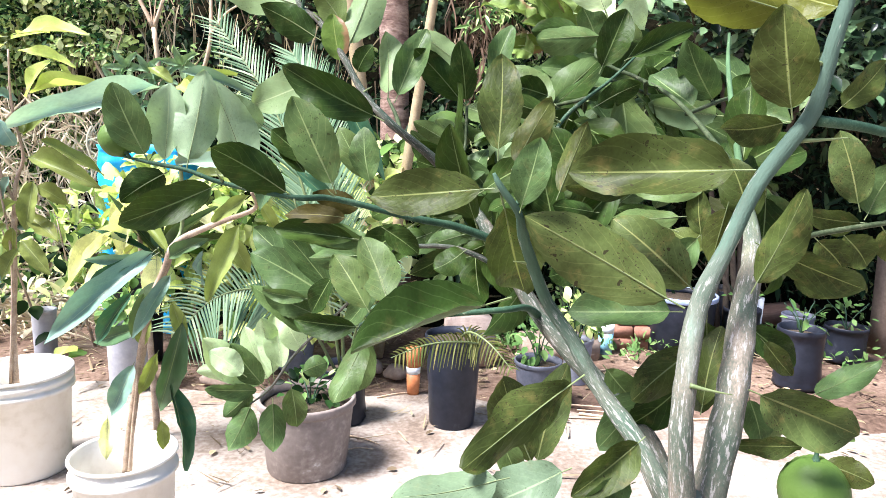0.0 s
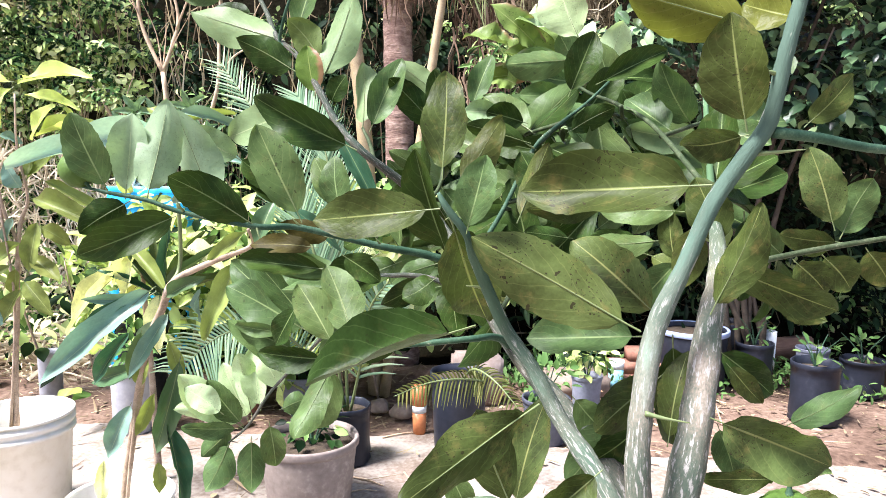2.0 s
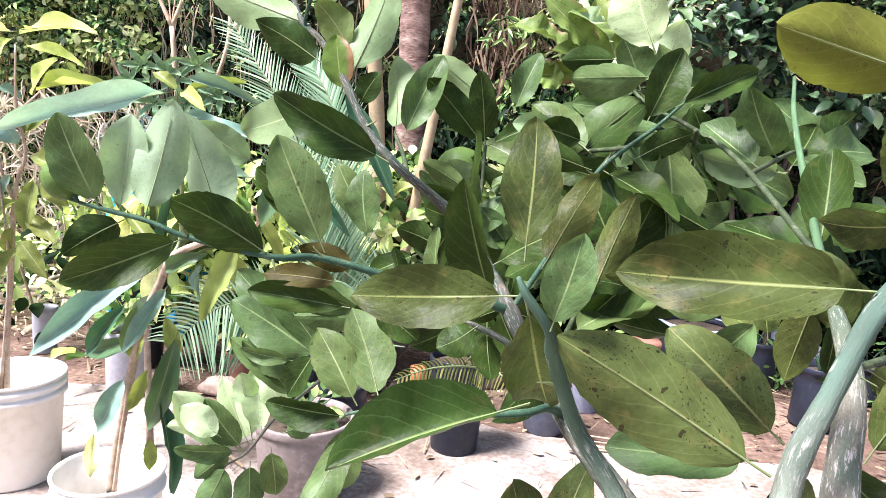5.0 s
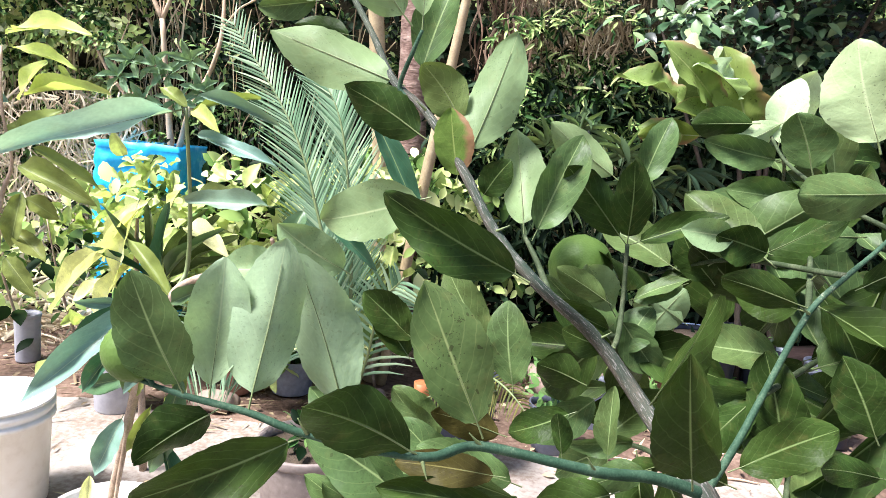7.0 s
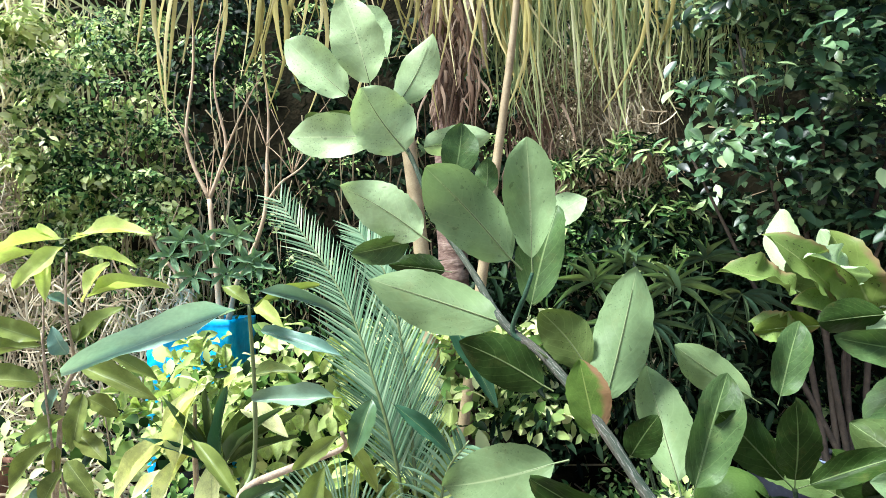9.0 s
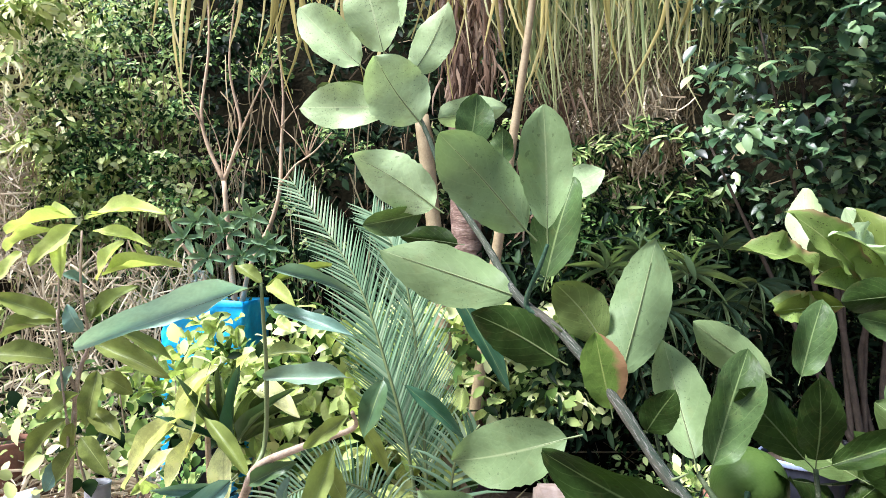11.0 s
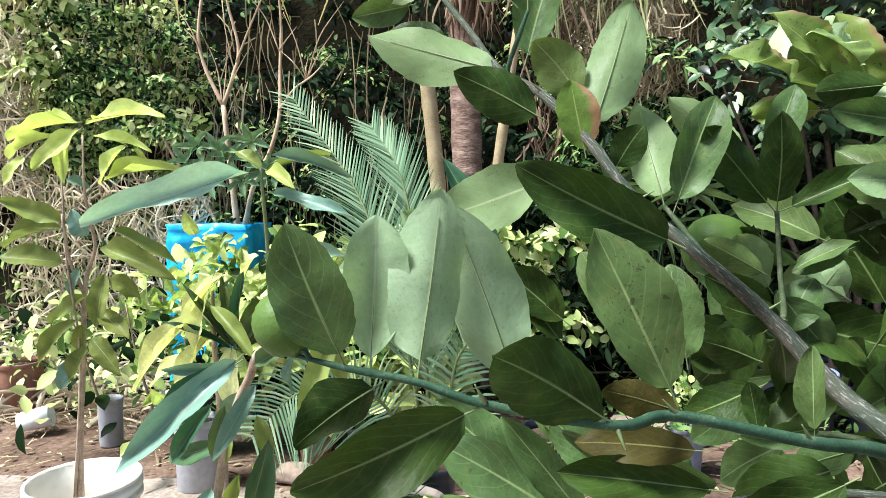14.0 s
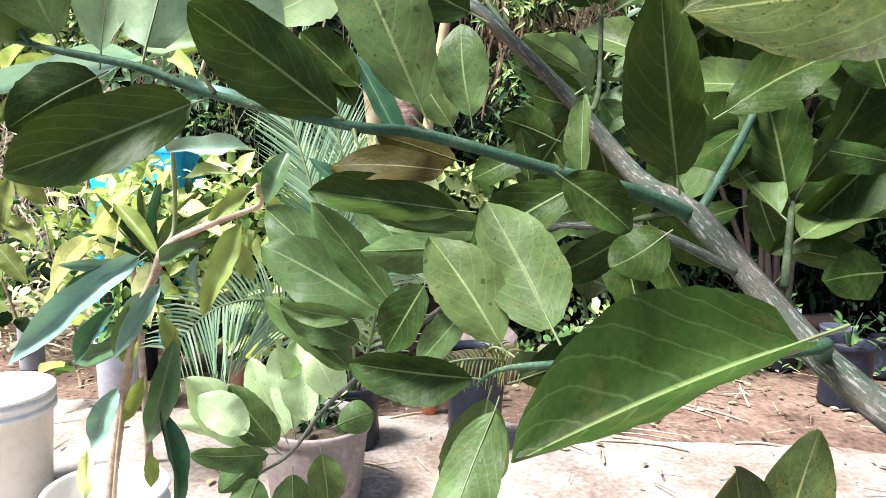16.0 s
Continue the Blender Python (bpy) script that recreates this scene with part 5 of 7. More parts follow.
stub = solid("concrete_block", block(0.26, 0.14, 0.27, 0.018), pink_stone, "upright weathered pale concrete block on the soil", "block")
stub.matrix_basis = pose(0.12, 3.58, 0.12, 1, 3, 12)
beam = solid("wooden_beam", block(0.62, 0.09, 0.13, 0.010), board, "weathered red-brown wooden beam on the soil", "beam")
beam.matrix_basis = pose(1.86, 4.22, 0.14, 0, -5, 8)
slabstone = solid("paving_block", block(0.42, 0.22, 0.12, 0.012), stone, "broken pale paving block on the soil", "block")
slabstone.matrix_basis = pose(0.62, 3.75, 0.055, 2, 0, 12)

# ---- saplings ----
mango_a = thing("mango_sapling", (-1.455, 2.27, 0.28), "young mango sapling with yellow-green new leaves in a bucket", "sapling", "mango saplings")
limb("stem", [(-1.458, 2.27, 0.27, 0.0104), (-1.45, 2.27, 0.5, 0.0096), (-1.432, 2.27, 0.713, 0.0088), (-1.402, 2.25, 0.941, 0.0072), (-1.385, 2.25, 1.02, 0.0064), (-1.362, 2.25, 1.093, 0.0048), (-1.355, 2.2, 1.25, 0.0040), (-1.353, 2.2, 1.415, 0.0032)], stem_mango, mango_a, knobby=0.08)
limb("stem", [(-1.470, 2.26, 0.30, 0.0048), (-1.419, 2.24, 0.75, 0.0040), (-1.434, 2.22, 1.05, 0.0032), (-1.438, 2.22, 1.36, 0.0024)], stem_mango, mango_a, knobby=0.08)
limb("stem", [(-1.402, 2.25, 0.941, 0.0056), (-1.425, 2.22, 1.05, 0.0048), (-1.429, 2.2, 1.185, 0.0032)], stem_mango, mango_a, knobby=0.08)
leaf(mango_a, (-1.347, 2.220, 1.462), (-1.093, 2.160, 1.482), 0.055, (-0.02, -0.62, 0.78), mango_young, LONG_LEAVES[0])
leaf(mango_a, (-1.364, 2.220, 1.455), (-1.643, 2.240, 1.445), 0.035, (0.01, -0.62, 0.78), mango_young, LONG_LEAVES[1])
leaf(mango_a, (-1.368, 2.220, 1.439), (-1.477, 2.140, 1.320), 0.057, (0.18, -0.62, 0.78), mango_young, LONG_LEAVES[2])
leaf(mango_a, (-1.431, 2.220, 1.423), (-1.406, 2.170, 1.284), 0.045, (0.25, -0.62, 0.78), mango_young, LONG_LEAVES[3])
leaf(mango_a, (-1.347, 2.220, 1.416), (-1.178, 2.260, 1.385), 0.041, (0.05, -0.62, 0.78), mango_young, LONG_LEAVES[0])
leaf(mango_a, (-1.228, 2.220, 1.392), (-1.313, 2.180, 1.284), 0.054, (0.20, -0.62, 0.78), mango_young, LONG_LEAVES[1])
leaf(mango_a, (-1.211, 2.220, 1.381), (-1.179, 2.250, 1.310), 0.029, (0.23, -0.62, 0.78), mango_young, LONG_LEAVES[2])
leaf(mango_a, (-1.318, 2.220, 1.280), (-1.072, 2.190, 1.346), 0.035, (-0.06, -0.62, 0.78), mango_young, LONG_LEAVES[3])
leaf(mango_a, (-1.550, 2.220, 1.360), (-1.594, 2.170, 1.277), 0.045, (0.22, -0.62, 0.78), mango_young, LONG_LEAVES[0])
leaf(mango_a, (-1.431, 2.220, 1.419), (-1.679, 2.280, 1.389), 0.030, (0.03, -0.62, 0.78), mango_young, LONG_LEAVES[1])
leaf(mango_a, (-1.364, 2.220, 1.446), (-1.293, 2.320, 1.493), 0.037, (-0.14, -0.62, 0.78), mango_young, LONG_LEAVES[2])
leaf(mango_a, (-1.382, 2.220, 1.452), (-1.579, 2.320, 1.495), 0.035, (-0.05, -0.62, 0.78), mango_young, LONG_LEAVES[3])
leaf(mango_a, (-1.346, 2.220, 1.145), (-1.222, 2.240, 1.263), 0.062, (-0.17, -0.75, 0.62), mango_green, LONG_LEAVES[0])
leaf(mango_a, (-1.431, 2.220, 1.290), (-1.369, 2.250, 1.269), 0.030, (0.08, -0.75, 0.62), mango_blue, LONG_LEAVES[1])
leaf(mango_a, (-1.420, 2.220, 1.154), (-1.596, 2.160, 1.232), 0.057, (-0.10, -0.75, 0.62), mango_green, LONG_LEAVES[2])
leaf(mango_a, (-1.430, 2.220, 1.147), (-1.691, 2.240, 1.116), 0.054, (0.03, -0.75, 0.62), mango_dull, LONG_LEAVES[3])
leaf(mango_a, (-1.437, 2.220, 1.038), (-1.591, 2.140, 1.076), 0.082, (-0.06, -0.75, 0.62), mango_dull, LONG_LEAVES[0])
leaf(mango_a, (-1.337, 2.220, 1.089), (-1.080, 2.150, 1.022), 0.062, (0.06, -0.75, 0.62), mango_dull, LONG_LEAVES[1])
leaf(mango_a, (-1.293, 2.220, 1.148), (-1.109, 2.270, 1.035), 0.049, (0.13, -0.75, 0.62), mango_green, LONG_LEAVES[2])
leaf(mango_a, (-1.360, 2.220, 1.116), (-1.392, 2.180, 1.193), 0.054, (-0.23, -0.75, 0.62), mango_blue, LONG_LEAVES[3])
leaf(mango_a, (-1.314, 2.220, 1.017), (-1.327, 2.170, 0.855), 0.062, (0.25, -0.75, 0.62), mango_dull, LONG_LEAVES[0])
leaf(mango_a, (-1.311, 2.220, 0.997), (-1.221, 2.240, 0.941), 0.054, (0.13, -0.75, 0.62), mango_dull, LONG_LEAVES[1])
leaf(mango_a, (-1.340, 2.220, 0.896), (-1.220, 2.170, 0.828), 0.059, (0.12, -0.75, 0.62), mango_dull, LONG_LEAVES[2])
leaf(mango_a, (-1.405, 2.220, 0.875), (-1.520, 2.150, 0.750), 0.059, (0.18, -0.75, 0.62), mango_dull, LONG_LEAVES[3])
leaf(mango_a, (-1.393, 2.220, 0.861), (-1.429, 2.250, 0.753), 0.050, (0.24, -0.75, 0.62), mango_dull, LONG_LEAVES[0])
leaf(mango_a, (-1.372, 2.220, 0.820), (-1.257, 2.170, 0.722), 0.059, (0.16, -0.75, 0.62), mango_dull, LONG_LEAVES[1])
leaf(mango_a, (-1.427, 2.220, 0.751), (-1.450, 2.180, 0.666), 0.050, (0.24, -0.75, 0.62), mango_blue, LONG_LEAVES[2])
leaf(mango_a, (-1.340, 2.220, 1.153), (-1.332, 2.250, 1.227), 0.045, (-0.25, -0.75, 0.62), mango_dull, LONG_LEAVES[3])
leaf(mango_a, (-1.393, 2.220, 1.028), (-1.449, 2.240, 0.925), 0.041, (0.22, -0.75, 0.62), mango_blue, LONG_LEAVES[0])
leaf(mango_a, (-1.378, 2.220, 0.794), (-1.425, 2.170, 0.694), 0.054, (0.23, -0.75, 0.62), mango_dull, LONG_LEAVES[1])
leaf(mango_a, (-1.364, 2.220, 0.946), (-1.544, 2.270, 0.850), 0.045, (0.12, -0.75, 0.62), mango_green, LONG_LEAVES[2])
mango_b = thing("mango_sapling", (-0.85, 1.815, 0.23), "mango sapling with long drooping dark leaves in a bucket", "sapling", "mango saplings")
limb("stem", [(-0.852, 1.82, 0.23, 0.012), (-0.835, 1.815, 0.35, 0.0115), (-0.739, 1.75, 0.705, 0.010), (-0.675, 1.72, 0.84, 0.0095), (-0.637, 1.7, 0.907, 0.009), (-0.53, 1.67, 0.96, 0.007), (-0.427, 1.65, 1.002, 0.005), (-0.417, 1.6, 1.045, 0.004)], stem_mango, mango_b, knobby=0.08)
limb("stem", [(-0.835, 1.80, 0.23, 0.006), (-0.81, 1.79, 0.40, 0.005), (-0.77, 1.765, 0.60, 0.004)], stem_mango, mango_b, knobby=0.08)
limb("stem", [(-0.645, 1.705, 0.90, 0.006), (-0.637, 1.74, 0.95, 0.005), (-0.62, 1.70, 1.1, 0.0045), (-0.613, 1.65, 1.285, 0.0035)], petiole, mango_b, knobby=0.08)
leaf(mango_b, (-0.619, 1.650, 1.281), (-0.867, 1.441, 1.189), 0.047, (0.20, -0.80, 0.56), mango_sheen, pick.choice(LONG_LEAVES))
leaf(mango_b, (-0.601, 1.650, 1.313), (-0.430, 1.650, 1.279), 0.025, (0.09, -0.89, 0.44), mango_blue, pick.choice(LONG_LEAVES))
leaf(mango_b, (-0.599, 1.650, 1.236), (-0.409, 1.595, 1.188), 0.038, (-0.09, -0.81, 0.58), mango_blue, pick.choice(LONG_LEAVES))
leaf(mango_b, (-0.607, 1.650, 1.284), (-0.668, 1.650, 1.328), 0.029, (0.30, -0.86, 0.41), mango_green, pick.choice(LONG_LEAVES))
leaf(mango_b, (-0.601, 1.650, 1.281), (-0.535, 1.595, 1.258), 0.031, (-0.24, -0.60, 0.76), mango_young, pick.choice(LONG_LEAVES))
leaf(mango_b, (-0.613, 1.650, 1.275), (-0.490, 1.760, 1.334), 0.019, (0.45, -0.76, 0.48), mango_green, pick.choice(LONG_LEAVES))
leaf(mango_b, (-0.356, 1.600, 1.113), (-0.388, 1.545, 1.016), 0.046, (0.13, -0.88, 0.46), mango_dark, pick.choice(LONG_LEAVES))
leaf(mango_b, (-0.325, 1.600, 1.103), (-0.204, 1.600, 1.004), 0.029, (0.32, -0.86, 0.39), mango_dark, pick.choice(LONG_LEAVES))
leaf(mango_b, (-0.417, 1.600, 1.110), (-0.593, 1.600, 1.112), 0.039, (0.01, -0.68, 0.73), mango_blue, pick.choice(LONG_LEAVES))
leaf(mango_b, (-0.256, 1.700, 1.317), (-0.120, 1.645, 1.085), 0.045, (0.14, -0.94, 0.30), mango_dark, pick.choice(LONG_LEAVES))
leaf(mango_b, (-0.417, 1.600, 1.042), (-0.513, 1.600, 0.974), 0.030, (-0.22, -0.92, 0.32), mango_green, pick.choice(LONG_LEAVES))
leaf(mango_b, (-0.411, 1.600, 1.039), (-0.345, 1.600, 0.933), 0.027, (0.41, -0.88, 0.25), mango_green, pick.choice(LONG_LEAVES))
leaf(mango_b, (-0.672, 1.680, 0.898), (-0.852, 1.482, 0.718), 0.065, (0.34, -0.78, 0.52), mango_blue, pick.choice(LONG_LEAVES))
leaf(mango_b, (-0.680, 1.700, 0.882), (-0.866, 1.590, 0.754), 0.051, (-0.02, -0.74, 0.67), mango_dark, pick.choice(LONG_LEAVES))
leaf(mango_b, (-0.687, 1.700, 0.864), (-0.841, 1.645, 0.868), 0.028, (0.33, -0.92, 0.20), mango_blue, pick.choice(LONG_LEAVES))
leaf(mango_b, (-0.773, 1.750, 0.774), (-0.879, 1.717, 0.629), 0.042, (0.08, -0.98, 0.17), mango_dark, pick.choice(LONG_LEAVES))
leaf(mango_b, (-0.731, 1.720, 0.781), (-0.760, 1.698, 0.656), 0.036, (0.27, -0.96, 0.11), mango_dark, pick.choice(LONG_LEAVES))
leaf(mango_b, (-0.652, 1.700, 0.877), (-0.781, 1.755, 1.009), 0.037, (0.26, -0.77, 0.58), mango_green, pick.choice(LONG_LEAVES))
leaf(mango_b, (-0.665, 1.720, 0.759), (-0.632, 1.720, 0.646), 0.036, (0.49, -0.86, 0.14), mango_green, pick.choice(LONG_LEAVES))
leaf(mango_b, (-0.662, 1.700, 0.865), (-0.561, 1.678, 0.924), 0.034, (-0.35, -0.90, 0.26), mango_dark, pick.choice(LONG_LEAVES))
leaf(mango_b, (-0.780, 1.750, 0.582), (-0.828, 1.695, 0.450), 0.054, (0.29, -0.92, 0.28), mango_blue, pick.choice(LONG_LEAVES))
leaf(mango_b, (-0.859, 1.750, 0.432), (-0.859, 1.728, 0.314), 0.037, (0.43, -0.89, 0.17), croton, pick.choice(LONG_LEAVES))
leaf(mango_b, (-0.625, 1.700, 0.722), (-0.699, 1.700, 0.455), 0.057, (0.45, -0.88, -0.13), mango_dark, pick.choice(LONG_LEAVES))
leaf(mango_b, (-0.683, 1.720, 0.566), (-0.619, 1.720, 0.289), 0.040, (0.76, -0.63, 0.17), mango_dark, pick.choice(LONG_LEAVES))
leaf(mango_b, (-0.711, 1.740, 0.618), (-0.766, 1.740, 0.495), 0.033, (0.13, -0.99, -0.06), mango_green, pick.choice(LONG_LEAVES))
leaf(mango_b, (-0.716, 1.750, 0.429), (-0.712, 1.750, 0.339), 0.034, (0.45, -0.89, 0.02), mango_green, pick.choice(LONG_LEAVES))
leaf(mango_b, (-0.681, 1.740, 0.650), (-0.678, 1.740, 0.478), 0.030, (0.70, -0.71, 0.01), mango_young, pick.choice(LONG_LEAVES))
leaf(mango_b, (-0.734, 1.750, 0.705), (-0.770, 1.750, 0.617), 0.037, (0.18, -0.98, -0.07), mango_green, pick.choice(LONG_LEAVES))
leaf(mango_b, (-0.744, 1.760, 0.679), (-0.931, 1.804, 0.610), 0.046, (-0.25, -0.97, 0.06), mango_dark, pick.choice(LONG_LEAVES))
croton_plant = thing("croton_plant", (-1.10, 2.55, 0.0), "croton with large drooping yellow leaves", "plant")
for base, tip, wide, look_of, k in (((-1.13, 2.50, 0.86), (-1.38, 2.38, 0.64), 0.080, croton, 3), ((-1.10, 2.50, 0.99), (-1.165, 2.40, 0.71), 0.088, croton, 1), ((-1.07, 2.52, 0.99), (-1.23, 2.44, 0.80), 0.070, croton, 3), ((-1.00, 2.50, 0.96), (-0.93, 2.40, 1.06), 0.060, croton, 0), ((-1.05, 2.50, 0.74), (-1.02, 2.38, 0.55), 0.080, croton, 3), ((-1.12, 2.50, 0.78), (-1.21, 2.36, 0.60), 0.070, croton, 1), ((-0.98, 2.55, 0.90), (-0.80, 2.45, 0.86), 0.070, croton, 3), ((-0.96, 2.55, 1.00), (-0.78, 2.50, 1.04), 0.055, rosette_mat, 0), ((-1.20, 2.55, 0.70), (-1.33, 2.45, 0.62), 0.060, croton, 1)):
    leaf(croton_plant, base, tip, wide, (0.0, -0.60, 0.80), look_of, LONG_LEAVES[k])
for k in range(12):
    a = -1.45 + 0.27 * k
    leaf(croton_plant, (-1.025 + 0.01 * math.sin(a), 2.50, 0.72), (-1.025 + 0.23 * math.sin(a), 2.50 - 0.10 * math.cos(k * 2.1), 0.78 + 0.20 * abs(math.cos(a)) ** 0.5), 0.030, (-0.25 * math.sin(a), -0.8, 0.5), rosette_mat if k % 3 else mango_dark, LONG_LEAVES[3 if k % 2 else 1])
limb("stem", [(-1.10, 2.55, 0.0, 0.014), (-1.11, 2.54, 0.4, 0.012), (-1.12, 2.52, 0.75, 0.009), (-1.11, 2.5, 0.92, 0.005)], stem_mango, croton_plant)


def frond(parent, rachis, pairs, long, material, lean=0.6, width=0.016, droop=0.25, seed=1):
    """A feather palm leaf: arching midrib with two rows of narrow leaflets."""
    r = random.Random(seed)
    limb("rachis", rachis, petiole, parent, sides=6)
    line = smooth_line(rachis, 12)
    blades = []
    for k in range(pairs):
        f = 0.22 + 0.77 * k / pairs
        i = min(int(f * (len(line) - 1)), len(line) - 2)
        at = Vector(line[i][:3]).lerp(Vector(line[i + 1][:3]), f * (len(line) - 1) - i)
        way = (Vector(line[i + 1][:3]) - Vector(line[i][:3])).normalized()
        side = way.cross(Vector((0.15, -0.9, 0.35))).normalized()
        for s in (1, -1):
            L = long * (0.45 + 0.75 * math.sin(math.pi * min(f, 0.96) ** 0.8)) * r.uniform(0.9, 1.08)
            d = (side * s + way * lean + Vector((0, -0.12, 0.1)) + Vector((r.uniform(-1, 1), r.uniform(-1, 1), r.uniform(-1, 1))) * 0.07).normalized()
            blades.append([at + d * L * t + Vector((0, 0, -droop * L * t * t)) for t in (0, 0.3, 0.65, 1)])
    ribbons("frond_blade", np.array([[tuple(q) for q in bl] for bl in blades]), [width] * len(blades), material, "", "", parent=parent)


young_palm = thing("young_palm", (-0.42, 2.78, 0.2), "young feather palm with pale striped fronds in a bag", "palm")
frond(young_palm, [(-0.42, 2.78, 0.2, 0.008), (-0.48, 2.72, 0.66, 0.007), (-0.555, 2.72, 0.95, 0.006), (-0.69, 2.8, 1.27, 0.004), (-1.0, 3.0, 1.66, 0.0015)], 72, 0.22, frond_mat, 1.5, 0.008, 0.10, 1)
frond(young_palm, [(-0.41, 2.78, 0.2, 0.008), (-0.42, 2.75, 0.60, 0.007), (-0.45, 2.78, 0.95, 0.006), (-0.52, 2.85, 1.30, 0.004), (-0.66, 2.95, 1.52, 0.0015)], 72, 0.22, frond_mat, 1.6, 0.008, 0.08, 2)
frond(young_palm, [(-0.43, 2.76, 0.2, 0.007), (-0.54, 2.6, 0.50, 0.006), (-0.66, 2.5, 0.61, 0.005), (-0.80, 2.4, 0.60, 0.003), (-0.93, 2.32, 0.47, 0.0012)], 44, 0.20, frond_mat, 0.45, 0.008, 0.35, 3)
frond(young_palm, [(-0.40, 2.77, 0.2, 0.007), (-0.34, 2.7, 0.45, 0.006), (-0.30, 2.65, 0.66, 0.005), (-0.22, 2.6, 0.78, 0.003)], 18, 0.18, frond_mat, 0.7, 0.013, 0.25, 4)
bag_palm = thing("palm_seedling", (0.06, 2.78, 0.33), "palm seedling with yellowing arched fronds in a black bag", "palm")
frond(bag_palm, [(0.08, 2.76, 0.33, 0.006), (0.14, 2.6, 0.40, 0.005), (0.05, 2.46, 0.45, 0.004), (-0.06, 2.40, 0.45, 0.003), (-0.17, 2.34, 0.42, 0.0012)], 26, 0.065, frond_old, 0.5, 0.007, 0.5, 5)
frond(bag_palm, [(0.05, 2.78, 0.33, 0.006), (0.10, 2.66, 0.43, 0.005), (0.18, 2.55, 0.42, 0.004), (0.27, 2.46, 0.34, 0.0012)], 20, 0.065, frond_old, 0.5, 0.007, 0.5, 6)


def herb(at, r, h, n, size, label, seed, material=herb_mat):
    """A small bushy pot plant: stems with many small leaves."""
    ob = thing("pot_plant", at, label, "plant")
    g = np.random.RandomState(seed)
    for k in range(5):
        a = k * 1.3 + seed
        limb("stem", [(at[0], at[1], at[2], 0.004), (at[0] + 0.3 * r * math.cos(a), at[1] + 0.3 * r * math.sin(a), at[2] + h * 0.5, 0.003), (at[0] + 0.8 * r * math.cos(a), at[1] + 0.8 * r * math.sin(a), at[2] + h * 0.9, 0.0015)], twig_green, ob, sides=6)
    d = g.randn(n, 3)
    d /= np.linalg.norm(d, axis=1, keepdims=True)
    p = np.array(at) + np.array([0, 0, h * 0.55]) + d * np.array([r, r, h * 0.5]) * (g.rand(n, 1) ** 0.5)
    m = leaf_mass("foliage", p, d + g.randn(n, 3) * 0.4, g.randn(n, 3) * 0.4 + np.array([0, -0.3, 1]), g.uniform(0.6, 1.3, n) * size, 0.55, material, "", "", "")
    for key in list(m.keys()):
        del m[key]
    m.parent = ob
    m.matrix_basis = world_of(ob).inverted()
    return ob


herb((-0.455, 2.36, 0.22), 0.10, 0.13, 60, 0.05, "sparse dark green herb in the brown pot", 1, vine_mat)
herb((0.43, 3.05, 0.17), 0.12, 0.22, 70, 0.055, "thin pale green plant in a dark pot", 2)
herb((0.655, 3.33, 0.20), 0.13, 0.24, 120, 0.055, "bushy pale green plant in a grey pot", 6, light_vine)
herb((1.77, 3.40, 0.26), 0.12, 0.18, 14, 0.06, "thin green seedling in a black bag", 3)
herb((1.70, 3.95, 0.23), 0.10, 0.18, 26, 0.04, "small leafy seedling in a bag", 4)
herb((2.25, 3.85, 0.17), 0.14, 0.18, 30, 0.04, "sprawling seedling in a slumped bag", 5)
herb((-1.45, 3.05, 0.27), 0.11, 0.22, 50, 0.06, "green plant in a grey pail", 7)
herb((-1.02, 3.35, 0.13), 0.12, 0.25, 60, 0.08, "yellow-green plant in a red clay pot", 8, light_vine)
herb((-0.78, 3.42, 0.15), 0.14, 0.3, 70, 0.09, "broad-leaved yellow-green plant in a grey pot", 9, light_vine)
herb((-1.58, 3.42, 0.42), 0.18, 0.3, 120, 0.07, "yellow-green plant in a black tub", 11, light_vine)

# ---- litter ----
n = 700
x, y = rs.uniform(-3, 3, n), np.where(rs.rand(n) < 0.75, rs.uniform(3.0, 4.2, n), rs.uniform(2.1, 3.0, n))
a = rs.uniform(0, 6.28, n)
L = rs.uniform(0.03, 0.16, n)
t = np.linspace(0, 1, 4)[None, :, None]
line = np.stack([x, y, np.full(n, 0.012)], 1)[:, None, :] + np.stack([np.cos(a) * L, np.sin(a) * L, rs.uniform(0, 0.25, n) * L], 1)[:, None, :] * t
ribbons("twig_litter", line, rs.uniform(0.003, 0.012, n), straw, "dry twigs and straw scattered on the soil", "litter", flat_to=(0, 0, 1))
n = 900
p = np.stack([rs.uniform(-3, 3, n), np.where(rs.rand(n) < 0.8, rs.uniform(3.0, 4.2, n), rs.uniform(1.6, 3.0, n)), np.full(n, 0.01)], 1)
leaf_mass("leaf_litter", p, np.stack([rs.randn(n), rs.randn(n), 0.1 * rs.rand(n)], 1), np.array([0, 0, 1.0]) + 0.25 * rs.randn(n, 3), rs.uniform(0.01, 0.05, n), 0.5, straw, "dry fallen leaves on the ground", "litter")
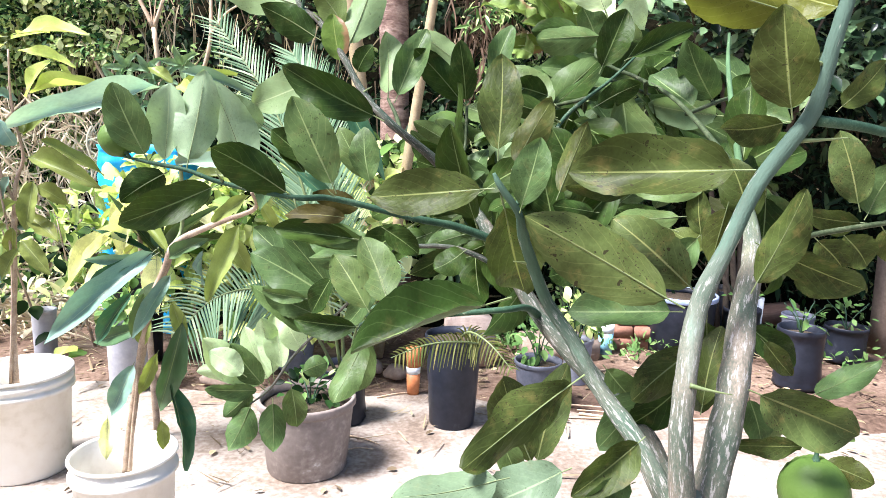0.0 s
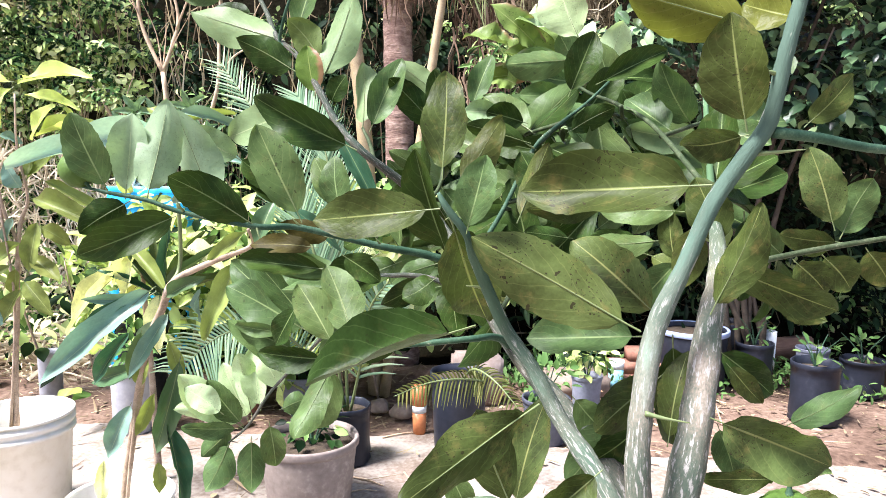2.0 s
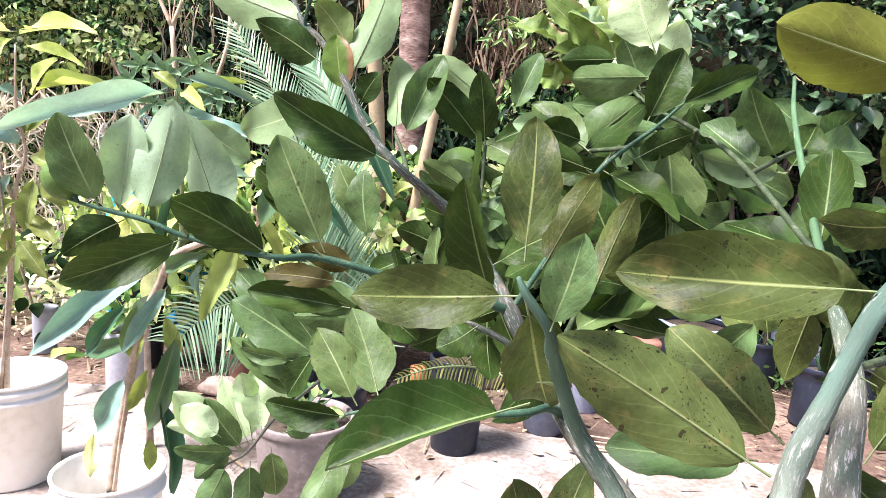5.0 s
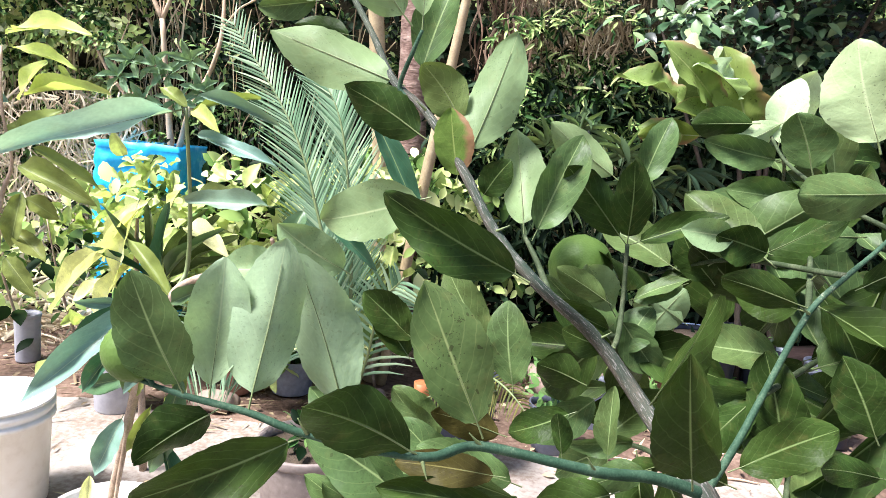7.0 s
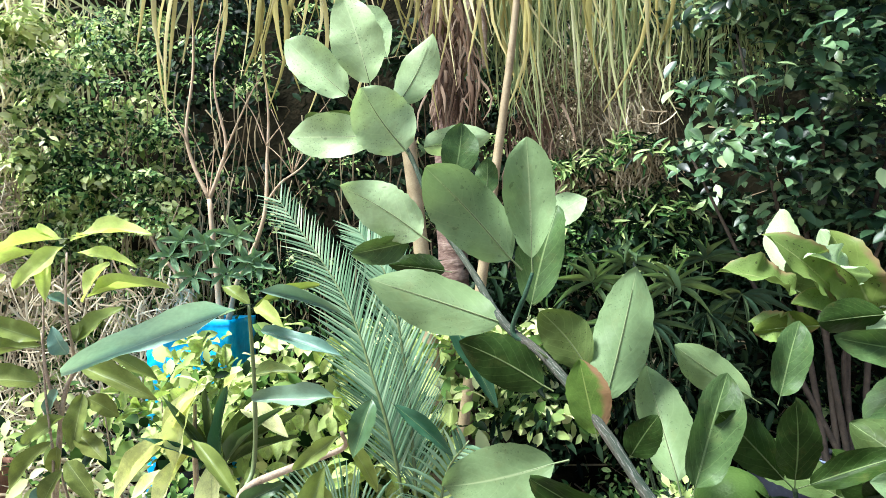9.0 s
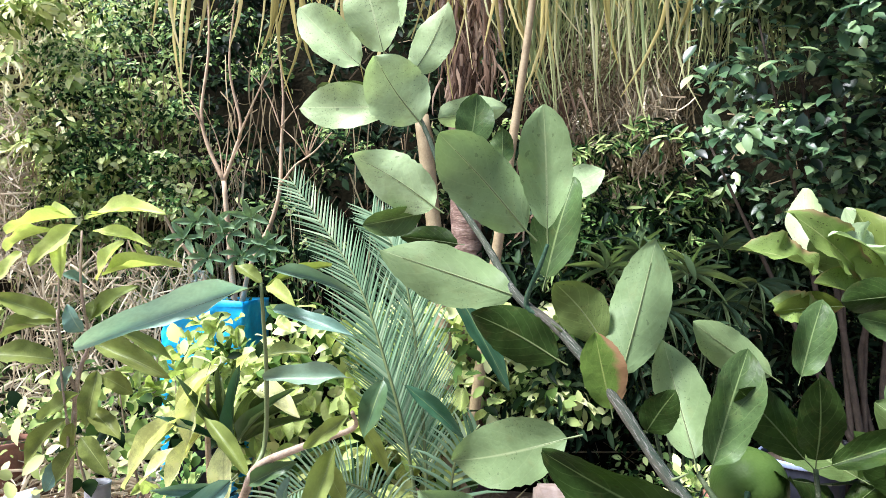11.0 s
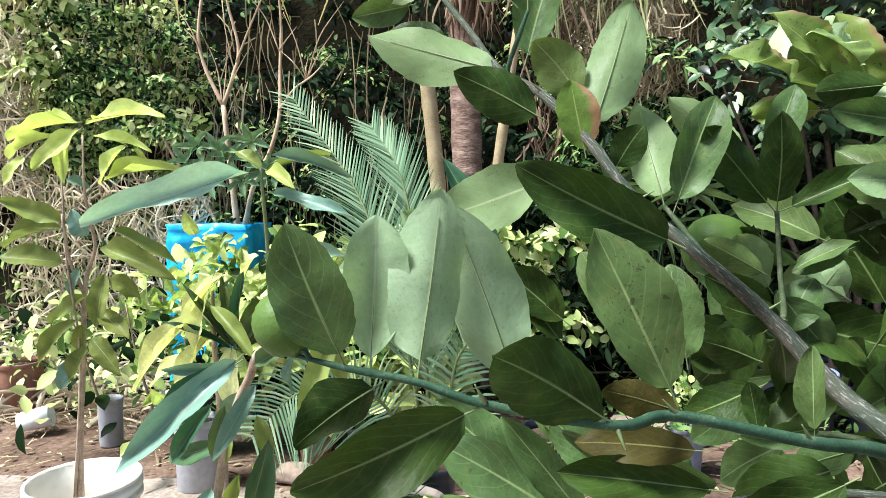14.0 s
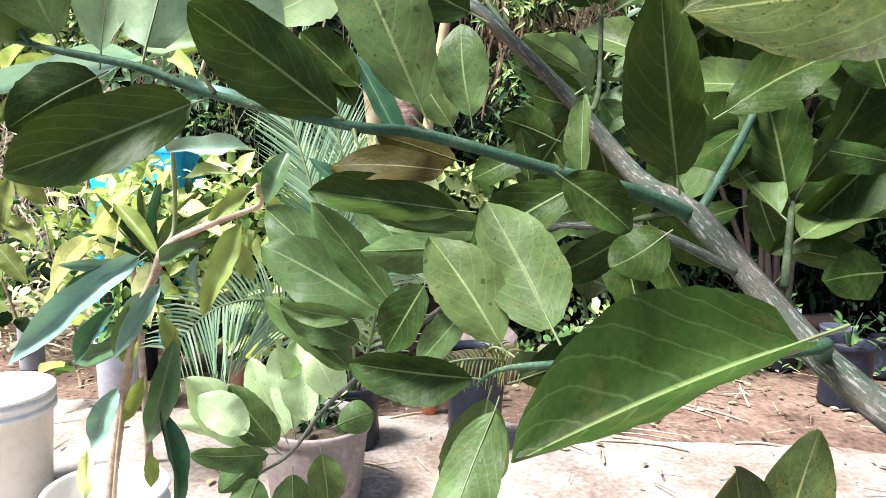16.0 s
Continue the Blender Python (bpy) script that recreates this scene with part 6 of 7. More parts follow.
for (x0, y0), (x1, y1), r in (((-0.36, 2.48), (-0.25, 2.50), 0.003), ((0.55, 3.02), (0.95, 2.93), 0.004), ((1.0, 3.3), (1.22, 3.12), 0.005), ((0.60, 2.96), (0.86, 2.90), 0.003), ((0.856, 3.362), (1.091, 3.148), 0.006), ((0.60, 2.91), (0.867, 2.80), 0.007), ((0.54, 2.87), (0.84, 2.83), 0.005), ((1.074, 2.89), (1.257, 2.88), 0.006), ((-0.38, 2.61), (-0.23, 2.54), 0.004), ((1.30, 3.30), (1.38, 3.62), 0.005), ((0.70, 3.45), (0.92, 3.52), 0.005), ((-0.30, 3.02), (-0.12, 3.10), 0.004)):
    solid("stick", tube([(x0, y0, r + 0.001, r), ((x0 + x1) / 2, (y0 + y1) / 2 + 0.012, r + 0.003, r * 0.9), (x1, y1, r + 0.001, r * 0.5)], 7), stem_tan, "dry brown stick lying on the ground", "stick", group="fallen sticks")

# ---- lime tree ----
lime_tree = thing("lime_tree", (0.178, 0.385, 0), "young lime tree with glossy green spotted leaves and green fruit", "tree")
trunk = limb("trunk", [(0.178, 0.385, 0, 0.017), (0.183, 0.39, 0.4, 0.0145), (0.178, 0.386, 0.8, 0.0125), (0.176, 0.385, 0.97, 0.0115), (0.172, 0.382, 1.005, 0.008)], bark_trunk, lime_tree, "grey and green flecked trunk", 12, 0.06, 1)
stem_r = limb("branch", [(0.172, 0.378, 0.985, 0.0065), (0.166, 0.376, 1.03, 0.0058), (0.167, 0.381, 1.059, 0.0054), (0.177, 0.40, 1.095, 0.0050), (0.192, 0.41, 1.124, 0.0041), (0.206, 0.415, 1.155, 0.0041), (0.220, 0.413, 1.178, 0.0040), (0.229, 0.412, 1.194, 0.0038), (0.233, 0.41, 1.221, 0.0036), (0.238, 0.41, 1.244, 0.0033), (0.248, 0.412, 1.285, 0.0026)], bark_young, lime_tree, "blue-green stem with pale foot and thorns", 12, 0.05, 2)
part("thorn", tube([(0.224, 0.412, 1.178, 0.0013), (0.236, 0.409, 1.179, 0.0007), (0.244, 0.407, 1.180, 0.0002)], 6), petiole, stem_r)
part("thorn", tube([(0.168, 0.377, 1.063, 0.0014), (0.176, 0.374, 1.062, 0.0008), (0.186, 0.372, 1.061, 0.0002)], 6), petiole, stem_r)
part("thorn", tube([(0.232, 0.411, 1.214, 0.0015), (0.226, 0.408, 1.215, 0.0008), (0.222, 0.406, 1.216, 0.0002)], 6), petiole, stem_r)
limb("branch", [(0.231, 0.412, 1.188, 0.0028), (0.256, 0.42, 1.186, 0.0026), (0.285, 0.43, 1.182, 0.0024), (0.33, 0.45, 1.18, 0.002)], twig_green, lime_tree)
stem_s = limb("branch", [(0.180, 0.385, 0.975, 0.0085), (0.197, 0.40, 1.044, 0.0080), (0.212, 0.43, 1.09, 0.0068), (0.226, 0.46, 1.12, 0.0050), (0.251, 0.55, 1.159, 0.0028), (0.293, 0.70, 1.239, 0.0022), (0.309, 0.75, 1.281, 0.0014)], bark_old, lime_tree, "thick stem flecked with pale cork", 12, 0.06, 3)
limb("branch", [(0.226, 0.46, 1.118, 0.0023), (0.24, 0.48, 1.115, 0.0021), (0.277, 0.50, 1.12, 0.0019), (0.31, 0.50, 1.127, 0.0018), (0.36, 0.50, 1.136, 0.0015)], twig_dull, lime_tree)
stem_a = limb("branch", [(0.172, 0.388, 0.985, 0.0062), (0.156, 0.41, 1.017, 0.0055), (0.14, 0.44, 1.036, 0.0050), (0.125, 0.455, 1.061, 0.0044), (0.11, 0.462, 1.082, 0.0038), (0.094, 0.44, 1.119, 0.0032), (0.088, 0.42, 1.137, 0.0021), (0.078, 0.415, 1.151, 0.0018), (0.074, 0.415, 1.158, 0.0009)], bark_side, lime_tree, "green stem with thorns", 10, 0.05, 4)
part("thorn", tube([(0.100, 0.450, 1.105, 0.0013), (0.094, 0.446, 1.107, 0.0008), (0.088, 0.443, 1.108, 0.0002)], 6), petiole, stem_a)
stem_m = limb("branch", [(0.176, 0.39, 0.98, 0.0081), (0.174, 0.45, 0.996, 0.0078), (0.157, 0.52, 1.01, 0.0076), (0.122, 0.58, 1.040, 0.0064), (0.087, 0.64, 1.091, 0.0061), (0.072, 0.70, 1.108, 0.0054), (0.037, 0.72, 1.15, 0.0046), (-0.008, 0.70, 1.187, 0.0039), (-0.036, 0.72, 1.214, 0.0036), (-0.061, 0.745, 1.252, 0.0033), (-0.09, 0.78, 1.288, 0.0031), (-0.118, 0.813, 1.31, 0.0029), (-0.141, 0.85, 1.347, 0.0026), (-0.172, 0.89, 1.394, 0.0023), (-0.194, 0.91, 1.446, 0.0020), (-0.22, 0.93, 1.495, 0.0015)], bark_woody, lime_tree, "long woody branch reaching up", 11, 0.08, 5)
stem_d = limb("branch", [(0.087, 0.640, 1.091, 0.0038), (0.055, 0.63, 1.103, 0.0033), (0.019, 0.615, 1.111, 0.0029), (-0.041, 0.60, 1.126, 0.0025), (-0.068, 0.579, 1.128, 0.0022), (-0.119, 0.57, 1.138, 0.0018), (-0.145, 0.567, 1.147, 0.0017), (-0.173, 0.567, 1.152, 0.0014), (-0.194, 0.57, 1.156, 0.0009)], twig_green, lime_tree, "bright green side shoot", 9, 0.06, 6)
stem_t = limb("branch", [(0.087, 0.64, 1.091, 0.0024), (0.105, 0.65, 1.12, 0.0022), (0.119, 0.66, 1.144, 0.0020), (0.142, 0.671, 1.191, 0.0018), (0.165, 0.68, 1.213, 0.0016), (0.187, 0.69, 1.23, 0.0014), (0.209, 0.70, 1.251, 0.0011)], twig_green, lime_tree)
stem_c = limb("branch", [(0.045, 0.72, 1.142, 0.002), (0.053, 0.735, 1.148, 0.002), (0.06, 0.76, 1.166, 0.0018), (0.061, 0.772, 1.208, 0.0015)], twig_dull, lime_tree)
stem_e = limb("branch", [(0.121, 0.582, 1.041, 0.0036), (0.108, 0.555, 1.054, 0.0026), (0.09, 0.535, 1.057, 0.0023), (0.04, 0.54, 1.05, 0.002), (-0.006, 0.552, 1.042, 0.0011), (-0.018, 0.565, 1.03, 0.0004)], twig_green, lime_tree)
stem_l = limb("branch", [(0.104, 0.612, 1.067, 0.0025), (0.05, 0.615, 1.088, 0.0021), (-0.014, 0.623, 1.079, 0.0019), (-0.021, 0.660, 1.050, 0.0017), (-0.057, 0.720, 1.006, 0.0016), (-0.111, 0.750, 0.948, 0.0015), (-0.141, 0.765, 0.905, 0.0014), (-0.172, 0.79, 0.875, 0.0009)], bark_woody, lime_tree)
limb("branch", [(0.0, 0.705, 1.180, 0.0024), (-0.006, 0.725, 1.195, 0.002), (-0.016, 0.742, 1.212, 0.0014)], twig_dull, lime_tree)
stem_w = limb("branch", [(0.25, 0.55, 1.158, 0.0021), (0.235, 0.65, 1.21, 0.0020), (0.218, 0.72, 1.235, 0.0018), (0.203, 0.76, 1.248, 0.0017), (0.193, 0.80, 1.264, 0.0015), (0.205, 0.87, 1.279, 0.0014), (0.208, 0.93, 1.31, 0.0013), (0.196, 0.96, 1.303, 0.0010), (0.166, 1.0, 1.323, 0.0007)], twig_dull, lime_tree)
limb("branch", [(-0.10, 0.792, 1.297, 0.002), (-0.112, 0.80, 1.305, 0.0018), (-0.103, 0.79, 1.331, 0.0016), (-0.098, 0.79, 1.345, 0.0012)], twig_green, lime_tree)
leaf(stem_a, (0.076, 0.415, 1.164), (0.076, 0.425, 1.219), 0.022, (-0.31, -0.94, 0.17), olive)
leaf(stem_a, (0.075, 0.418, 1.150), (0.009, 0.423, 1.144), 0.025, (-0.11, -0.83, 0.22), olive)
leaf(stem_a, (0.088, 0.415, 1.138), (0.096, 0.410, 1.176), 0.019, (-0.30, -0.95, -0.06), green)
leaf(stem_a, (0.084, 0.430, 1.159), (0.106, 0.450, 1.195), 0.017, (-0.16, -0.82, 0.55), olive)
leaf(stem_a, (0.079, 0.432, 1.146), (0.103, 0.490, 1.074), 0.033, (0.21, -0.97, -0.09), olive)
leaf(stem_a, (0.118, 0.500, 1.138), (0.139, 0.520, 1.185), 0.018, (-0.25, -0.85, 0.47), olive)
leaf(stem_a, (0.125, 0.410, 1.055), (0.058, 0.360, 1.027), 0.024, (0.57, -0.81, 0.08), olive)
leaf(stem_a, (0.126, 0.600, 0.903), (0.094, 0.600, 0.987), 0.041, (0.05, -1.00, 0.02), olive)
leaf(stem_a, (0.128, 0.620, 0.893), (0.151, 0.630, 0.989), 0.035, (-0.36, -0.92, 0.18), ripe)
leaf(stem_a, (0.080, 0.400, 1.026), (0.092, 0.400, 1.000), 0.014, (0.10, -0.99, 0.05), green)
leaf(stem_a, (0.154, 0.500, 1.031), (0.180, 0.500, 1.003), 0.021, (0.07, -1.00, 0.06), green)
leaf(stem_a, (0.153, 0.390, 1.031), (0.116, 0.370, 1.008), 0.019, (0.25, -0.89, 0.37), olive)
leaf(stem_a, (0.084, 0.360, 1.022), (0.031, 0.350, 1.013), 0.023, (-0.00, -0.65, 0.76), dull)
leaf(stem_a, (0.114, 0.370, 1.023), (0.070, 0.360, 1.008), 0.025, (-0.05, -0.76, 0.64), dull)
leaf(stem_a, (0.147, 0.380, 1.012), (0.120, 0.370, 1.004), 0.015, (0.17, -0.85, 0.49), green)
leaf(stem_r, (0.171, 0.402, 1.094), (0.091, 0.420, 1.135), 0.035, (-0.07, -0.95, 0.29), ripe)
leaf(stem_r, (0.188, 0.430, 1.095), (0.144, 0.460, 1.132), 0.030, (-0.53, -0.85, 0.05), ripe)
leaf(stem_r, (0.183, 0.440, 1.083), (0.121, 0.450, 1.080), 0.027, (-0.14, -0.65, 0.75), green)
leaf(stem_r, (0.205, 0.415, 1.163), (0.115, 0.440, 1.160), 0.034, (-0.25, -0.86, 0.45), olive)
leaf(stem_r, (0.218, 0.410, 1.188), (0.203, 0.400, 1.239), 0.030, (-0.53, -0.79, -0.31), olive)
leaf(stem_r, (0.239, 0.450, 1.243), (0.168, 0.450, 1.262), 0.033, (-0.06, -0.96, -0.27), yellowish)
leaf(stem_r, (0.247, 0.430, 1.244), (0.227, 0.450, 1.256), 0.021, (-0.68, -0.73, 0.09), yellowish)
leaf(stem_r, (0.227, 0.430, 1.188), (0.201, 0.460, 1.181), 0.021, (-0.62, -0.64, -0.44), olive)
leaf(stem_r, (0.198, 0.450, 1.062), (0.158, 0.440, 1.030), 0.023, (-0.12, -0.90, 0.43), olive)
leaf(stem_r, (0.194, 0.430, 1.027), (0.204, 0.440, 1.076), 0.018, (-0.45, -0.85, 0.27), olive)
leaf(stem_r, (0.242, 0.500, 1.125), (0.224, 0.500, 1.166), 0.026, (-0.44, -0.88, -0.19), olive)
leaf(stem_r, (0.229, 0.550, 1.108), (0.223, 0.550, 1.146), 0.017, (-0.35, -0.93, -0.06), olive)
leaf(stem_r, (0.177, 0.500, 1.152), (0.124, 0.500, 1.145), 0.016, (0.06, -0.91, -0.42), olive)
leaf(stem_s, (0.202, 0.400, 1.103), (0.222, 0.395, 1.155), 0.020, (-0.69, -0.69, -0.08), olive)
leaf(stem_s, (0.219, 0.440, 1.123), (0.277, 0.430, 1.095), 0.022, (-0.30, -0.93, -0.51), olive)
leaf(stem_s, (0.199, 0.385, 1.059), (0.252, 0.380, 1.038), 0.028, (-0.11, -0.99, -0.33), ripe)
leaf(stem_s, (0.262, 0.450, 1.032), (0.306, 0.460, 1.050), 0.016, (-0.18, -0.61, 0.49), green)
leaf(stem_s, (0.308, 0.500, 1.136), (0.290, 0.500, 1.185), 0.024, (-0.40, -0.91, -0.43), ripe)
leaf(stem_s, (0.311, 0.500, 1.131), (0.327, 0.500, 1.167), 0.023, (-0.41, -0.89, -0.10), green)
leaf(stem_s, (0.313, 0.500, 1.129), (0.284, 0.520, 1.130), 0.020, (-0.55, -0.79, -0.53), olive)
leaf(stem_s, (0.218, 0.420, 1.075), (0.238, 0.420, 1.054), 0.011, (0.27, -0.93, -0.02), olive)
leaf(stem_s, (0.219, 0.430, 1.040), (0.230, 0.430, 1.010), 0.016, (-0.20, -0.98, -0.35), green)
leaf(stem_s, (0.312, 0.560, 1.112), (0.339, 0.560, 1.086), 0.025, (-0.10, -0.99, -0.38), olive)
leaf(stem_s, (0.331, 0.560, 1.116), (0.355, 0.560, 1.090), 0.026, (-0.09, -0.99, -0.36), olive)
leaf(stem_s, (0.286, 0.500, 1.197), (0.315, 0.500, 1.228), 0.019, (-0.13, -0.98, -0.16), olive)
leaf(stem_s, (0.334, 0.620, 1.106), (0.304, 0.620, 1.135), 0.022, (-0.17, -0.97, -0.45), green)
leaf(stem_s, (0.383, 0.600, 1.117), (0.404, 0.600, 1.087), 0.027, (-0.33, -0.91, -0.51), olive)
leaf(stem_s, (0.328, 0.620, 1.076), (0.366, 0.620, 1.058), 0.023, (0.09, -0.98, -0.10), olive)
leaf(stem_s, (0.240, 0.400, 1.025), (0.206, 0.410, 1.017), 0.012, (-0.28, -0.96, -0.30), olive)
leaf(stem_s, (0.245, 0.400, 1.016), (0.267, 0.390, 1.011), 0.015, (-0.22, -0.78, 0.30), olive)
leaf(stem_s, (0.243, 0.400, 1.022), (0.268, 0.410, 1.026), 0.007, (-0.06, -0.23, 0.69), green)
leaf(stem_s, (0.200, 0.450, 1.082), (0.209, 0.465, 1.012), 0.026, (-0.10, -0.98, -0.18), deep)
leaf(stem_s, (0.196, 0.455, 1.040), (0.160, 0.460, 1.000), 0.022, (-0.10, -0.95, -0.03), deep)
leaf(stem_s, (0.232, 0.450, 1.026), (0.252, 0.460, 0.990), 0.018, (0.10, -0.97, -0.13), green)
leaf(stem_s, (0.234, 0.480, 1.068), (0.272, 0.485, 1.038), 0.020, (0.0, -0.95, -0.03), deep)
leaf(stem_s, (0.180, 0.470, 1.030), (0.150, 0.480, 0.985), 0.024, (0.0, -0.95, -0.03), green)
leaf(stem_s, (0.234, 0.550, 1.144), (0.178, 0.560, 1.149), 0.025, (-0.10, -0.85, 0.30), green)
leaf(stem_s, (0.234, 0.600, 1.120), (0.179, 0.610, 1.114), 0.024, (0.05, -0.80, 0.45), green)
leaf(stem_s, (0.254, 0.620, 1.105), (0.221, 0.630, 1.061), 0.028, (-0.15, -0.92, 0.15), green)
leaf(stem_s, (0.226, 0.500, 1.140), (0.222, 0.510, 1.099), 0.021, (-0.35, -0.90, 0.05), olive)
leaf(stem_s, (0.270, 0.700, 1.169), (0.239, 0.710, 1.117), 0.030, (-0.20, -0.90, 0.25), green)
leaf(stem_s, (0.274, 0.660, 1.083), (0.245, 0.670, 1.101), 0.022, (0.10, -0.85, 0.40), spotted)
leaf(stem_d, (-0.068, 0.579, 1.128), (-0.121, 0.548, 1.165), 0.030, (0.49, -0.87, -0.03), deep)
leaf(stem_d, (-0.119, 0.570, 1.138), (-0.191, 0.551, 1.107), 0.028, (0.20, -0.97, 0.13), deep)
leaf(stem_d, (-0.159, 0.570, 1.146), (-0.192, 0.560, 1.124), 0.024, (0.38, -0.91, -0.16), deep)
leaf(stem_d, (-0.173, 0.567, 1.152), (-0.191, 0.551, 1.207), 0.029, (0.25, -0.95, -0.19), green)
leaf(stem_d, (-0.165, 0.575, 1.147), (-0.165, 0.590, 1.210), 0.027, (0.24, -0.94, 0.34), pale_lit)
leaf(stem_d, (-0.145, 0.567, 1.147), (-0.139, 0.593, 1.220), 0.032, (0.48, -0.84, 0.38), pale_lit)
leaf(stem_d, (-0.105, 0.595, 1.133), (-0.135, 0.600, 1.214), 0.033, (0.02, -1.00, 0.19), pale_lit)
leaf(stem_d, (-0.040, 0.600, 1.130), (-0.073, 0.597, 1.205), 0.036, (0.33, -0.94, 0.11), spotted)
leaf(stem_d, (-0.027, 0.600, 1.111), (-0.082, 0.600, 1.114), 0.017, (0.02, -0.93, 0.37), brownish)
leaf(stem_d, (0.032, 0.640, 1.104), (0.028, 0.640, 1.147), 0.014, (-0.73, -0.68, -0.07), green)
leaf(stem_d, (-0.019, 0.600, 1.094), (-0.090, 0.600, 1.100), 0.020, (0.03, -0.95, 0.32), deep)
leaf(stem_d, (0.035, 0.620, 1.099), (-0.011, 0.620, 1.077), 0.027, (-0.21, -0.88, 0.43), deep)
leaf(stem_d, (0.007, 0.640, 1.104), (0.002, 0.640, 1.131), 0.012, (-0.43, -0.90, -0.08), deep)
leaf(stem_l, (-0.021, 0.630, 1.082), (-0.076, 0.630, 1.098), 0.024, (0.12, -0.90, 0.43), green)
leaf(stem_l, (-0.067, 0.736, 1.012), (-0.156, 0.744, 1.056), 0.043, (-0.05, -1.00, 0.07), green)
leaf(stem_l, (-0.090, 0.760, 1.024), (-0.160, 0.770, 1.080), 0.038, (0.22, -0.88, 0.43), green)
leaf(stem_l, (-0.084, 0.745, 0.991), (-0.142, 0.745, 1.019), 0.029, (0.16, -0.93, 0.33), green)
leaf(stem_l, (0.059, 0.630, 1.088), (0.017, 0.630, 1.059), 0.021, (0.05, -1.00, -0.07), deep)
leaf(stem_l, (0.074, 0.720, 1.084), (0.025, 0.720, 1.076), 0.016, (-0.01, -1.00, 0.06), green)
leaf(stem_l, (-0.049, 0.700, 1.053), (-0.086, 0.700, 1.091), 0.026, (0.09, -0.99, 0.09), green)
leaf(stem_l, (-0.060, 0.750, 1.055), (-0.096, 0.750, 1.091), 0.023, (0.00, -1.00, 0.00), green)
leaf(stem_l, (-0.010, 0.660, 1.075), (-0.072, 0.660, 1.095), 0.027, (0.17, -0.84, 0.52), green)
leaf(stem_l, (-0.008, 0.625, 1.084), (-0.086, 0.620, 1.109), 0.019, (0.02, -0.99, -0.13), green)
leaf(stem_l, (-0.056, 0.750, 1.057), (-0.096, 0.750, 1.093), 0.025, (0.08, -0.99, 0.09), green)
leaf(stem_l, (-0.015, 0.690, 1.038), (-0.050, 0.690, 0.996), 0.020, (-0.28, -0.93, 0.23), green)
leaf(stem_l, (-0.089, 0.745, 0.969), (-0.153, 0.745, 1.024), 0.027, (0.36, -0.83, 0.42), green)
leaf(stem_l, (-0.083, 0.700, 1.020), (-0.131, 0.700, 1.026), 0.014, (0.02, -0.99, 0.13), green)
leaf(stem_l, (-0.021, 0.690, 1.067), (-0.081, 0.690, 1.061), 0.024, (-0.04, -0.92, 0.39), green)
leaf(stem_l, (-0.057, 0.720, 1.014), (-0.116, 0.720, 1.086), 0.023, (0.15, -0.98, 0.12), green)
leaf(stem_m, (-0.021, 0.660, 1.131), (-0.029, 0.660, 1.183), 0.026, (-0.03, -1.00, -0.00), green)
leaf(stem_m, (-0.081, 0.680, 1.138), (-0.107, 0.680, 1.172), 0.020, (0.36, -0.89, 0.27), deep)
leaf(stem_m, (-0.014, 0.697, 1.189), (-0.107, 0.691, 1.235), 0.036, (0.01, -0.99, -0.11), deep)
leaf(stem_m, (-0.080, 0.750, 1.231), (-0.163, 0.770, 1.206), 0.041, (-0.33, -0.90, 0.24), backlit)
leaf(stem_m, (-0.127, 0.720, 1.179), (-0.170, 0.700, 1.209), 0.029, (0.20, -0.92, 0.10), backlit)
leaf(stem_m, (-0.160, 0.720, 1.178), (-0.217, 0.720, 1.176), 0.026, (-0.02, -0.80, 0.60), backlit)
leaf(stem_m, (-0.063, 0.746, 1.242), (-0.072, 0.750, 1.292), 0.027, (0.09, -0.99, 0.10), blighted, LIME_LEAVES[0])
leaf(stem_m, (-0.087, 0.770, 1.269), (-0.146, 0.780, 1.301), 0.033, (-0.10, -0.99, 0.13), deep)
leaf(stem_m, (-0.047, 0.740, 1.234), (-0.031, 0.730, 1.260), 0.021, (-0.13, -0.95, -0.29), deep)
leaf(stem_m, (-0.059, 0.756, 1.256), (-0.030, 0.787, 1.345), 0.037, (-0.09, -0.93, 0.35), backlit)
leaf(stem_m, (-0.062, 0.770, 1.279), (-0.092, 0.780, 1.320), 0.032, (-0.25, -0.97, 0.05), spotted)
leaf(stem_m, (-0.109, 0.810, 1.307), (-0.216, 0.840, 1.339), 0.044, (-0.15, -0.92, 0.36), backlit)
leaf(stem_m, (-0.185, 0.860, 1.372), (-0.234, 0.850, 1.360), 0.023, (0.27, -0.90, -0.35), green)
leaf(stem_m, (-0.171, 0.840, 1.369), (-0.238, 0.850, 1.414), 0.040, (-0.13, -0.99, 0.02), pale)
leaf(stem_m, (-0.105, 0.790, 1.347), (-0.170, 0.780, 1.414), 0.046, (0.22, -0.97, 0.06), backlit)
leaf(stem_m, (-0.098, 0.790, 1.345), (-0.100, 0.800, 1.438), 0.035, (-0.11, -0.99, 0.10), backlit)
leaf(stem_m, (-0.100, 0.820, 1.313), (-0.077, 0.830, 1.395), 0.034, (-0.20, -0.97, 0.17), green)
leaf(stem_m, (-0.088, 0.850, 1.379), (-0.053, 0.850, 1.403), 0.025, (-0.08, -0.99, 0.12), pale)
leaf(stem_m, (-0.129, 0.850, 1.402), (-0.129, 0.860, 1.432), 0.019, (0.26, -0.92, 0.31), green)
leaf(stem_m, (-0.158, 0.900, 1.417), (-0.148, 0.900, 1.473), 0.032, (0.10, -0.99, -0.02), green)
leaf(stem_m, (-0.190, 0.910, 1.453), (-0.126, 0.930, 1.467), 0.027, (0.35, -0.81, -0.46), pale)
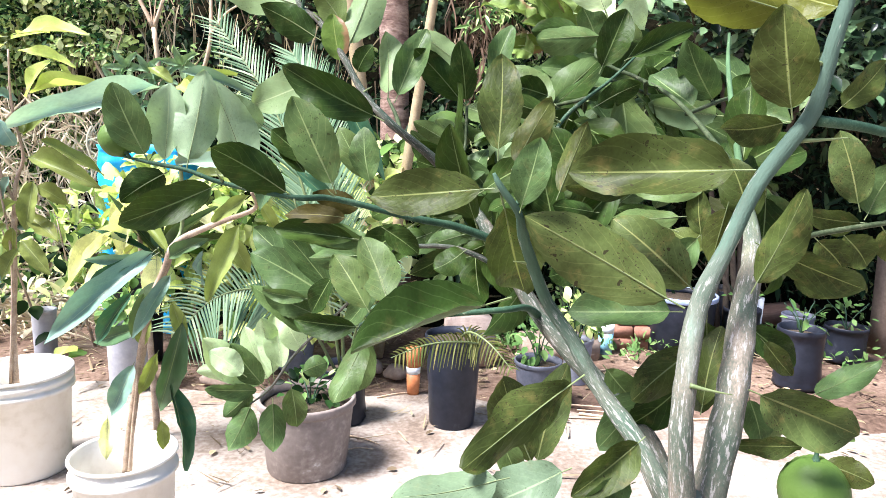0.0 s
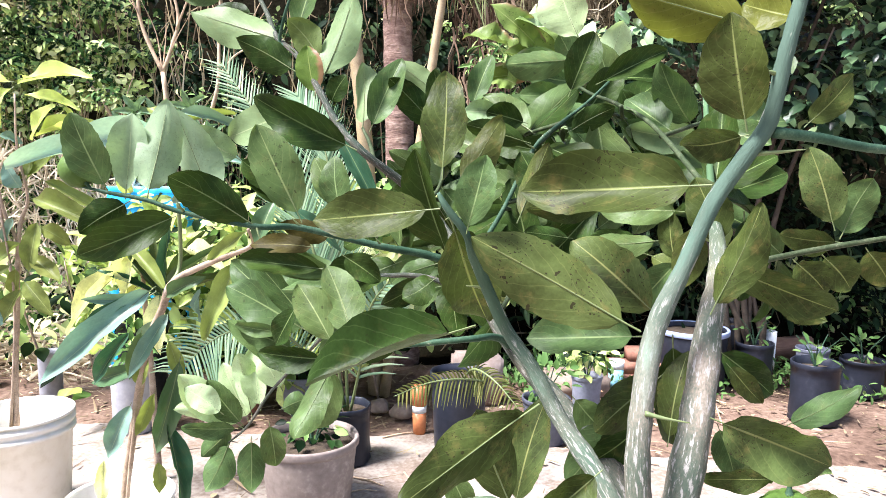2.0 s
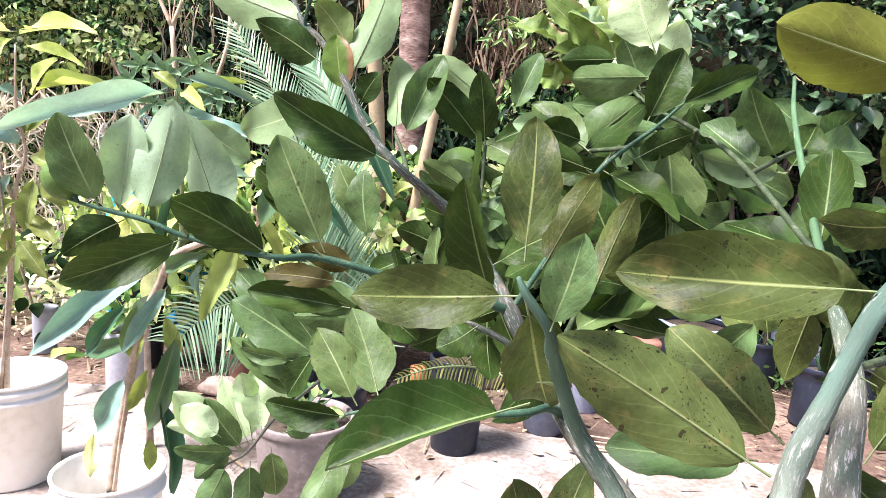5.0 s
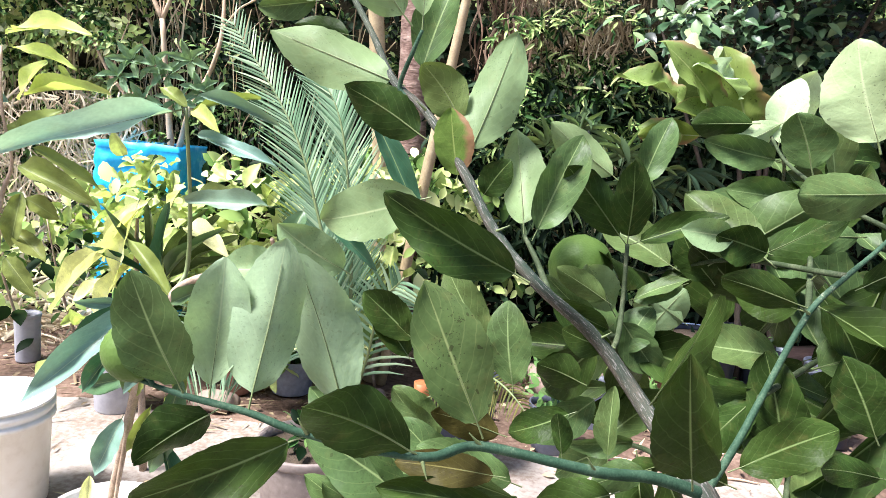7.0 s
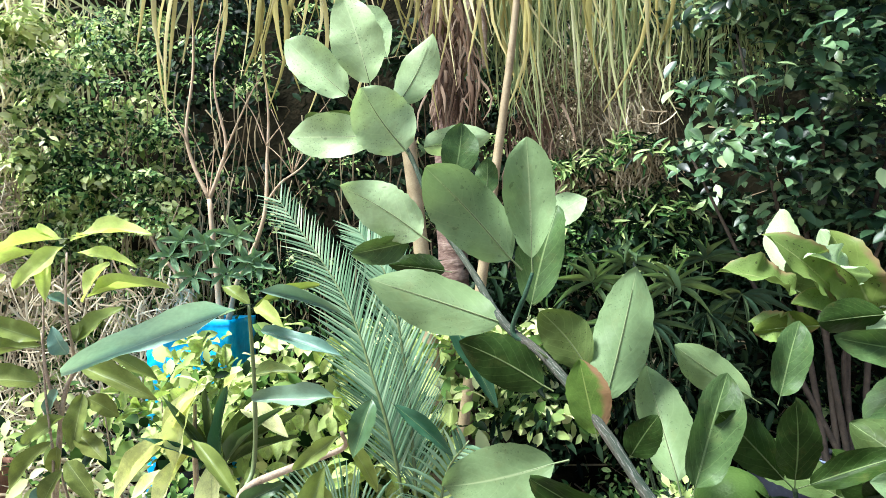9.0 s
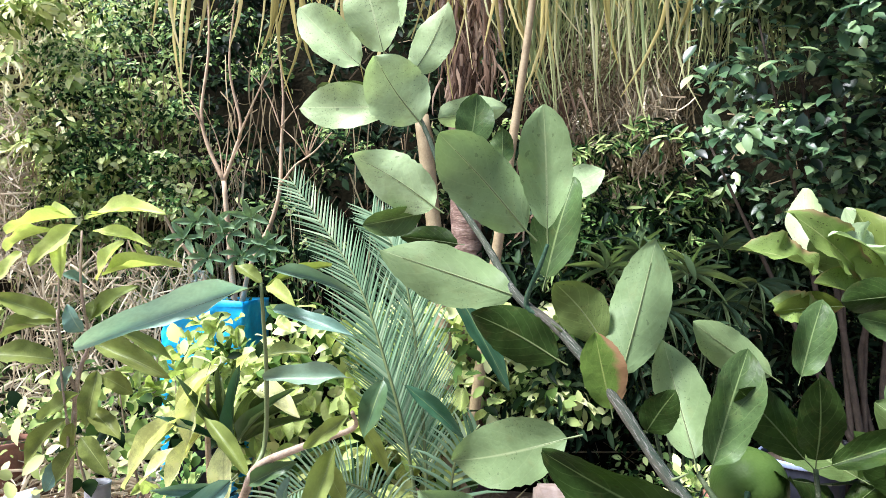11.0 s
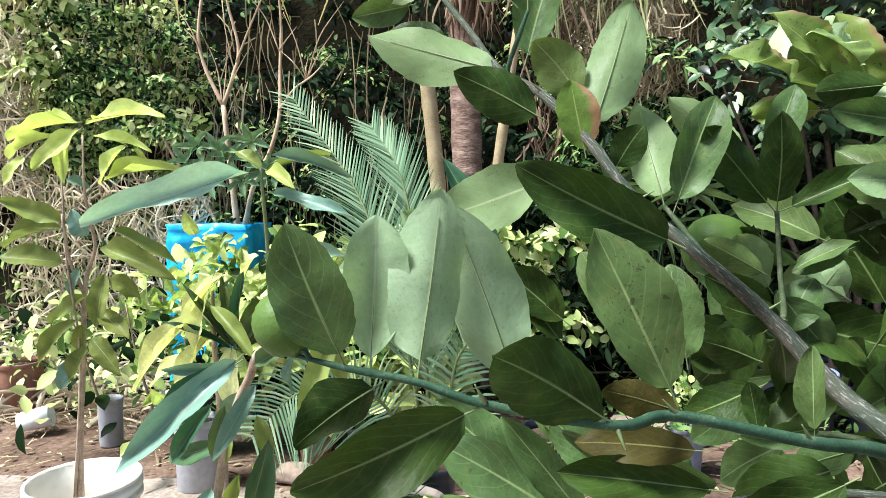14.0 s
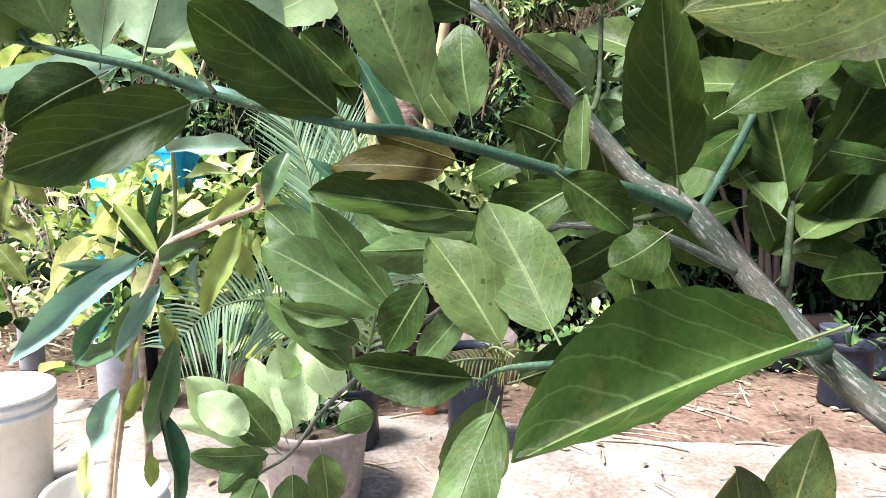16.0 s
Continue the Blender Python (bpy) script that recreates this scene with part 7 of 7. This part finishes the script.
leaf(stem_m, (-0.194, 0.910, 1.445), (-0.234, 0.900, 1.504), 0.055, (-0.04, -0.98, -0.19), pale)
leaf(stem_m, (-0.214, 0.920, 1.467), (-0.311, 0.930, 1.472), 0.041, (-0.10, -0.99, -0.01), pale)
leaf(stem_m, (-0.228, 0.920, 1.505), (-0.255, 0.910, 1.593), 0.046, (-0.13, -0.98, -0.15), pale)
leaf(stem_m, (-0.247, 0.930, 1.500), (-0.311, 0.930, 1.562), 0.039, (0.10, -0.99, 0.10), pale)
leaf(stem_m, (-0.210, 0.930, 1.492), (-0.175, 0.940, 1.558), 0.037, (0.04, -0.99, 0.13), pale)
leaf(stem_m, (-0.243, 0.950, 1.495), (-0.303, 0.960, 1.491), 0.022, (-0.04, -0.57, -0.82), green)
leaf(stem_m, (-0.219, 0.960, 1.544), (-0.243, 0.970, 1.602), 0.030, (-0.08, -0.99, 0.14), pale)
leaf(stem_m, (-0.157, 0.860, 1.346), (-0.207, 0.870, 1.354), 0.019, (-0.23, -0.93, -0.30), deep)
leaf(stem_m, (0.049, 0.720, 1.146), (0.014, 0.720, 1.153), 0.022, (-0.01, -1.00, -0.07), deep)
leaf(stem_m, (0.003, 0.740, 1.172), (0.048, 0.740, 1.151), 0.023, (-0.07, -0.98, -0.16), deep)
leaf(stem_m, (-0.078, 0.680, 1.149), (-0.113, 0.680, 1.178), 0.023, (0.19, -0.95, 0.23), deep)
leaf(stem_m, (-0.029, 0.740, 1.128), (-0.064, 0.740, 1.184), 0.027, (0.14, -0.99, 0.09), green)
leaf(stem_e, (-0.006, 0.555, 1.045), (-0.037, 0.570, 1.088), 0.026, (0.13, -0.95, 0.08), spotted)
leaf(stem_e, (0.010, 0.538, 1.055), (-0.014, 0.579, 1.098), 0.031, (-0.07, -0.97, 0.05), spotted)
leaf(stem_e, (0.094, 0.518, 1.070), (-0.010, 0.481, 1.045), 0.037, (0.05, -0.42, 0.91), deep, FOLDED_LEAF)
leaf(stem_e, (-0.013, 0.570, 1.031), (-0.069, 0.573, 1.033), 0.021, (-0.06, -1.00, -0.06), deep)
leaf(stem_e, (-0.011, 0.575, 1.027), (-0.024, 0.570, 0.976), 0.027, (-0.06, -0.99, 0.11), green)
leaf(stem_e, (0.004, 0.530, 1.114), (0.030, 0.530, 1.096), 0.017, (0.09, -0.99, 0.13), deep)
leaf(stem_e, (-0.009, 0.555, 1.030), (-0.026, 0.530, 0.984), 0.023, (-0.25, -0.81, 0.53), green)
leaf(stem_e, (0.017, 0.560, 1.039), (-0.004, 0.575, 1.037), 0.011, (-0.57, -0.75, 0.34), green)
leaf(stem_e, (-0.037, 0.570, 1.071), (-0.055, 0.570, 1.041), 0.020, (-0.42, -0.87, 0.25), deep)
leaf(stem_e, (-0.006, 0.560, 1.033), (0.039, 0.560, 1.050), 0.020, (-0.12, -0.94, 0.31), deep)
leaf(stem_l, (-0.153, 0.785, 0.893), (-0.218, 0.770, 0.955), 0.036, (0.46, -0.84, 0.28), pale)
leaf(stem_l, (-0.153, 0.785, 0.896), (-0.186, 0.770, 0.949), 0.029, (0.35, -0.93, -0.04), green)
leaf(stem_l, (-0.140, 0.775, 0.910), (-0.151, 0.770, 0.982), 0.029, (0.09, -0.99, -0.06), pale)
leaf(stem_l, (-0.129, 0.770, 0.919), (-0.142, 0.780, 0.985), 0.027, (0.02, -0.99, 0.15), pale)
leaf(stem_l, (-0.156, 0.785, 0.894), (-0.211, 0.760, 0.900), 0.022, (0.39, -0.90, -0.17), green)
leaf(stem_l, (-0.170, 0.790, 0.877), (-0.192, 0.780, 0.825), 0.035, (-0.05, -0.98, 0.21), green)
leaf(stem_l, (-0.145, 0.785, 0.885), (-0.145, 0.780, 0.826), 0.030, (0.43, -0.90, 0.08), green)
leaf(stem_l, (-0.122, 0.775, 0.906), (-0.117, 0.780, 0.853), 0.027, (0.22, -0.97, -0.07), green)
leaf(stem_l, (-0.104, 0.765, 0.943), (-0.126, 0.770, 0.981), 0.028, (0.29, -0.91, 0.29), pale)
leaf(stem_l, (-0.162, 0.785, 0.910), (-0.233, 0.800, 0.909), 0.028, (-0.20, -0.95, 0.24), pale)
leaf(stem_l, (-0.152, 0.800, 0.895), (-0.180, 0.800, 0.961), 0.028, (0.41, -0.90, 0.17), pale)
leaf(stem_l, (-0.167, 0.790, 0.892), (-0.203, 0.790, 0.857), 0.026, (0.08, -0.99, -0.08), green)
leaf(stem_l, (-0.118, 0.800, 0.910), (-0.086, 0.800, 0.924), 0.025, (-0.16, -0.92, 0.36), green)
leaf(stem_l, (-0.169, 0.770, 0.914), (-0.205, 0.760, 0.946), 0.028, (0.50, -0.81, 0.31), pale)
leaf(stem_c, (-0.016, 0.742, 1.212), (-0.019, 0.800, 1.277), 0.034, (-0.56, -0.63, 0.54), backlit)
leaf(stem_c, (-0.010, 0.745, 1.208), (0.020, 0.760, 1.282), 0.030, (0.14, -0.98, 0.18), green)
leaf(stem_c, (0.064, 0.830, 1.249), (0.006, 0.840, 1.290), 0.029, (-0.15, -0.99, 0.06), backlit)
leaf(stem_c, (0.060, 0.772, 1.208), (0.007, 0.760, 1.261), 0.029, (0.16, -0.98, -0.06), deep)
leaf(stem_c, (0.061, 0.772, 1.208), (0.051, 0.740, 1.265), 0.026, (-0.26, -0.82, -0.51), deep)
leaf(stem_c, (0.063, 0.772, 1.208), (0.120, 0.750, 1.237), 0.019, (-0.49, -0.79, 0.37), deep)
leaf(stem_c, (0.087, 0.860, 1.242), (0.110, 0.870, 1.305), 0.027, (-0.06, -0.98, 0.22), green)
leaf(stem_c, (0.065, 0.760, 1.170), (0.100, 0.750, 1.193), 0.014, (-0.54, -0.65, 0.58), green)
leaf(stem_c, (0.058, 0.760, 1.158), (0.090, 0.760, 1.121), 0.028, (-0.16, -0.98, -0.10), green)
leaf(stem_c, (0.122, 0.800, 1.146), (0.085, 0.800, 1.169), 0.021, (-0.00, -1.00, 0.04), backlit)
leaf(stem_c, (0.059, 0.770, 1.155), (0.030, 0.760, 1.195), 0.027, (0.23, -0.97, -0.04), backlit)
leaf(stem_c, (0.050, 0.770, 1.145), (0.005, 0.760, 1.181), 0.020, (0.01, -0.97, -0.22), green)
leaf(stem_c, (0.071, 0.820, 1.137), (0.028, 0.810, 1.097), 0.022, (-0.01, -0.97, 0.29), green)
leaf(stem_c, (0.192, 0.800, 1.248), (0.136, 0.800, 1.252), 0.026, (0.00, -1.00, 0.09), green)
leaf(stem_c, (0.050, 0.750, 1.168), (0.009, 0.750, 1.191), 0.018, (-0.02, -1.00, 0.01), green)
leaf(stem_c, (0.072, 0.780, 1.100), (0.013, 0.780, 1.089), 0.015, (-0.01, -1.00, 0.11), green)
leaf(stem_c, (0.054, 0.760, 1.099), (0.008, 0.760, 1.058), 0.028, (-0.10, -0.99, 0.16), green)
leaf(stem_c, (0.074, 0.850, 1.121), (0.112, 0.850, 1.069), 0.027, (0.17, -0.98, 0.17), green)
leaf(stem_c, (0.066, 0.760, 1.128), (0.078, 0.760, 1.167), 0.028, (-0.57, -0.81, 0.21), green)
leaf(stem_c, (0.070, 0.800, 1.128), (0.024, 0.800, 1.085), 0.032, (-0.39, -0.82, 0.46), green)
leaf(stem_c, (0.104, 0.760, 1.186), (0.068, 0.760, 1.170), 0.014, (-0.09, -0.97, 0.25), green)
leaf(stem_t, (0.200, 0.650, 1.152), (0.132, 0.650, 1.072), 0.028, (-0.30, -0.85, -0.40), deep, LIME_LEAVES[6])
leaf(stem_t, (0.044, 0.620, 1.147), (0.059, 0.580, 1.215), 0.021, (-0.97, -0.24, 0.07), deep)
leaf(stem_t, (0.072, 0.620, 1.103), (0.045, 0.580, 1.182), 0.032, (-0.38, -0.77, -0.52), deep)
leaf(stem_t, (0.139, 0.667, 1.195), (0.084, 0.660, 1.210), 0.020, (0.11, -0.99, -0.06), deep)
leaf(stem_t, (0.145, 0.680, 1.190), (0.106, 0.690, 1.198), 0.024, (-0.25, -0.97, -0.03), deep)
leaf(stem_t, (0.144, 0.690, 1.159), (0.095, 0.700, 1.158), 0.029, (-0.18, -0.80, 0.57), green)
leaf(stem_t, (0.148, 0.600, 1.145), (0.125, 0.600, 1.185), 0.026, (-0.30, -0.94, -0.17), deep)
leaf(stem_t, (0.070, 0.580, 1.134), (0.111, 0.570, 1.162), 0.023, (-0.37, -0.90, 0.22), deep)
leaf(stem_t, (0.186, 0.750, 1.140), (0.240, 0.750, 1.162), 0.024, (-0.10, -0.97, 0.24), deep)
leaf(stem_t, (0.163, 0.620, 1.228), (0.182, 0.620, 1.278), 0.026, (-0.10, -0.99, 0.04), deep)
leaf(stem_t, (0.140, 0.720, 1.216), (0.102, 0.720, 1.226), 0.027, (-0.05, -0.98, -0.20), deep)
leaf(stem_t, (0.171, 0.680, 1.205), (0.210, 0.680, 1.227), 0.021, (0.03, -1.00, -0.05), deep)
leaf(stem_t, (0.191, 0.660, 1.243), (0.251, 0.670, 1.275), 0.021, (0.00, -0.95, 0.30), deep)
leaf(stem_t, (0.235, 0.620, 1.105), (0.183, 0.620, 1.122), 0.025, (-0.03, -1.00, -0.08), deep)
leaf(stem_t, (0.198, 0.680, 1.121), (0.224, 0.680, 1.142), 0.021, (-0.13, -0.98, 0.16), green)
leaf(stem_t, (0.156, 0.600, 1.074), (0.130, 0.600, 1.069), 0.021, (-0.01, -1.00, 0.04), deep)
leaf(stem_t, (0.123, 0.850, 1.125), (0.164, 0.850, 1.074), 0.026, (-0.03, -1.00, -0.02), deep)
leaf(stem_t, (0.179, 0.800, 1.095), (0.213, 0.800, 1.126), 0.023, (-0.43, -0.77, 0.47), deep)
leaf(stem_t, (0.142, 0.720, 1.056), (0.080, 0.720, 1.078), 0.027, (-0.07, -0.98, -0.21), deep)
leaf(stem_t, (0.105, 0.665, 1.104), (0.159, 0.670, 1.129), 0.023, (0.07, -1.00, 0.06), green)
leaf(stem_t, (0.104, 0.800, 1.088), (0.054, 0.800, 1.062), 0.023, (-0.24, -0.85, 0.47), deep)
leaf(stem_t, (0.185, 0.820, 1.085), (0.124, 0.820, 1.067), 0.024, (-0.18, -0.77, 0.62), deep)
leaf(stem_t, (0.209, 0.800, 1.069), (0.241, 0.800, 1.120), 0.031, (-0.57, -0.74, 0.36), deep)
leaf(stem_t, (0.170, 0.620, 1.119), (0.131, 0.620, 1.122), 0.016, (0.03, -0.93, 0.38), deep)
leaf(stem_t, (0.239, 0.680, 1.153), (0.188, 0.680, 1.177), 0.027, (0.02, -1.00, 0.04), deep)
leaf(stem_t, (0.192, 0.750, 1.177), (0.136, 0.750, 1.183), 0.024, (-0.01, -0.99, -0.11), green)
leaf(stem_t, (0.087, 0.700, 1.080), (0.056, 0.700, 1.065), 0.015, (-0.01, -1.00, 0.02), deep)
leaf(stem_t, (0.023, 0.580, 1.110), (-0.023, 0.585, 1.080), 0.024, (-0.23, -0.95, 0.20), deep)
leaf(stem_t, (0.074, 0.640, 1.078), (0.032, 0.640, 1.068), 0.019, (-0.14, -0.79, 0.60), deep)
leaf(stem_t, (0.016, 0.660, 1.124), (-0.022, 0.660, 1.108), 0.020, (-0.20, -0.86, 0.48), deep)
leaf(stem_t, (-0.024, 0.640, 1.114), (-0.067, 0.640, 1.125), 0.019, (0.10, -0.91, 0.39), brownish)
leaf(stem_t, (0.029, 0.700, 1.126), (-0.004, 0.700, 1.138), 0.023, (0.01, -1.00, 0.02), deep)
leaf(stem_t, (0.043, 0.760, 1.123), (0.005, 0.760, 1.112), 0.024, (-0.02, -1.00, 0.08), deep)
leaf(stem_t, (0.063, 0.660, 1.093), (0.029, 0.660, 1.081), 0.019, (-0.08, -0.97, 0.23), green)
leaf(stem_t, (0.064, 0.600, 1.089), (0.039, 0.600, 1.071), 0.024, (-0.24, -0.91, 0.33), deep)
leaf(stem_w, (0.197, 0.800, 1.267), (0.179, 0.800, 1.312), 0.039, (-0.58, -0.78, -0.45), green)
leaf(stem_w, (0.213, 0.900, 1.285), (0.221, 0.900, 1.350), 0.033, (-0.56, -0.83, 0.07), pale)
leaf(stem_w, (0.220, 0.900, 1.276), (0.150, 0.900, 1.288), 0.030, (-0.00, -1.00, -0.02), green)
leaf(stem_w, (0.187, 0.800, 1.254), (0.116, 0.800, 1.237), 0.028, (-0.11, -0.88, 0.24), green)
leaf(stem_w, (0.175, 0.660, 1.263), (0.116, 0.650, 1.259), 0.027, (0.12, -0.90, 0.20), green)
leaf(stem_w, (0.183, 0.700, 1.284), (0.157, 0.700, 1.347), 0.045, (-0.49, -0.84, -0.20), pale)
leaf(stem_w, (0.214, 0.750, 1.230), (0.163, 0.750, 1.226), 0.025, (-0.04, -0.88, 0.25), green)
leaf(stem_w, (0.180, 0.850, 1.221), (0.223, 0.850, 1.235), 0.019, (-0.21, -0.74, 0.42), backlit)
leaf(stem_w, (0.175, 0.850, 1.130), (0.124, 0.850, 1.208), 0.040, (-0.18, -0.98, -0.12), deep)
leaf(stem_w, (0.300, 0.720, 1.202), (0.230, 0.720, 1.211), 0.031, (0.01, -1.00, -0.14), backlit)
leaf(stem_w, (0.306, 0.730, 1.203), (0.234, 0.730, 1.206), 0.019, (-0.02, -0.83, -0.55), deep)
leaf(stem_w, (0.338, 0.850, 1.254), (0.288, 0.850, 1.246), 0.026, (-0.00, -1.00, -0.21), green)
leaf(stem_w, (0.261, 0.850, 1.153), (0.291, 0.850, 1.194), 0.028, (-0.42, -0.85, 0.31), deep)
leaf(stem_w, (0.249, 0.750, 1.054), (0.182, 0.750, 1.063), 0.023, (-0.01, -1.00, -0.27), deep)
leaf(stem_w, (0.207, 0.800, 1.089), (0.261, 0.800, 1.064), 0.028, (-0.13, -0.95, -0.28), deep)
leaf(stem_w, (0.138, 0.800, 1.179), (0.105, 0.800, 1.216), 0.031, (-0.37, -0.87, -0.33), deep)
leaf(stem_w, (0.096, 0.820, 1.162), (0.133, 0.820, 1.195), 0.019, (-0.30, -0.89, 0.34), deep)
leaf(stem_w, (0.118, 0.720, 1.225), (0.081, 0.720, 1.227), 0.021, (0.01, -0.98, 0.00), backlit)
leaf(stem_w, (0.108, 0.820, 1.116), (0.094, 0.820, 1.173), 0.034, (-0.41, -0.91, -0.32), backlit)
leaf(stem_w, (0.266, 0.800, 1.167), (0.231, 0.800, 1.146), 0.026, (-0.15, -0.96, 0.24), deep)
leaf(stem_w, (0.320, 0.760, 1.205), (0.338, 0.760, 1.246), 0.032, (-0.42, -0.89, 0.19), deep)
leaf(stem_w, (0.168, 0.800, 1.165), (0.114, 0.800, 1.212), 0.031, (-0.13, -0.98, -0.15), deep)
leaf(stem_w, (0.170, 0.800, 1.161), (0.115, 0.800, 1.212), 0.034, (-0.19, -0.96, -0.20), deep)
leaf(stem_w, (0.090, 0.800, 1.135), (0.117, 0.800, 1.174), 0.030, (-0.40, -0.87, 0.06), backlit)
leaf(stem_w, (0.166, 1.000, 1.322), (0.163, 1.050, 1.411), 0.034, (-0.67, -0.66, 0.35), pale)
leaf(stem_w, (0.150, 0.960, 1.322), (0.082, 0.950, 1.352), 0.036, (-0.20, -0.75, 0.60), curled_mat)
leaf(stem_w, (0.178, 0.950, 1.318), (0.115, 0.915, 1.372), 0.034, (0.35, -0.85, -0.35), curled_mat, WORN_LEAF)
leaf(stem_w, (0.196, 0.950, 1.330), (0.148, 0.915, 1.362), 0.030, (-0.40, -0.70, 0.55), pale, WORN_LEAF)
leaf(stem_w, (0.182, 0.945, 1.300), (0.128, 0.920, 1.318), 0.028, (0.10, -0.70, 0.70), curled_mat, FOLDED_LEAF)
leaf(stem_w, (0.205, 0.980, 1.303), (0.140, 0.970, 1.355), 0.044, (0.06, -0.99, -0.12), green)
leaf(stem_w, (0.216, 0.950, 1.311), (0.165, 0.960, 1.375), 0.036, (-0.51, -0.81, -0.28), pale)
leaf(stem_w, (0.168, 0.950, 1.294), (0.102, 0.950, 1.291), 0.026, (0.02, -0.93, -0.36), blighted)
leaf(stem_w, (0.146, 0.950, 1.281), (0.105, 0.950, 1.300), 0.031, (-0.02, -1.00, -0.04), curled_mat)
leaf(stem_w, (0.216, 0.950, 1.282), (0.167, 0.930, 1.370), 0.044, (-0.42, -0.80, -0.42), curled_mat)
leaf(stem_w, (0.195, 0.900, 1.307), (0.134, 0.900, 1.302), 0.029, (0.01, -0.99, -0.16), deep)
leaf(stem_w, (0.217, 0.900, 1.311), (0.175, 0.900, 1.284), 0.026, (0.05, -1.00, -0.07), pale)
leaf(stem_w, (0.264, 1.000, 1.287), (0.280, 1.000, 1.368), 0.045, (-0.08, -1.00, 0.02), pale)
for k, (a, c) in enumerate((((0.25, 0.56, 1.16), (0.33, 0.78, 1.12)), ((0.24, 0.64, 1.20), (0.40, 0.85, 1.22)), ((0.22, 0.70, 1.23), (0.28, 0.90, 1.13)), ((0.21, 0.80, 1.26), (0.33, 0.98, 1.20)), ((0.118, 0.66, 1.14), (0.20, 0.85, 1.10)), ((0.09, 0.65, 1.095), (0.05, 0.82, 1.03)))):
    shoot(lime_tree, a, c, 6, 0.075, (deep, green, deep, deep, deep), k)

for k, (a, c) in enumerate((((0.165, 0.68, 1.213), (0.10, 0.86, 1.17)), ((0.187, 0.69, 1.23), (0.30, 0.80, 1.18)), ((0.142, 0.671, 1.191), (0.21, 0.82, 1.22)), ((0.12, 0.66, 1.145), (0.25, 0.76, 1.15)), ((0.25, 0.56, 1.16), (0.36, 0.68, 1.10)), ((0.115, 0.605, 1.065), (0.16, 0.70, 1.10)), ((0.205, 0.87, 1.28), (0.28, 1.02, 1.24)), ((0.037, 0.72, 1.15), (0.10, 0.84, 1.10)))):
    shoot(lime_tree, a, c, 6, 0.085, (deep, green, deep, green, deep) if c[2] > 1.12 else (deep, green, deep, deep, deep), 40 + k)

for stem, (x, y, z), (dx, dz) in ((stem_d, (0.019, 0.614, 1.112), (-0.005, 0.008)), (stem_d, (-0.041, 0.599, 1.127), (-0.006, 0.007)), (stem_d, (-0.119, 0.569, 1.139), (-0.004, 0.008)), (stem_d, (-0.068, 0.578, 1.127), (0.003, -0.008)), (stem_m, (0.037, 0.718, 1.152), (0.007, 0.006)), (stem_m, (-0.036, 0.718, 1.216), (0.008, 0.005)), (stem_m, (-0.09, 0.778, 1.289), (-0.007, 0.006)), (stem_t, (0.142, 0.67, 1.191), (-0.007, 0.004)), (stem_e, (0.04, 0.539, 1.05), (0.003, 0.008))):
    part("thorn", tube([(x, y, z, 0.0012), (x + dx * 0.5, y - 0.002, z + dz * 0.5, 0.0007), (x + dx, y - 0.003, z + dz, 0.0002)], 6), petiole, stem)


def lime(parent, at, r, stalk_from):
    """A round green fruit, slightly long, with a button where the stalk sits."""
    prof = [(0.0, -r * 1.06)] + [(r * math.sin(a), -r * 1.06 * math.cos(a)) for a in (0.15 * k for k in range(1, 20))] + [(r * 0.10, r * 0.985), (0.0, r * 0.97)]
    way = Vector(stalk_from) - Vector(at)
    m = Matrix.Translation(at) @ way.to_track_quat("Z", "Y").to_matrix().to_4x4()
    fruit = part("fruit", turned(prof, 28, 0.012, 3), lime_skin, parent, "green unripe lime", m)
    a = Vector(at) + way.normalized() * r * 0.96
    part("stalk", tube([(*a, 0.0022), (*(a.lerp(Vector(stalk_from), 0.4)), 0.0012), (*stalk_from, 0.0011)], 7), twig_green, parent)


lime(stem_d, (-0.198, 0.571, 1.168), 0.0124, (-0.187, 0.568, 1.155))
lime(stem_s, (0.244, 0.40, 1.0), 0.0172, (0.243, 0.40, 1.026))
lime(stem_m, (0.040, 0.825, 1.180), 0.0255, (0.015, 0.76, 1.185))

# ---- more sapling leaves ----
more = random.Random(21)
for k in range(5):
    f = more.random()
    base = Vector((-0.70 + 0.26 * f, 1.73 - 0.07 * f, 0.80 + 0.19 * f))
    a, L = more.uniform(0, 6.28), more.uniform(0.15, 0.24)
    tip = base + Vector((math.cos(a) * L * 0.45 - 0.03, math.sin(a) * L * 0.35 - 0.03, -L * more.uniform(0.45, 0.95)))
    leaf(mango_b, base, tip, L * more.uniform(0.18, 0.25), (more.uniform(-0.5, 0.5), -0.9, 0.4), more.choice((mango_dark, mango_blue, mango_dark, mango_green)), LONG_LEAVES[k % 4])
